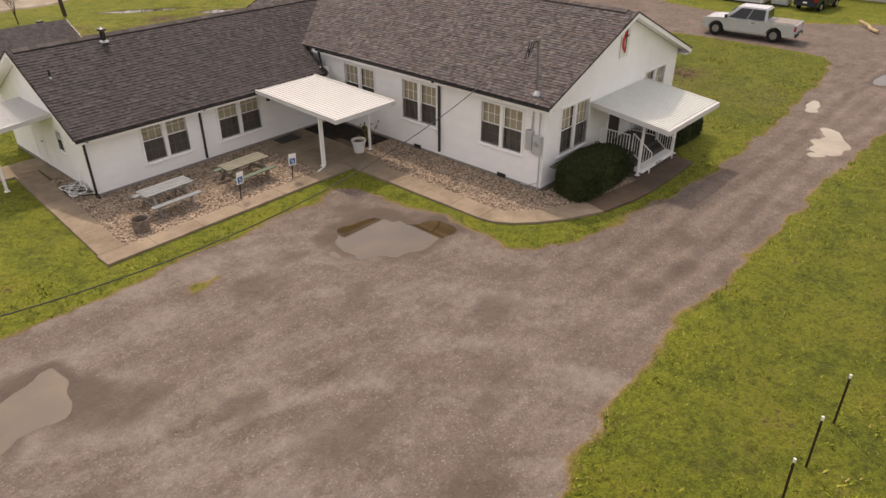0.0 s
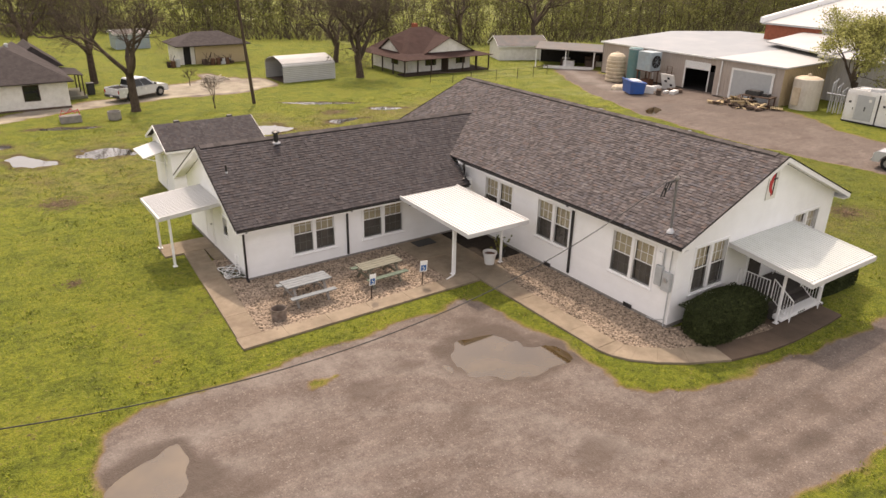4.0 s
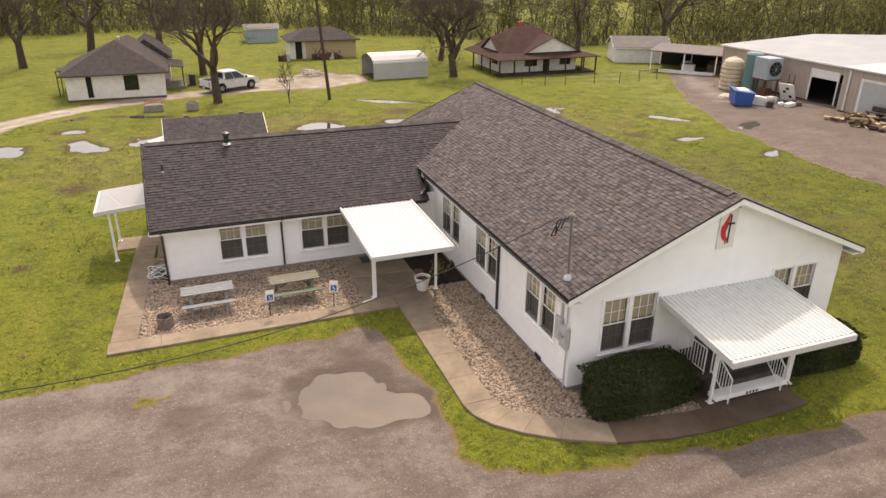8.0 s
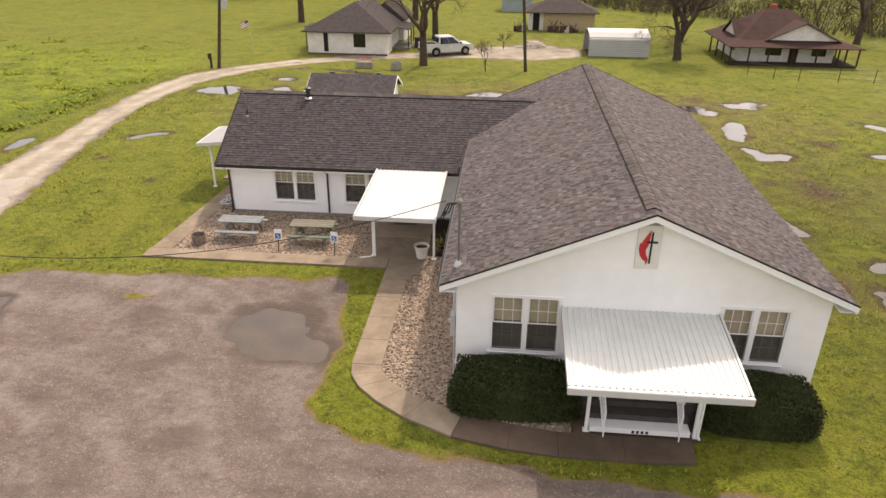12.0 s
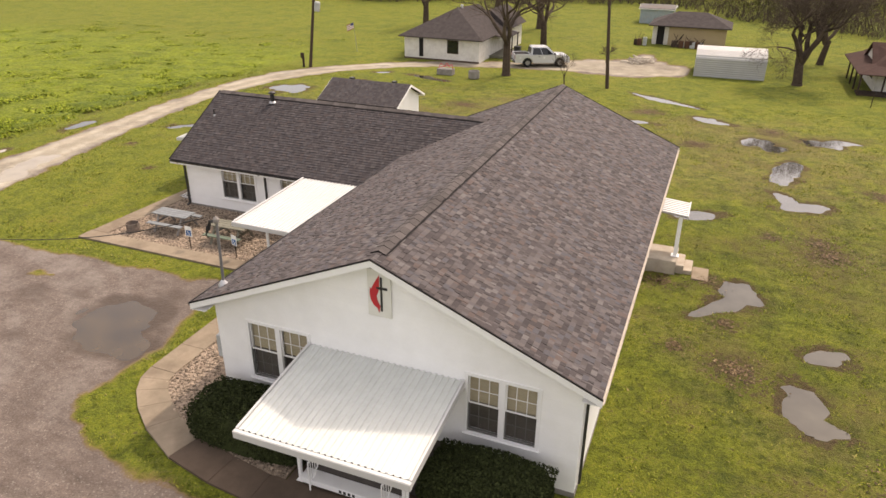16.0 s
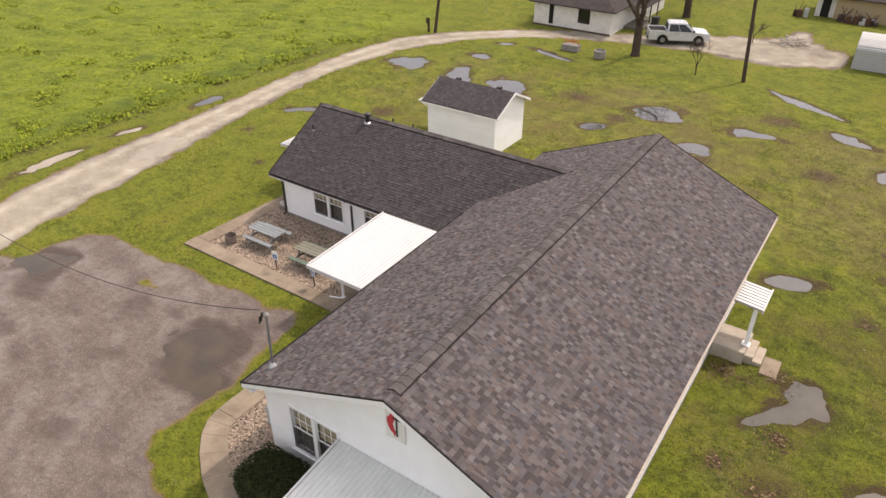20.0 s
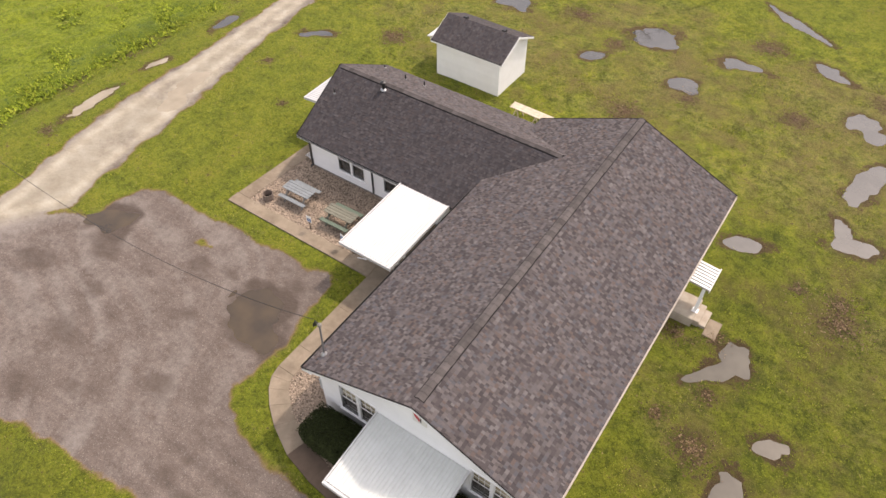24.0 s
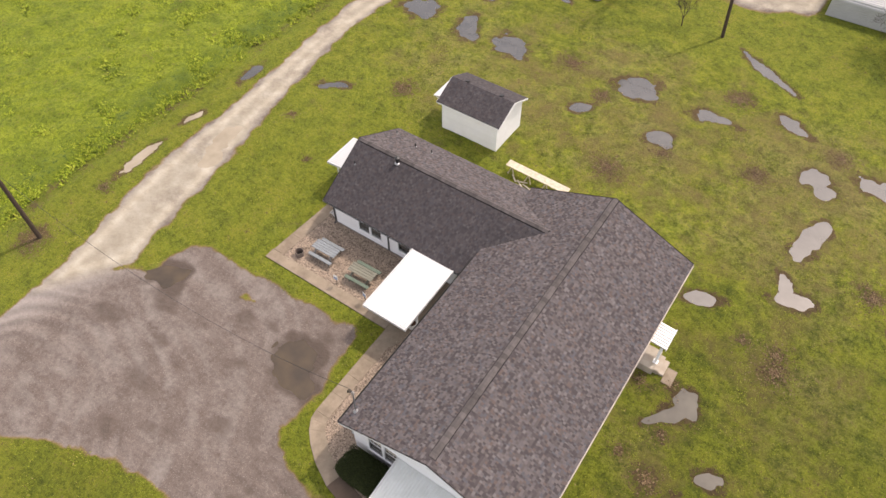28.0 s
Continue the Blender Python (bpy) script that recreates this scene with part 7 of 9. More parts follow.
for k in range(7):
    z = 4.5 - k * 0.13
    mat = "flag_red" if k % 2 == 0 else "trim"
    f = Form()
    n = 8
    pts = [(-i * 0.16, 0.09 * math.sin(i * 1.1) * i / n, -0.05 * i) for i in range(n + 1)]
    f.add([(x - 0.03, y, z + dz) for x, y, dz in pts] + [(x - 0.03, y, z - 0.128 + dz) for x, y, dz in pts], [(i, i + 1, n + 2 + i, n + 1 + i) for i in range(n)])
    part("stripe", f, M[mat], flagpole)
part("canton", Form().add([(-0.03, -0.012, 4.5), (-0.55, -0.02, 4.34), (-0.55, -0.02, 3.95), (-0.03, -0.012, 4.1), (-0.03, 0.012, 4.5), (-0.55, 0.05, 4.34), (-0.55, 0.05, 3.95), (-0.03, 0.012, 4.1)], [(0, 1, 2, 3), (7, 6, 5, 4), (0, 4, 5, 1), (1, 5, 6, 2), (2, 6, 7, 3), (3, 7, 4, 0)]), M["flag_blue"], flagpole, "blue flag corner")

# steel fence posts on the south verge
for x, y, lean in ((-5.05, -11.2, -10), (-6.75, -11.15, -9), (-8.1, -11.1, -12)):
    ob = thing("fence_post", "leaning dark steel T-post with a white tip in the grass", "fence post", pose(x, y, -0.05, 0, lean, 0), group="steel fence posts")
    part("stake", Form().beam((0, 0, -0.2), (0, 0, 1.5), 0.045, 0.02).beam((0, 0, -0.2), (0, 0, 1.5), 0.012, 0.05), M["dark_wood"], ob)
    part("tip", Form().beam((0, 0, 1.505), (0, 0, 1.62), 0.05, 0.025), M["trim"], ob, "white painted tip")

# wire fence in front of the red-roofed house
fence = thing("wire_fence", "low wire fence on thin dark posts in the grass", "fence")
line = [(23.4, 49.6), (25.2, 48.0), (27.1, 47.3), (30.3, 47.0), (33.2, 46.8), (35.7, 47.0), (38.2, 47.4)]
for (x, y) in line:
    part("post", Form().cone((x, y, gz(y) - 0.2), (x, y, gz(y) + 1.15), 0.035, 0.03, 8), M["dark_wood"], fence)
for (a, b) in zip(line, line[1:]):
    for h in (0.3, 0.7, 1.1):
        part("wire", Form().tube([(*a, gz(a[1]) + h), (*b, gz(b[1]) + h)], 0.008, 4), M["cable"], fence)
part("rusty_gate_rail", Form().beam((35.7, 47.0, gz(47) + 1.05), (38.2, 47.4, gz(47) + 1.05), 0.05, 0.05), M["rust"], fence)


# ---- old houses and outbuildings to the north ----
def hip_roof(ob, x0, x1, y0, y1, z, peak, over, mat, ridge=None):
    """A hipped roof; ridge: the two ends of its ridge line in plan."""
    a, b, c, d = (x0 - over, y0 - over), (x1 + over, y0 - over), (x1 + over, y1 + over), (x0 - over, y1 + over)
    r0, r1 = ridge
    for q in ([a, b, r1, r0], [b, c, r1], [c, d, r0, r1], [d, a, r0]) if abs(r0[1] - r1[1]) < abs(r0[0] - r1[0]) else ([a, b, r0], [b, c, r1, r0], [c, d, r1], [d, a, r0, r1]):
        pts = [(p[0], p[1], peak if p in (r0, r1) else z) for p in q]
        part("roof_slope", Form().slab(pts, 0.1), mat, ob)


def simple_window(ob, x, y, z0, w, h, face="y", frame_mat=None):
    f, g = Form(), Form()
    e = 0.08
    if face == "y":
        f.box(x - e, y - 0.04, z0 - e, x + w + e, y - 0.001, z0).box(x - e, y - 0.04, z0 + h, x + w + e, y - 0.001, z0 + h + e).box(x - e, y - 0.04, z0 + 0.001, x, y - 0.001, z0 + h - 0.001).box(x + w, y - 0.04, z0 + 0.001, x + w + e, y - 0.001, z0 + h - 0.001)
        g.box(x, y - 0.02, z0, x + w, y - 0.004, z0 + h)
    else:
        f.box(x - 0.04, y - e, z0 - e, x - 0.001, y + w + e, z0).box(x - 0.04, y - e, z0 + h, x - 0.001, y + w + e, z0 + h + e).box(x - 0.04, y - e, z0 + 0.001, x - 0.001, y, z0 + h - 0.001).box(x - 0.04, y + w, z0 + 0.001, x - 0.001, y + w + e, z0 + h - 0.001)
        g.box(x - 0.02, y, z0, x - 0.004, y + w, z0 + h)
    win = part("window", f, frame_mat or M["trim"], ob, "framed window")
    part("pane", g, M["car_glass"], win)


# weathered white house
hw = thing("old_house", "weathered white house with a dark hipped shingle roof", "house", pose(-14.65, 54.4, gz(55)))
part("wall", Form().box(-4.05, 0, -0.1, 4.05, 8.0, 2.3), M["old_white"], hw)
hip_roof(hw, -4.05, 4.05, 0, 8.0, 2.3, 4.75, 0.5, M["old_roof"], ((0.2, 3.9), (1.2, 8.0)))
part("rear_wing_wall", Form().box(0.5, 8.002, -0.1, 4.6, 13.5, 2.4), M["old_white"], hw)
part("rear_wing_roof", Form().add([(0.2, 7.5, 2.4), (5.0, 7.5, 2.4), (5.0, 14, 2.4), (0.2, 14, 2.4), (2.6, 7.5, 4.3), (2.6, 14, 4.3)], [(0, 1, 4), (1, 2, 5, 4), (2, 3, 5), (3, 0, 4, 5), (3, 2, 1, 0)]), M["old_roof"], hw)
part("porch_roof", Form().slab([(4.1, 3.5, 2.35), (5.9, 3.5, 2.1), (5.9, 8.0, 2.1), (4.1, 8.0, 2.35)], 0.08), M["old_roof"], hw)
for y in (3.6, 5.8, 7.9):
    part("porch_post", Form().box(5.7, y - 0.05, 0, 5.8, y + 0.05, 2.05), M["dark_wood"], hw)
part("porch_floor", Form().box(4.06, 3.4, -0.1, 5.95, 8.1, 0.25), M["wood_old"], hw)
part("side_canopy", Form().slab([(-5.2, 3.0, 2.2), (-4.06, 3.0, 2.4), (-4.06, 5.5, 2.4), (-5.2, 5.5, 2.2)], 0.07), M["old_roof"], hw)
for y in (3.1, 5.4):
    part("canopy_post", Form().box(-5.1, y - 0.04, 0, -5.02, y + 0.04, 2.1), M["dark_wood"], hw)
simple_window(hw, 0.75, 0, 0.85, 1.05, 1.15, frame_mat=M["dark_wood"])
part("door", Form().box(-2.4, -0.03, 0.3, -1.95, -0.002, 2.1), M["dark_in"], hw, "narrow dark doorway")
part("foundation", Form().box(-4.1, -0.05, -0.3, 4.1, -0.003, 0.15), M["junk"], hw, "dark skirting at the footing")
for x, y in ((0.5, 4.6),):
    part("roof_vent", Form().lathe([(0.12, 4.2), (0.12, 4.85), (0.18, 4.9), (0.1, 5.0)], 12, (x, y, 0)), M["greybox"], hw)
solid("wheelie_bin", Form().box(-0.3, -0.3, 0, 0.3, 0.35, 1.0).box(-0.33, -0.33, 1.0, 0.33, 0.4, 1.08), M["plastic"], "dark plastic wheeled refuse bin", "bin", bevel=0.02, m=pose(-8.1, 59.6, gz(60)))
# yard planters
pl = thing("trough_planter", "grey concrete trough planter with a rusty red frame", "planter", pose(-11.6, 48.0, gz(48)))
part("trough", Form().box(-0.75, -0.4, 0, 0.75, 0.4, 0.55), M["found"], pl, bevel=0.03)
part("rusty_frame", Form().tube([(-0.7, 0, 0.55), (-0.5, 0, 1.0), (-0.2, 0.1, 0.7), (0.1, 0, 1.05), (0.4, -0.1, 0.7), (0.6, 0, 0.98), (0.7, 0, 0.55)], 0.035).tube([(-0.6, 0.15, 0.6), (0.6, 0.1, 0.9)], 0.03), M["red"], pl, "red rusty metal frame")
solid("round_planter", Form().lathe([(0.42, 0), (0.5, 0.1), (0.5, 0.7), (0.44, 0.7), (0.4, 0.55)], 20), M["found"], "round grey concrete planter in the grass", "planter", m=pose(-8.55, 47.2, gz(47.2)))

# house with a rust-red roof and a verandah
hr = thing("verandah_house", "white house with a rust-red roof and verandah", "house", pose(24.4, 55.6, gz(56)) @ Matrix.Diagonal((0.91, 0.95, 0.88, 1)))
part("wall", Form().box(0.0, 0.0, -0.1, 9.6, 8.5, 2.4), M["old_white"], hr)
part("verandah_floor", Form().box(-1.6, -1.7, -0.1, 11.4, -0.002, 0.18), M["dark_wood"], hr)
part("verandah_floor", Form().box(9.602, 0.0, -0.1, 11.4, 6.0, 0.18), M["dark_wood"], hr)
part("verandah_roof", Form().slab([(-1.9, -2.0, 2.05), (11.8, -2.0, 2.05), (9.8, 0.05, 2.55), (-0.2, 0.05, 2.55)], 0.08), M["tin_rust"], hr)
part("verandah_roof", Form().slab([(11.8, -2.0, 2.05), (11.8, 6.5, 2.05), (9.8, 6.5, 2.55), (9.8, 0.05, 2.55)], 0.08), M["tin_rust"], hr)
part("verandah_roof", Form().slab([(-1.9, 8.5, 2.05), (-1.9, -2.0, 2.05), (-0.2, 0.05, 2.55), (-0.2, 8.5, 2.55)], 0.08), M["tin_rust"], hr)
for x in (-1.6, 0.3, 2.3, 4.8, 7.2, 9.4, 11.4):
    part("verandah_post", Form().box(x - 0.07, -1.72, 0.18, x + 0.07, -1.58, 2.03), M["dark_wood"], hr)
for y in (1.0, 3.5, 6.0):
    part("verandah_post", Form().box(11.33, y - 0.07, 0.18, 11.47, y + 0.07, 2.03), M["dark_wood"], hr)
    part("verandah_post", Form().box(-1.67, y - 0.07, -0.1, -1.53, y + 0.07, 2.03), M["dark_wood"], hr)
gx = 6.0
part("main_roof", Form().add([(-0.3, -0.1, 2.5), (9.9, -0.1, 2.5), (9.9, 8.8, 2.5), (-0.3, 8.8, 2.5), (3.2, 4.2, 5.3), (5.6, 4.2, 5.3)], [(0, 1, 5, 4), (1, 2, 5), (2, 3, 4, 5), (3, 0, 4), (3, 2, 1, 0)]), M["tin_rust"], hr)
part("front_gable", Form().add([(gx - 3.6, -0.3, 2.56), (gx + 3.6, -0.3, 2.56), (gx, -0.3, 4.3), (gx - 3.6, -0.2, 2.56), (gx + 3.6, -0.2, 2.56), (gx, -0.2, 4.3)], [(0, 1, 2), (5, 4, 3), (0, 3, 4, 1), (1, 4, 5, 2), (2, 5, 3, 0)]), M["old_white"], hr, "white triangular gable")
for s in (-1, 1):
    q = [(gx + s * 3.9, -0.6, 2.5), (gx, -0.6, 4.42), (gx, 3.6, 4.42), (gx + s * 3.9, 0.6, 2.5)]
    part("gable_roof", Form().slab(q if s < 0 else q[::-1], 0.08), M["tin_rust"], hr)
part("side_gable", Form().add([(-0.25, 1.6, 2.56), (-0.25, 6.0, 2.56), (-0.25, 3.8, 4.0), (-0.15, 1.6, 2.56), (-0.15, 6.0, 2.56), (-0.15, 3.8, 4.0)], [(2, 1, 0), (3, 4, 5), (0, 1, 4, 3), (1, 2, 5, 4), (2, 0, 3, 5)]), M["old_white"], hr, "white triangular gable")
for q in ([(-0.5, 1.2, 2.45), (2.4, 1.2, 2.9), (2.4, 3.8, 4.15), (-0.5, 3.8, 4.15)], [(-0.5, 3.8, 4.15), (2.4, 3.8, 4.15), (2.4, 6.4, 2.9), (-0.5, 6.4, 2.45)]):
    part("gable_roof", Form().slab(q, 0.08), M["tin_rust"], hr)
part("chimney", Form().box(3.9, 4.6, 4.4, 4.5, 5.2, 5.7), M["brick"], hr, bevel=0.02)
for x, w in ((2.6, 1.5), (7.4, 1.3)):
    simple_window(hr, x, 0, 0.95, w, 1.1, frame_mat=M["dark_wood"])
simple_window(hr, 0, 2.4, 0.95, 1.4, 1.1, "x", M["dark_wood"])
part("door", Form().box(5.0, -0.03, 0.18, 5.9, -0.002, 2.15), M["dark_wood"], hr)

# tan shed with leaning equipment, far blue-grey shed
ts = thing("tan_outbuilding", "tan outbuilding with a low dark hipped roof", "outbuilding", pose(4.0, 73.4, gz(73)))
part("wall", Form().box(1.8, 0, -0.1, 8.0, 5, 2.2), M["tan"], ts)
part("wall", Form().box(0, 0.3, -0.1, 1.799, 5, 2.2), M["old_white"], ts)
hip_roof(ts, 0, 8.0, 0, 5, 2.2, 3.5, 0.5, M["old_roof"], ((2.4, 2.5), (5.6, 2.5)))
part("door", Form().box(0.5, 0.27, 0, 1.3, 0.298, 2.0), M["dark_in"], ts)


def clutter(x, y, seed):
    """A small jumble of crates, drums and rods leaning together."""
    r = random.Random(seed)
    ob = thing("scrap_mound", "dark jumble of garden equipment and scrap", "scrap", pose(x, y, gz(y)), group="garden clutter")
    for _ in range(4):
        a, w, h = r.uniform(-0.6, 0.6), r.uniform(0.15, 0.35), r.uniform(0.3, 0.9)
        b = r.uniform(-0.3, 0.3)
        part("crate", Form().box(a - w, b - w * 0.7, 0, a + w, b + w * 0.7, h), M["junk"] if r.random() < 0.75 else M["greybox"], ob, bevel=0.03)
    a = r.uniform(-0.4, 0.4)
    part("drum", Form().cone((a, -0.45, 0), (a, -0.45, 0.75), 0.26, 0.26, 14), M["rust"], ob, bevel=0.02)
    for _ in range(5):
        a, b = r.uniform(-0.7, 0.7), r.uniform(-0.8, 0.8)
        part("rod", Form().beam((a, -0.5, 0), (b, 0.1, r.uniform(0.8, 1.5)), 0.04, 0.04), M["dark_wood"], ob)


for x in (-1.2, 3.0, 4.4, 5.4):
    clutter(4.0 + x, 72.6, int(x * 10) + 40)
bs = gable_house("far_shed", "blue-grey tin shed at the edge of the wood", "shed", pose(2.6, 92.5, gz(92)), (2.2, 1.8), 2.0, 0.35, 0.2, M["cooler"], M["tin_old"], roof_pieces=False)

debris = thing("brush_pile", "heap of pale broken branches on the gravel pad", "brush pile", pose(4.1, 61.6, gz(61)))
r_b = random.Random(12)
for k in range(34):
    a, b = r_b.uniform(0, 6.28), r_b.uniform(0.1, 1.0)
    x, y, t = 1.2 * b * math.cos(a), 1.5 * b * math.sin(a), r_b.uniform(0, 6.28)
    ln = r_b.uniform(0.4, 1.1)
    z = 0.05 + 0.45 * (1 - b) * r_b.random()
    part("branch", Form().tube([(x - ln * math.cos(t), y - ln * math.sin(t), z), (x, y, z + 0.08), (x + ln * math.cos(t + 0.3), y + ln * math.sin(t + 0.3), z + r_b.uniform(-0.03, 0.3))], r_b.uniform(0.02, 0.06), 5), M["pale_stick"], debris)

# metal carport
cp = thing("carport", "white corrugated metal carport open at one end", "carport", pose(12.65, 59.0, gz(59), 0, 0, 2) @ Matrix.Diagonal((1, 1, 0.9, 1)))
prof = [(-2.2, 0.0), (-2.2, 1.85), (-1.95, 2.2), (-1.0, 2.55), (0, 2.75), (1.0, 2.55), (1.95, 2.2), (2.2, 1.85), (2.2, 0.0)]
f, strip = Form(), []
for i in range(len(prof) - 1):
    (ya, za), (yb, zb) = prof[i], prof[i + 1]
    n = max(1, int(math.hypot(yb - ya, zb - za) / 0.2))
    for k in range(2 * n):
        y, z = ya + (yb - ya) * k / (2 * n), za + (zb - za) * k / (2 * n)
        s = 1 + (0.035 / max(0.1, math.hypot(y, z)) if k % 2 else 0)
        strip.append((y * s, z * s))
strip.append(prof[-1])
m = len(strip)
f.add([(-3, y, z) for y, z in strip] + [(3.1, y, z) for y, z in strip], [(i, i + 1, m + i + 1, m + i) for i in range(m - 1)])
part("shell", f, M["tin_white"], cp)
for x in (-2.9, 0, 3.0):
    part("frame", Form().tube([(x, y * 0.97, z * 0.98) for y, z in prof], 0.035, 6), M["steel"], cp)
part("back_wall", Form().add([(x, y * 0.985, z * 0.985) for x in (3.02, 3.06) for y, z in prof], [tuple(range(9)), tuple(range(17, 8, -1))] + [(i, 9 + i, 9 + (i + 1) % 9, (i + 1) % 9) for i in range(9)]), M["tin_beige"], cp)
part("earth_floor", Form().box(-2.9, -2.1, -0.05, 3.0, 2.1, 0.02), M["junk"], cp)
part("crate", Form().box(0.5, -1.4, 0.021, 2.6, 1.2, 1.2), M["junk"], cp, "dark stored crate", bevel=0.05)
part("crate", Form().box(-0.8, 0.2, 0.021, 0.4, 1.5, 0.9), M["junk"], cp, "dark stored crate", bevel=0.05)

# grey old shed and open pole barn
gable_house("old_shed", "weathered pale shed with a grey tin gable roof", "shed", pose(44.6, 60.2, gz(60), 0, 0, -22), (3.2, 2.2), 1.9, 0.95, 0.3, M["old_white"], M["tin_old"], roof_pieces=False)
pb = thing("pole_barn", "open lean-to carport with a flat tin roof and stored junk", "carport", pose(46.9, 50.6, gz(51), 0, 0, -48))
part("roof_sheet", Form().slab([(-5.6, -3.0, 2.3), (5.2, -3.0, 2.15), (5.2, 3.0, 2.35), (-5.6, 3.0, 2.5)], 0.1), M["tin_old"], pb)
for x in (-5.4, -1.8, 1.6, 5.0):
    for y in (-2.8, 2.8):
        part("post", Form().box(x - 0.06, y - 0.06, -0.1, x + 0.06, y + 0.06, 2.12), M["trim"], pb)
part("back_wall", Form().box(-5.4, 2.87, -0.1, 5.1, 2.95, 2.2), M["dark_in"], pb)
rng = random.Random(3)
for k in range(8):
    x, y, s = rng.uniform(-3.6, 3.6), rng.uniform(-1.5, 2.2), rng.uniform(0.35, 0.75)
    part("crate", Form().box(x - s, y - s * 0.6, 0, x + s, y + s * 0.6, rng.uniform(0.5, 1.2)), M["junk"] if k % 3 else M["white_metal"], pb, bevel=0.04)
part("low_wall", Form().box(-4.4, -3.1, 0, 1.5, -3.0, 0.35), M["white_metal"], pb)


# ---- workshops and yard to the east ----
def ribbed_wall(f, a, b, z0, z1, n, step=0.3, depth=0.035):
    """Ribbed sheet from a to b; tops may differ."""
    a, b, n = Vector(a), Vector(b), Vector(n)
    k = max(1, int((b - a).length / step))
    stops = [((i + t) / k, d) for i in range(k) for t, d in ((0, 0), (0.72, 0), (0.79, depth), (0.93, depth))] + [(1.0, 0)]
    pts = [a.lerp(b, t) + n * d for t, d in stops]
    m = len(pts)
    return f.add([(v.x, v.y, z0) for v in pts] + [(v.x, v.y, z1[0] + (z1[1] - z1[0]) * t) for v, (t, d) in zip(pts, stops)], [(j, j + 1, m + j + 1, m + j) for j in range(m - 1)])


ws = thing("workshop", "beige metal workshop with a low grey roof and open roll door", "workshop", pose(43.2, 28.0, gz(30)) @ Matrix.Diagonal((1, 0.9, 0.86, 1)))
H = 3.95
part("front_wall", ribbed_wall(Form(), (0, 17.5, 0), (0, 4.9, 0), 0, (H, H), (-1, 0, 0)), M["tin_beige"], ws)
part("front_wall", ribbed_wall(Form(), (0, 0.6, 0), (0, 0.0, 0), 0, (H, H), (-1, 0, 0)), M["tin_beige"], ws)
part("lintel_wall", ribbed_wall(Form(), (0, 4.9, 0), (0, 0.6, 0), 3.05, (H, H), (-1, 0, 0)), M["tin_beige"], ws)
part("north_wall", Form().box(0, 17.4, -0.1, 26, 17.5, 3.9), M["tin_beige"], ws)
part("south_wall", Form().box(0.02, 0, -0.1, 26, 0.1, 3.9), M["tin_beige"], ws)
part("back_wall", Form().box(25.9, 0.1, -0.1, 26, 17.4, 3.9), M["tin_beige"], ws)
part("floor", Form().box(0.05, 0.1, -0.1, 25.9, 17.4, 0.03), M["dark_in"], ws)
part("roof", Form().slab([(-0.25, -0.2, H), (12, -0.2, H + 0.7), (12, 17.7, H + 0.7), (-0.25, 17.7, H)], 0.12), M["tin_grey"], ws)
part("roof", Form().slab([(12, -0.2, H + 0.7), (26.2, -0.2, H), (26.2, 17.7, H), (12, 17.7, H + 0.7)], 0.12), M["tin_grey"], ws)
part("eave_trim", Form().box(-0.3, -0.2, H - 0.16, -0.22, 17.7, H + 0.01), M["white_metal"], ws)
door = part("roll_door", Form().box(-0.02, 1.75, 2.35, 0.04, 4.8, 3.05), M["white_metal"], ws, "half-raised white roll door")
for k in range(5):
    part("door_slat", Form().box(-0.045, 1.78, 2.37 + k * 0.135, -0.021, 4.77, 2.48 + k * 0.135), M["white_metal"], door)
part("door_frame", Form().box(-0.08, 1.6, 0, 0.02, 1.74, 3.2).box(-0.08, 4.8, 0, 0.02, 4.94, 3.2).box(-0.08, 1.741, 3.06, 0.02, 4.799, 3.2), M["white_metal"], ws)
part("side_door", Form().box(-0.1, 0.65, 0, -0.02, 1.55, 2.3), M["dark_in"], ws, "dark open side door")
part("downpipe", Form().tube([(-0.12, 9.2, H - 0.1), (-0.12, 9.2, 0.1)], 0.06, 6), M["white_metal"], ws)

an = thing("workshop_annex", "beige metal annex with a grey roll door", "workshop", pose(41.7, 21.0, gz(24)) @ Matrix.Diagonal((1, 1, 0.88, 1)))
part("front_wall", ribbed_wall(Form(), (0, 6.9, 0), (0, 0, 0), 0, (3.9, 3.9), (-1, 0, 0)), M["tin_beige"], an)
part("south_wall", ribbed_wall(Form(), (0, 0, 0), (12, 0, 0), 0, (3.9, 4.1), (0, -1, 0)), M["tan"], an)
part("north_wall", Form().box(0.05, 6.8, -0.1, 1.45, 6.9, 3.88), M["tin_beige"], an)
part("roof", Form().slab([(-0.25, -0.25, 3.98), (12.2, -0.25, 4.2), (12.2, 7.0, 4.2), (-0.25, 7.0, 3.98)], 0.14), M["tin_white"], an)
rd = part("roll_door", Form().box(-0.07, 1.0, 0, -0.036, 4.9, 3.0), M["door_grey"], an, "closed grey roll door")
for k in range(15):
    part("door_slat", Form().box(-0.088, 1.02, 0.02 + k * 0.2, -0.071, 4.88, 0.19 + k * 0.2), M["door_grey"], rd)
part("door_frame", Form().box(-0.11, 0.8, 0, -0.036, 0.999, 3.2).box(-0.11, 4.901, 0, -0.036, 5.1, 3.2).box(-0.11, 1.0, 3.01, -0.036, 4.9, 3.2), M["white_metal"], an)
part("downpipe", Form().tube([(-0.12, 6.2, 3.7), (-0.12, 6.2, 0.1)], 0.07, 6), M["white_metal"], an)

wh = thing("warehouse", "long grey metal warehouse with white roofs and a brick end", "warehouse", pose(49.0, -16.0, -0.1))
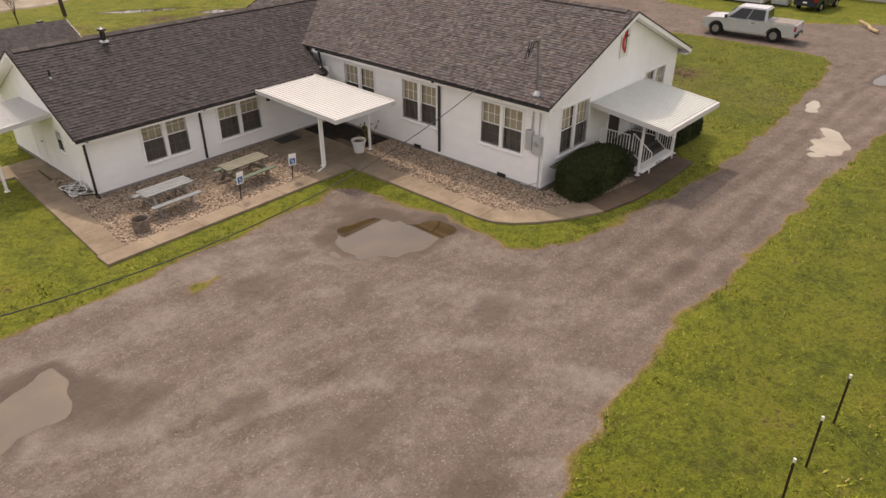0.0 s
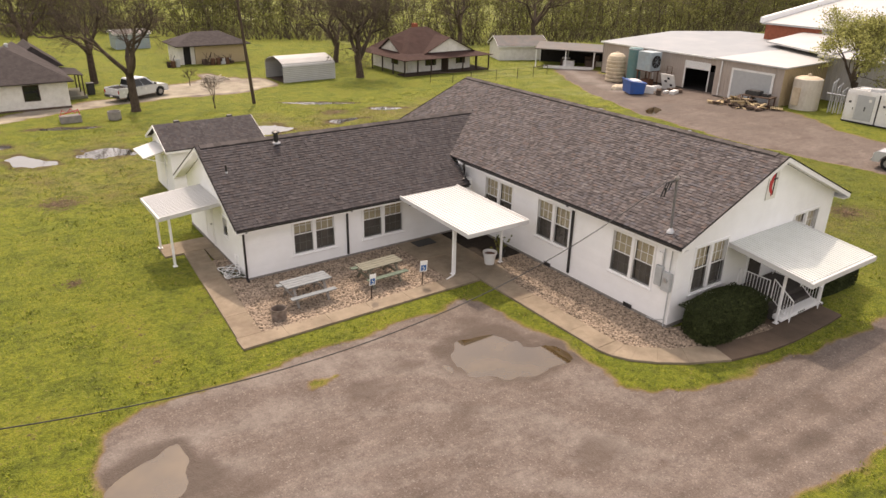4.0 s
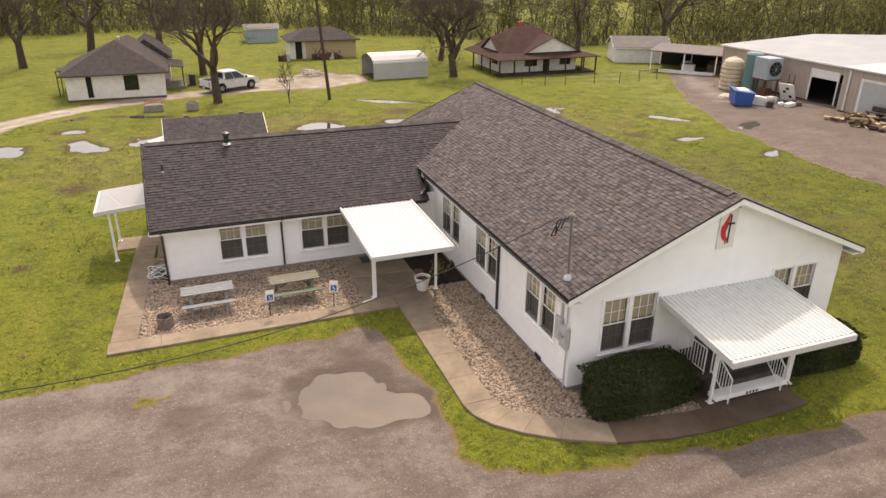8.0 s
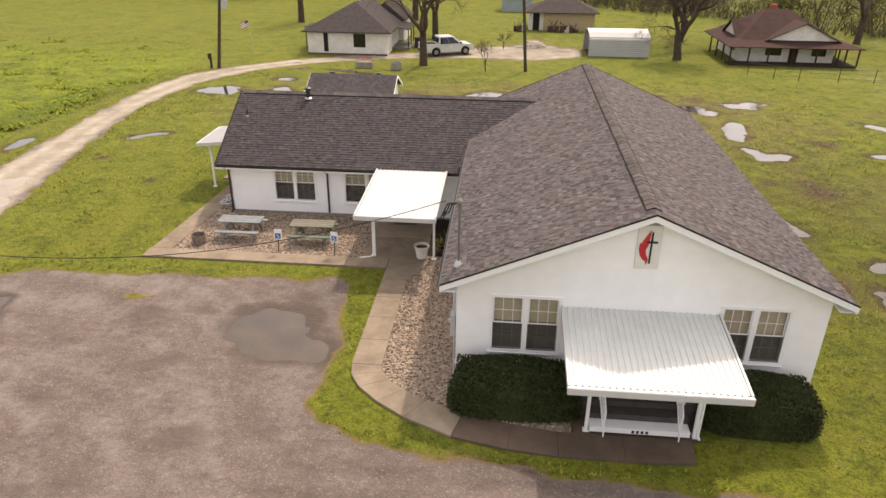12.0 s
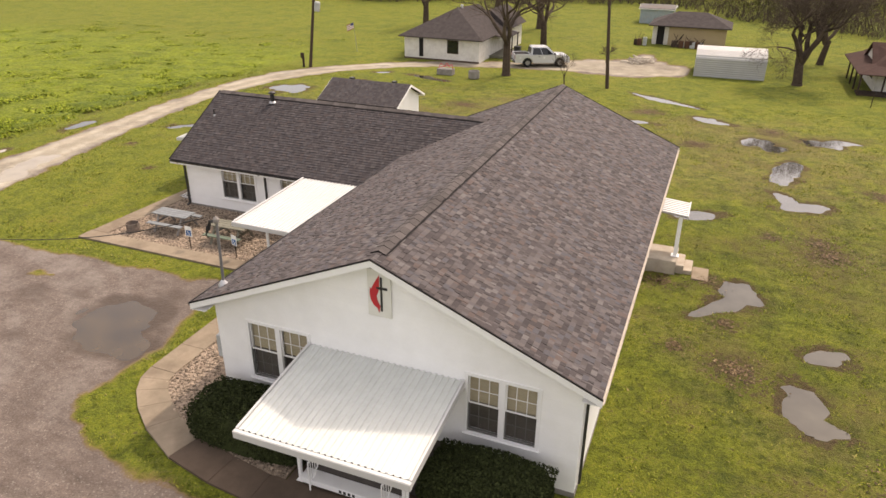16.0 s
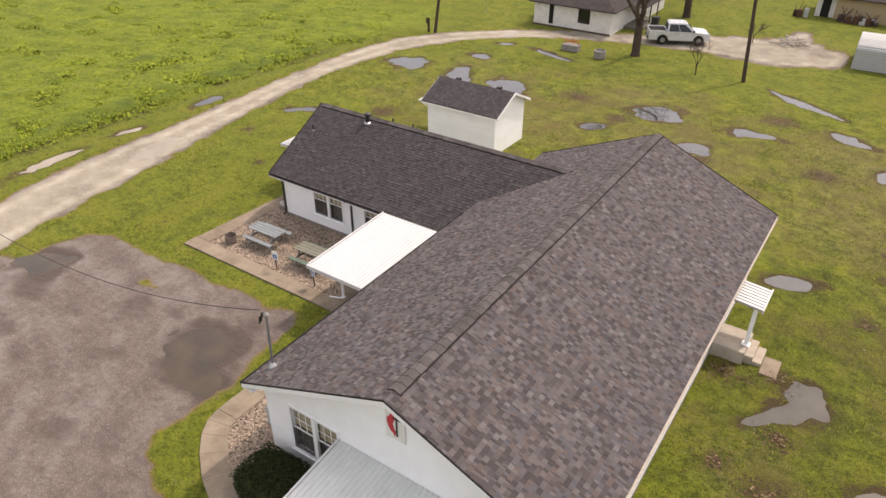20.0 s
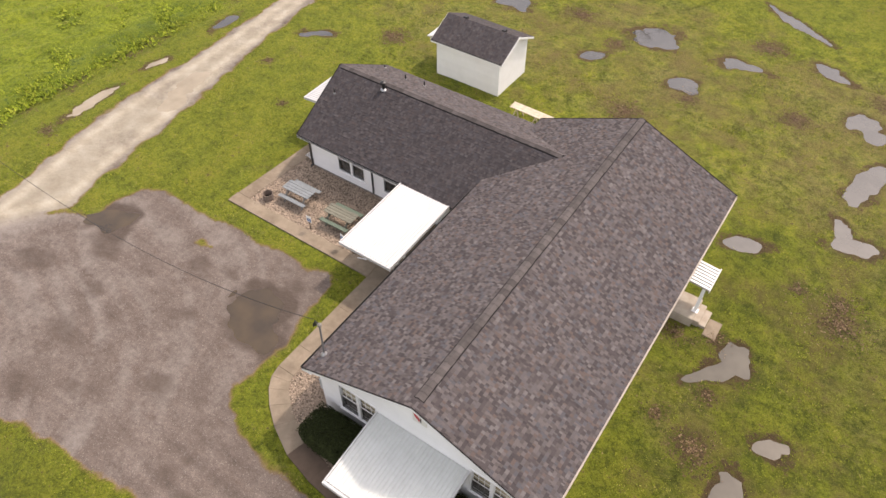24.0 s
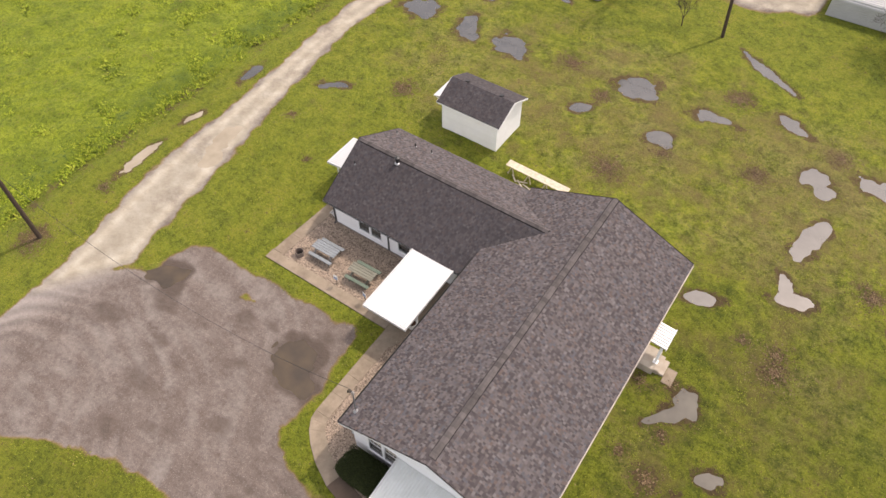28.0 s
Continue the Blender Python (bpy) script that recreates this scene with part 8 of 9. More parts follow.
part("west_wall", ribbed_wall(Form(), (0, 37.8, 0), (0, 0, 0), 0, (4.0, 4.0), (-1, 0, 0), 0.45), M["tin_pale"], wh)
part("north_wall", Form().box(0, 37.7, -0.1, 40, 37.8, 4.0), M["tin_pale"], wh)
part("low_roof", Form().slab([(-0.3, -0.3, 4.05), (11, -0.3, 4.75), (11, 38.1, 4.75), (-0.3, 38.1, 4.05)], 0.15), M["tin_white"], wh)
part("upper_wall", Form().box(11, -0.3, 4.6, 11.2, 50.6, 5.5), M["tin_pale"], wh)
part("brick_end", Form().box(10.99, 44.0, -0.5, 20, 50.6, 5.5), M["brick"], wh, "red brick end wall")
part("high_roof", Form().slab([(10.7, -0.5, 5.55), (34, -0.5, 8.6), (34, 51.0, 8.6), (10.7, 51.0, 5.55)], 0.2), M["tin_white"], wh)
part("parapet", Form().add([(10.6, 50.8, 5.5), (34, 50.8, 8.6), (34, 51.2, 8.6), (10.6, 51.2, 5.5), (10.6, 50.8, 6.1), (34, 50.8, 9.2), (34, 51.2, 9.2), (10.6, 51.2, 6.1)], [(3, 2, 1, 0), (4, 5, 6, 7), (0, 1, 5, 4), (1, 2, 6, 5), (2, 3, 7, 6), (3, 0, 4, 7)]), M["trim"], wh)
part("mid_roof", Form().slab([(-0.2, 37.0, 4.2), (11.0, 37.0, 4.9), (11.0, 46.0, 4.9), (4.0, 46.0, 4.3)], 0.15), M["tin_white"], wh)
part("roll_door", Form().box(-0.1, 18.6, 0.4, -0.04, 22.0, 2.9), M["door_grey"], wh, "pale grey roll door")
part("wall_vent", Form().box(-0.12, 24.5, 2.4, -0.04, 26.8, 3.0), M["dark_in"], wh, "dark louvred vent")
part("roof_vent", Form().lathe([(0.3, 5.9), (0.3, 6.6), (0.45, 6.7), (0.2, 6.9)], 12, (16, 20, 0)), M["greybox"], wh)

# tanks, evaporative cooler, dumpster
tb = thing("ribbed_tank", "stained beige ribbed plastic water tank with a domed top", "tank", pose(41.2, 39.8, gz(40)) @ Matrix.Scale(0.88, 4))
prof = []
for k in range(6):
    z = k * 0.44
    prof += [(1.12, z), (1.2, z + 0.08), (1.2, z + 0.26), (1.12, z + 0.34)]
prof += [(1.14, 2.66), (1.02, 3.05), (0.72, 3.32), (0.3, 3.42), (0.25, 3.5)]
part("shell", Form().lathe(prof, 28), M["tank_beige"], tb)
tt = thing("teal_tank", "tall teal cylindrical steel tank", "tank", pose(41.3, 37.4, gz(38)) @ Matrix.Scale(0.92, 4))
part("shell", Form().lathe([(0.78, 0), (0.78, 3.95), (0.7, 4.05), (0.2, 4.12)], 24), M["teal"], tt)
part("rim", Form().lathe([(0.8, 3.85), (0.82, 3.88), (0.82, 3.96), (0.8, 3.98)], 24), M["cooler"], tt)
ec = thing("evaporative_cooler", "blue-grey cooling unit raised on a rusty steel stand", "cooling unit", pose(40.9, 35.2, gz(35)) @ Matrix.Scale(0.84, 4))
for x in (-0.8, 0.8):
    for y in (-0.9, 0.9):
        part("leg", Form().box(x - 0.06, y - 0.06, 0, x + 0.06, y + 0.06, 1.9), M["rust"], ec)
part("stand_deck", Form().box(-1.0, -1.1, 1.9, 1.0, 1.1, 2.0), M["rust"], ec)
part("casing", Form().box(-0.95, -1.05, 2.0, 0.95, 1.05, 4.2), M["cooler"], ec, bevel=0.03)
part("fan_ring", Form().cone((0.0, -1.06, 3.1), (0.0, -1.16, 3.1), 0.75, 0.75, 24), M["dark_in"], ec, "dark round fan")
for k in range(4):
    a = k * math.pi / 4
    part("fan_guard", Form().beam((-0.74 * math.cos(a), -1.18, 3.1 - 0.74 * math.sin(a)), (0.74 * math.cos(a), -1.18, 3.1 + 0.74 * math.sin(a)), 0.02, 0.02), M["cooler"], ec)
for k in range(5):
    part("louvre", Form().box(-0.985, -0.9, 2.25 + k * 0.38, -0.951, 0.9, 2.5 + k * 0.38), M["cooler"], ec)
part("pump_box", Form().box(-0.5, -0.6, 0, 0.6, 0.6, 0.9), M["rust"], ec, bevel=0.03)
db = thing("dumpster", "blue steel dumpster on the yard gravel", "dumpster", pose(36.2, 32.9, gz(33), 0, 0, 62))
part("bin", Form().add([(-1.0, -0.7, 0.1), (1.0, -0.7, 0.1), (1.0, 0.7, 0.1), (-1.0, 0.7, 0.1), (-1.15, -0.8, 1.15), (1.15, -0.8, 1.15), (1.15, 0.8, 1.35), (-1.15, 0.8, 1.35)], [(3, 2, 1, 0), (4, 5, 6, 7), (0, 1, 5, 4), (1, 2, 6, 5), (2, 3, 7, 6), (3, 0, 4, 7)]), M["blue"], db, bevel=0.02)
part("rim", Form().beam((-1.17, -0.82, 1.14), (1.17, -0.82, 1.14), 0.08, 0.08).beam((-1.17, 0.82, 1.34), (1.17, 0.82, 1.34), 0.08, 0.08), M["blue"], db)
for x in (-0.6, 0, 0.6):
    part("stiffener", Form().beam((x, -0.72, 0.12), (x, -0.82, 1.12), 0.07, 0.05), M["blue"], db)
part("rubbish", Form().box(-0.9, -0.5, 1.1, 0.7, 0.5, 1.35), M["white_metal"], db, "pale scrap heaped inside", bevel=0.1)
wt = thing("storage_tank", "pale grey steel tank streaked with rust", "tank", pose(43.0, 19.4, gz(19)))
part("shell", Form().lathe([(1.18, 0), (1.18, 2.6), (1.14, 2.65), (0.8, 2.75), (0.2, 2.8)], 30), M["tank_pale"], wt)
part("lid", Form().lathe([(1.1, 2.67), (0.8, 2.78), (0.2, 2.85), (0.15, 3.05)], 24), M["tank_beige"], wt, "rusty tan top")
part("hatch", Form().box(-1.24, -0.1, 0.4, -1.08, 0.6, 1.9), M["tank_beige"], wt, "tan access hatch", bevel=0.02)
pp = thing("pipe_manifold", "cluster of upright grey pipes beside the tank", "pipes", pose(43.4, 16.9, gz(17)))
for k in range(6):
    x, y = (k % 2) * 0.4, (k // 2) * 0.45 - 0.4
    part("riser", Form().tube([(x, y, 0), (x, y, 1.9 + 0.15 * k), (x + 0.3, y, 2.05 + 0.15 * k)], 0.055, 8), M["door_grey"], pp)
part("header", Form().tube([(0, -0.7, 1.6), (0, 0.9, 1.6)], 0.07, 8), M["steel"], pp)

# row of switchgear cabinets
gc = thing("equipment_container", "white steel equipment container with grey doors", "container", pose(41.2, 7.2, gz(11) - 0.05) @ Matrix.Diagonal((1, 1, 0.84, 1)))
part("plinth", Form().box(-0.1, 0, 0.0, 2.4, 7.9, 0.18), M["dark_in"], gc)
part("body", Form().box(0, 0.0, 0.18, 2.3, 7.9, 3.0), M["white_metal"], gc, bevel=0.03)
for y in (0.3, 3.0, 5.65):
    d = part("door", Form().box(-0.045, y, 0.4, -0.002, y + 1.35, 2.75), M["door_grey"], gc, "grey double door", bevel=0.01)
    part("handle", Form().box(-0.08, y + 0.6, 1.3, -0.046, y + 0.66, 1.7), M["plastic"], d)
    part("door_label", Form().box(-0.052, y + 0.2, 2.2, -0.046, y + 0.42, 2.45), M["board_cream"], d, "small pale label")
    p = part("service_panel", Form().box(-0.035, y + 1.45, 0.45, -0.002, y + 2.2, 2.7), M["white_metal"], gc, bevel=0.012)
    part("latch", Form().box(-0.06, y + 1.52, 1.3, -0.036, y + 1.58, 1.5), M["plastic"], p, "black latch")
    part("warning_plate", Form().box(-0.041, y + 1.75, 1.9, -0.036, y + 1.95, 2.1), M["ink"], p, "small dark plate")
for y in (2.62, 5.27):
    part("module_gap", Form().box(-0.02, y, 0.18, -0.0005, y + 0.1, 2.98), M["dark_in"], gc, "dark gap between modules")
for x in (0.05, 2.2):
    part("roof_rail", Form().box(x, 0.05, 3.001, x + 0.07, 7.85, 3.16), M["white_metal"], gc, bevel=0.01)
for k in range(7):
    part("roof_bar", Form().box(0.13, 0.1 + k * 1.27, 3.02, 2.19, 0.18 + k * 1.27, 3.14), M["white_metal"], gc)
for k, (y, w, h) in enumerate(((0.5, 0.7, 0.3), (1.7, 0.9, 0.2), (3.2, 0.6, 0.36), (4.4, 0.9, 0.16), (5.7, 0.7, 0.3), (6.7, 0.6, 0.2))):
    part("roof_unit", Form().box(0.5, y, 3.001, 1.8, y + w, 3.02 + h), M["white_metal"] if k % 2 else M["door_grey"], gc, bevel=0.03)
part("end_door", Form().box(0.5, -0.04, 0.4, 1.6, -0.002, 2.6), M["white_metal"], gc)

uc = thing("utility_cabinet", "grey steel utility cabinet beside the white container", "cabinet", pose(41.6, 5.4, gz(5.4)))
part("body", Form().box(0, 0, 0.12, 1.0, 1.3, 2.0), M["door_grey"], uc, bevel=0.02)
part("plinth", Form().box(0.05, 0.05, 0, 0.95, 1.25, 0.119), M["dark_in"], uc)
for y in (0.06, 0.67):
    d = part("door", Form().box(-0.03, y, 0.2, -0.001, y + 0.57, 1.92), M["greybox"], uc, bevel=0.006)
    part("handle", Form().box(-0.055, y + 0.45, 1.0, -0.031, y + 0.49, 1.2), M["plastic"], d)

# scrap and pallets in the yard
rng = random.Random(9)


def pallet(m):
    ob = thing("pallet", "pale wooden pallet leaning on the scrap heap", "pallet", m, group="pallets")
    for k in range(7):
        part("deck_board", Form().box(-0.6, -0.5 + k * 0.15, 0.1, 0.6, -0.4 + k * 0.15, 0.125), M["pallet"], ob)
    for y in (-0.48, -0.03, 0.42):
        part("runner", Form().box(-0.6, y, 0.0, 0.6, y + 0.06, 0.099), M["pallet"], ob)


pallet(pose(39.3, 22.4, gz(22) + 0.35, 25, -12, 70))
pallet(pose(39.2, 23.6, gz(23) + 0.5, 12, 18, 20))
pallet(pose(40.3, 20.3, gz(20) + 0.05, 3, 2, 30))
pallet(pose(38.6, 23.0, gz(23) + 0.25, 35, 5, 110))
pallet(pose(39.9, 24.6, gz(24) + 0.3, -20, 10, 45))
for k in range(90):
    x, y, s = 39.2 + rng.uniform(-1.0, 1.3), 20.9 + rng.uniform(0, 4.6), rng.uniform(0.2, 0.7)
    f = Form().box(-s, -s * rng.uniform(0.1, 0.45), 0, s, s * rng.uniform(0.1, 0.4), s * rng.uniform(0.06, 0.4))
    solid("scrap_piece", f, M["junk"] if k % 3 else M["pallet"], "dark broken scrap lying in the yard heap", "scrap", group="yard scrap heap", bevel=0.03, m=pose(x, y, gz(y) + rng.uniform(0.0, 0.95) * max(0.15, 1 - math.hypot((x - 39.4) / 1.4, (y - 23.2) / 2.6)), rng.uniform(-25, 25), rng.uniform(-18, 18), rng.uniform(0, 180)))
st = thing("steel_table", "dark steel bench with scrap on top in the yard", "table", pose(40.4, 22.2, gz(22), 0, 0, 8))
part("tabletop", Form().box(-0.7, -1.3, 0.85, 0.7, 1.3, 0.95), M["junk"], st, bevel=0.01)
for x in (-0.6, 0.6):
    for y in (-1.2, 1.2):
        part("leg", Form().box(x - 0.05, y - 0.05, 0, x + 0.05, y + 0.05, 0.849), M["rust"], st)
part("scrap_load", Form().box(-0.5, -0.2, 0.95, 0.4, 1.1, 1.35).box(-0.4, -1.0, 0.95, 0.2, -0.4, 1.2), M["plastic"], st, bevel=0.05)
lp = thing("leaning_panel", "white sheet panel with dark holes leaning in the yard", "panel", pose(41.3, 32.6, gz(32), 0, -24, 8))
part("sheet", Form().box(-0.03, -0.75, 0, 0.03, 0.75, 1.7), M["white_metal"], lp, bevel=0.008)
for y, z in ((-0.3, 0.5), (0.25, 0.9), (-0.1, 1.25)):
    part("dark_hole", Form().box(-0.04, y - 0.14, z - 0.12, -0.031, y + 0.14, z + 0.12), M["dark_in"], lp)
ht = thing("hand_trolley", "rusty red two-wheeled trolley standing against the wall", "trolley", pose(42.3, 33.6, gz(33), 0, 0, 0))
part("frame", Form().tube([(0, -0.3, 0.1), (0, -0.3, 2.1), (0, 0.3, 2.1), (0, 0.3, 0.1)], 0.04).beam((0, -0.3, 0.7), (0, 0.3, 0.7), 0.05, 0.05).beam((0, -0.3, 1.4), (0, 0.3, 1.4), 0.05, 0.05), M["rust"], ht)
for y in (-0.4, 0.4):
    part("wheel", Form().cone((0, y - 0.05, 0.22), (0, y + 0.05, 0.22), 0.22, 0.22, 14), M["tyre"], ht)
for k in range(5):
    solid("tarpaulin_sheet", Form().lathe([(0.7, 0), (0.6, 0.25), (0.3, 0.42), (0.1, 0.45)], 7), M["wood_white"], "crumpled pale sheeting beside the dumpster", "sheeting", group="yard scrap heap", m=pose(37.0 + 0.5 * k, 35.6 - 0.5 * k + 0.3 * (k % 2), gz(35), 0, 0, 50 * k))
for k in range(7):
    x, y, s = 38.0 + rng.uniform(-0.5, 2.6), 31.0 + rng.uniform(-0.8, 2.5), rng.uniform(0.25, 0.55)
    solid("scrap_piece", Form().box(-s, -s * 0.6, 0, s, s * 0.6, s * rng.uniform(0.6, 1.6)), M["junk"] if k % 2 else M["white_metal"], "scrap machine part standing in the yard", "scrap", group="yard scrap heap", bevel=0.03, m=pose(x, y, gz(y), 0, rng.uniform(-6, 6), rng.uniform(0, 180)))
solid("fallen_log", Form().tube([(-1.3, 0, 0.12), (-0.3, 0.15, 0.14), (0.4, -0.05, 0.16), (1.3, 0.25, 0.3)], 0.11, 8), M["pallet"], "pale bare log lying on the grass", "log", m=pose(37.4, -1.6, 0, 0, 0, 35))


# ---- trees and woods ----
def grow(f, leaves, p, d, length, r, level, rng, spread, tips):
    """One branch as a bent tapering tube, then its own branches."""
    n = 4 if level > 0 else 3
    sides = 8 if r > 0.12 else (5 if r > 0.03 else 3)
    pts, q, v = [p], p, d
    for i in range(n):
        v = (v + Vector(rng.normal(size=3)) * 0.16 + Vector((0, 0, 0.05))).normalized()
        q = q + v * length / n
        pts.append(q)
    end = r * (0.6 if level > 0 else 0.35)
    for i in range(n):
        f.cone(pts[i], pts[i + 1], r + (end - r) * i / n, r + (end - r) * (i + 1) / n, sides, False)
    if level == 0:
        tips.append(pts[-1])
        return
    kids = 3 if level > 3 else 4
    for k in range(kids):
        t = 1.0 if k == 0 else rng.uniform(0.35, 0.95)
        j = min(n - 1, int(t * n))
        s = pts[j].lerp(pts[j + 1], min(1, t * n - j))
        side = Vector(rng.normal(size=3))
        side = (side - v * side.dot(v)).normalized()
        w = (v + side * spread * rng.uniform(0.6, 1.2)).normalized()
        grow(f, leaves, s, w, length * rng.uniform(0.6, 0.82), max(0.008, end * (0.85 if k == 0 else 0.62)), level - 1, rng, spread, tips)


def tree(x, y, h, seed, label, levels=5, spread=0.75, leaf=None, leaf_n=0, r=None, name="bare_tree", fork=0.27, limbs=4):
    rng = np.random.RandomState(seed)
    ob = thing(name, label, "tree", pose(x, y, gz(y) - 0.1), group="yard trees")
    f, tips = Form(), []
    rr = r or h * 0.028
    trunk = h * fork
    f.cone((0, 0, -0.2), (0, 0, 0.35), rr * 1.5, rr * 1.05, 10, False)
    f.cone((0, 0, 0.35), (0.03 * h * rng.uniform(-1, 1), 0.02 * h * rng.uniform(-1, 1), trunk), rr * 1.05, rr * 0.85, 10, False)
    part("trunk", f, M["bark"], ob)
    top = Vector((0, 0, trunk * 0.97))
    crown = Form()
    for k in range(limbs):
        a = k * 6.283 / limbs + rng.uniform(-0.4, 0.4)
        d = Vector((math.cos(a) * spread * 0.75, math.sin(a) * spread * 0.75, 1)).normalized()
        grow(crown, None, top + Vector((0, 0, -0.1 * k)), d, h * 0.25, rr * 0.62, levels - 1, rng, spread, tips)
    part("crown", crown, M["twig"], ob, "bare branching grey-brown crown")
    if leaf:
        g = Form()
        for _ in range(leaf_n):
            p = tips[rng.randint(len(tips))] + Vector(rng.normal(size=3)) * 0.22
            d = Vector(rng.normal(size=3)).normalized() * rng.uniform(0.05, 0.11)
            e = d.orthogonal() * 0.6
            g.add([p - d, p + e, p + d, p - e], [(0, 1, 2, 3)])
        tagged(part("leaves", g, M[leaf], ob, "sparse young leaves"), kind="stuff")
    return ob


tree(-6.35, 49.9, 12.0, 1, "tall bare tree beside the track", 6, 0.68, r=0.36)
tree(-6.8, 65.5, 11.5, 2, "bare forked tree behind the parked pickup", 6, 0.85, r=0.36)
tree(-11.0, 80.0, 12.0, 3, "bare spreading tree in the far yard", 6, 0.9, r=0.42)
tree(-19.5, 88.0, 13.0, 4, "broad bare tree behind the white house", 6, 0.95, r=0.46)
tree(-25.5, 76.0, 11.0, 14, "bare spreading tree behind the white house", 6, 0.9, r=0.4)
tree(18.5, 56.2, 12.5, 5, "large bare tree with a dense dark crown", 7, 1.0, r=0.4, fork=0.2, limbs=5)
tree(21.2, 67.5, 12.5, 6, "large bare tree behind the carport", 7, 1.0, r=0.32, fork=0.2)
tree(-0.4, 47.6, 3.8, 7, "thin bare sapling in the lawn", 4, 0.45, r=0.05)
tree(1.1, 60.0, 2.6, 17, "thin bare sapling by the pad", 4, 0.4, r=0.04)
tree(41.0, 68.5, 12.5, 8, "bare tree behind the old shed", 5, 0.85)
tree(54.5, 68.0, 13.5, 9, "tall bare tree at the edge of the wood", 5, 0.8)
tree(46.3, 17.2, 9.2, 10, "budding tree with pale spring leaves by the workshops", 6, 0.7, "leaf_pale", 15000, name="budding_tree")


def wood_edge(x):
    """How far the wood's edge stands back of its middle line."""
    return 24 * float(smoothstep(22, -2, x)) - 20 * float(smoothstep(20, 46, x)) - 10 * float(smoothstep(-28, -45, x))


def woods():
    """The wood to the north: many thin trees with twigs and young leaves, one mesh of each."""
    rng = np.random.RandomState(77)
    wood, leaf, brush = Form(), Form(), Form()
    spots = []
    for _ in range(900):
        x = rng.uniform(-150, 170)
        depth = rng.uniform(0, 1) ** 1.5 * 42
        y = 92 + depth + 5 * math.sin(x * 0.05) + wood_edge(x)
        if 66 < x < 84 and y < 40:
            continue
        spots.append((x, y))
    for x, y in spots:
        h = rng.uniform(7, 13)
        b = Vector((x, y, -0.8))
        lean = Vector((rng.normal() * 0.2, rng.normal() * 0.15, 1))
        r = rng.uniform(0.04, 0.1)
        green = rng.rand() < 0.6
        tip = b + lean * h
        wood.cone(b, b + lean * h * 0.55, r, r * 0.7, 5, False).cone(b + lean * h * 0.55, tip, r * 0.7, 0.02, 4, False)
        for k in range(18):
            t = rng.uniform(0.12, 0.95)
            p = b + lean * h * t
            d = Vector((rng.normal(), rng.normal(), rng.uniform(0.2, 1.1))).normalized()
            q = p + d * h * rng.uniform(0.14, 0.34)
            wood.cone(p, q, r * 0.35, 0.012, 3, False)
            for _ in range(3):
                s = p.lerp(q, rng.uniform(0.35, 1))
                e = s + (d + Vector(rng.normal(size=3)) * 0.7).normalized() * h * rng.uniform(0.06, 0.14)
                wood.cone(s, e, 0.025, 0.008, 3, False)
                for _ in range(7 if green else 3):
                    c = s.lerp(e, rng.uniform(0.3, 1)) + Vector(rng.normal(size=3)) * 0.25
                    u = Vector(rng.normal(size=3)).normalized() * rng.uniform(0.08, 0.2)
                    w = u.orthogonal() * 0.7
                    leaf.add([c - u, c + w, c + u, c - w], [(0, 1, 2, 3)])
    for _ in range(5200):
        x = rng.uniform(-150, 170)
        y = 89 + rng.uniform(0, 1) ** 1.6 * 30 + 5 * math.sin(x * 0.05) + wood_edge(x)
        p = Vector((x, y, -0.75))
        for _ in range(4):
            d = Vector((rng.normal() * 0.5, rng.normal() * 0.5, 1)).normalized()
            e = p + d * rng.uniform(0.9, 2.8)
            brush.cone(p, e, 0.03, 0.008, 3, False)
            c = e + Vector(rng.normal(size=3)) * 0.3
            u = Vector(rng.normal(size=3)).normalized() * rng.uniform(0.06, 0.16)
            w = u.orthogonal() * 0.7
            leaf.add([c - u, c + w, c + u, c - w], [(0, 1, 2, 3)])
    tagged(new("woods", wood.mesh("woods", M["wood_twig"])), "leafless grey-brown wood along the north side", "woods", kind="stuff")
    tagged(new("wood_foliage", leaf.mesh("wood_foliage", M["leaf_young"])), "yellow-green young leaves through the wood", "foliage", kind="stuff")
    tagged(new("undergrowth", brush.mesh("undergrowth", M["wood_twig"])), "brown brush along the wood's edge", "undergrowth", kind="stuff")


woods()


def blades(name, x, y, z, count, reach, height, width, scatter, rng, mat, label, category):
    """Leaning triangular blades, so many to a tuft, as one mesh; sizes are (least, most) and may differ tuft by tuft."""
    n = len(x)
    X, Y, Zb = (np.repeat(v, count) for v in (x, y, z))
    m = n * count
    a = rng.uniform(0, 6.283, m)
    pick = lambda lo_hi: np.repeat(np.broadcast_to(lo_hi[0], n), count) + (np.repeat(np.broadcast_to(lo_hi[1], n), count) - np.repeat(np.broadcast_to(lo_hi[0], n), count)) * rng.rand(m)
    r, h, w = pick(reach), pick(height), pick(width)
    X, Y = X + rng.normal(size=m) * scatter, Y + rng.normal(size=m) * scatter
    c, t = np.cos(a), np.sin(a)
    vs = np.empty((m, 3, 3))
    vs[:, 0] = np.stack([X - t * w, Y + c * w, Zb], -1)
    vs[:, 1] = np.stack([X + t * w, Y - c * w, Zb], -1)
    vs[:, 2] = np.stack([X + c * r, Y + t * r, Zb + h], -1)
    me = bpy.data.meshes.new(name)
    me.from_pydata(vs.reshape(-1, 3).tolist(), [], np.arange(m * 3).reshape(-1, 3).tolist())
    me.materials.append(mat)
    tagged(new(name, me), label, category, kind="stuff")


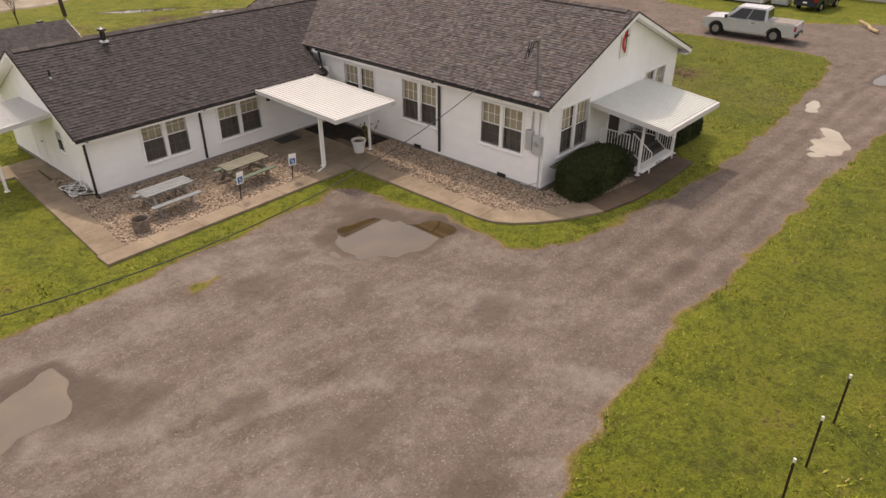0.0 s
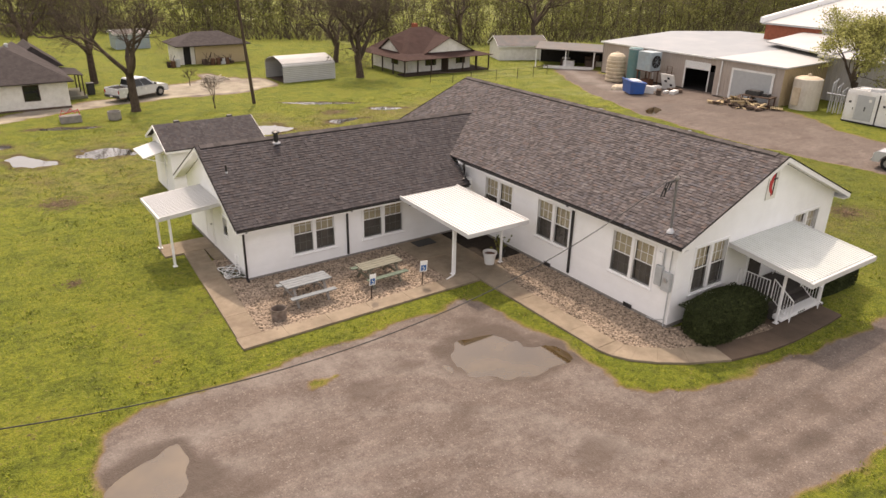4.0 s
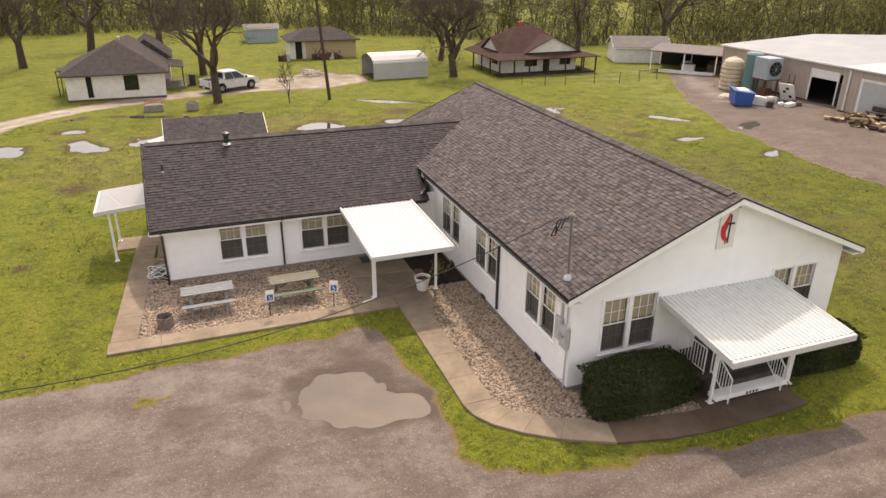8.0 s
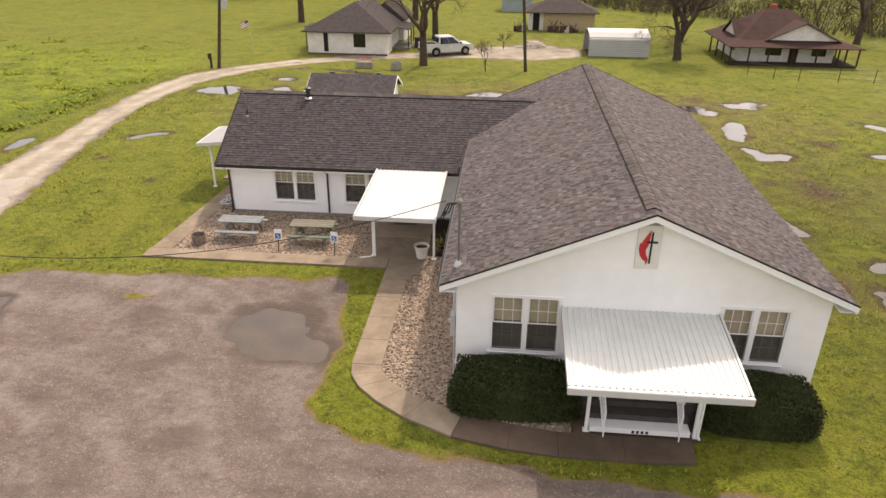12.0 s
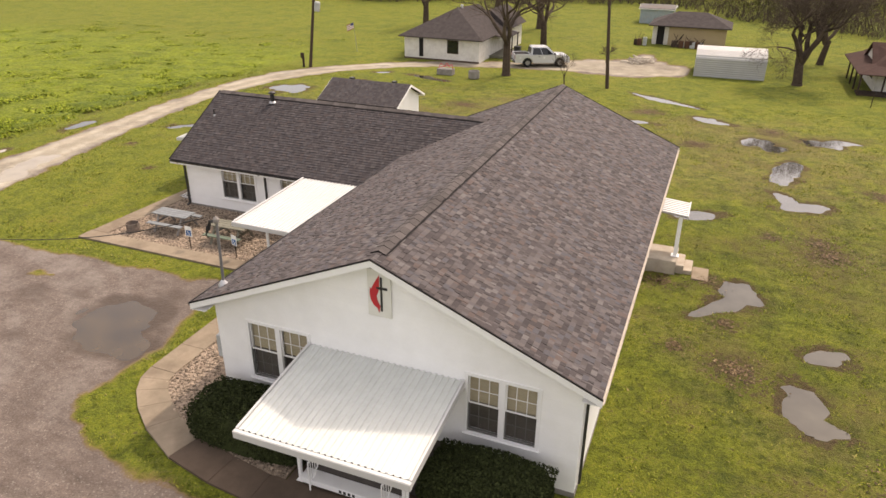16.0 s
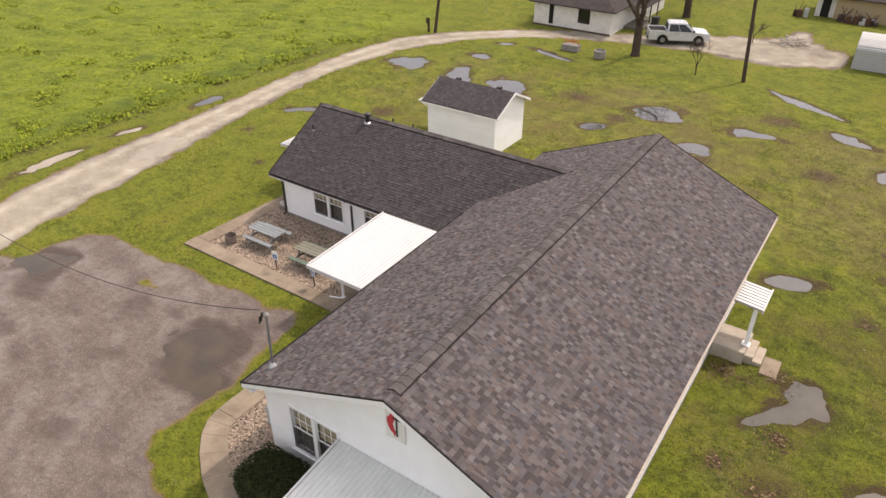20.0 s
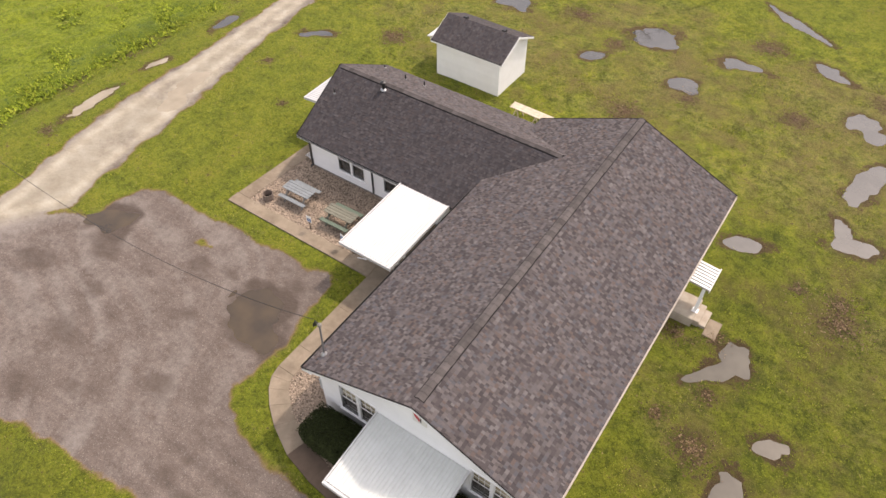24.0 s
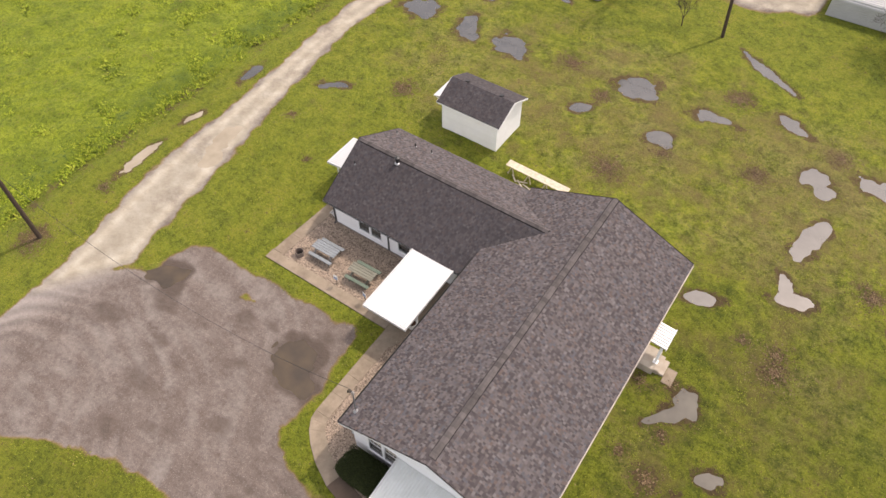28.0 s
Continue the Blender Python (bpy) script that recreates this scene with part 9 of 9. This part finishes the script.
def grass_tufts():
    """Tufts over the lawn and along the drive's edges, weeds in the field, fallen leaves on the worn patches."""
    rng = np.random.RandomState(5)
    n = 120000
    x, y = rng.uniform(-30, 27, n), rng.uniform(-13.5, 46, n)
    near = np.exp(-np.hypot(x + 2, y - 8) / 30)
    d = np.minimum(outside(x, y, LOT), outside(x, y, TRACK))
    hard = outside(x, y, [(-12.8, 7.0), (-2.85, 7.0), (-2.85, 0.6), (-2.2, -0.9), (0.5, -2.6), (6.9, -2.8), (7.2, -1.6), (10.6, -1.6), (10.6, 12.9), (12.5, 13), (12.5, 15), (10.6, 15), (10.6, 19.2), (-10.7, 19.6), (-10.7, 17.5), (-13, 17.5)])
    shedd = outside(x, y, [(-10.3, 23.8), (-5.2, 23.8), (-5.2, 27.5), (-10.3, 27.5)])
    tone = lattice(x, y, 1.4, 73) + 0.7 * lattice(x, y, 0.5, 74)
    worn = np.zeros(n)
    for cx, cy, r in LITTER:
        worn = np.maximum(worn, 1 - np.hypot(x - cx, y - cy) / (1.3 * r))
    keep = (d > 0.1) & (hard > 0.06) & (shedd > 0.05) & (rng.rand(n) < np.where(d < 0.7, 0.9, 0.3 + 0.3 * near + 0.35 * tone) - 1.2 * worn)
    for k in range(len(PUDDLES)):
        keep &= puddle_level(x, y, k) > 1.12
    x, y = x[keep], y[keep]
    s = rng.uniform(0.6, 1.25, len(x))
    blades("grass", x, y, base_height(y) - 0.015, 4, (0.03 * s, 0.1 * s), (0.03 * s, 0.085 * s), (0.012 * s, 0.026 * s), 0.055, rng, M["grass_blade"], "short wet tufts of lawn grass", "grass")
    x, y = rng.uniform(-72, -29.5, 46000), rng.uniform(-16, 62, 46000)
    tone = lattice(x, y, 2.2, 71) + 0.7 * lattice(x, y, 0.9, 72)
    ok = tone > -0.15 + 0.7 * rng.rand(len(x))
    x, y, tone = x[ok], y[ok], tone[ok]
    s = 0.55 + 0.5 * np.clip(tone, 0, 1)
    blades("field_weeds", x, y, base_height(y) - 0.04, 6, (0.1 * s, 0.3 * s), (0.03 * s, 0.15 * s), (0.05 * s, 0.11 * s), 0.16, rng, M["weed_leaf"], "rough weeds and coarse grass in the wet field", "weeds")
    y = rng.uniform(-2, 42, 3000)
    x = -30.6 + 0.02 * (y - 10) + rng.normal(size=len(y)) * 0.75 + 0.5 * lattice(y, y, 5.0, 75)
    ok = (lattice(x, y, 1.6, 76) > -0.35) & (x < -28.4)
    x, y = x[ok], y[ok]
    blades("ditch_weeds", x, y, base_height(y) - 0.1, 5, (0.1, 0.3), (0.06, 0.2), (0.04, 0.1), 0.16, rng, M["weed_leaf"], "taller green weeds along the field ditch", "weeds")
    px, py = [], []
    for cx, cy, r in LITTER:
        k = int(420 * r * r)
        q, a = r * 1.15 * np.abs(rng.normal(size=k)) * 0.62, rng.uniform(0, 6.283, k)
        px.append(cx + q * np.cos(a) * 1.1)
        py.append(cy + q * np.sin(a))
    px, py = np.concatenate(px), np.concatenate(py)
    blades("fallen_leaves", px, py, base_height(py) + 0.02, 1, (0.04, 0.11), (-0.01, 0.03), (0.02, 0.05), 0.1, rng, M["dead_leaf"], "brown fallen leaves trodden into worn lawn", "leaves")


grass_tufts()
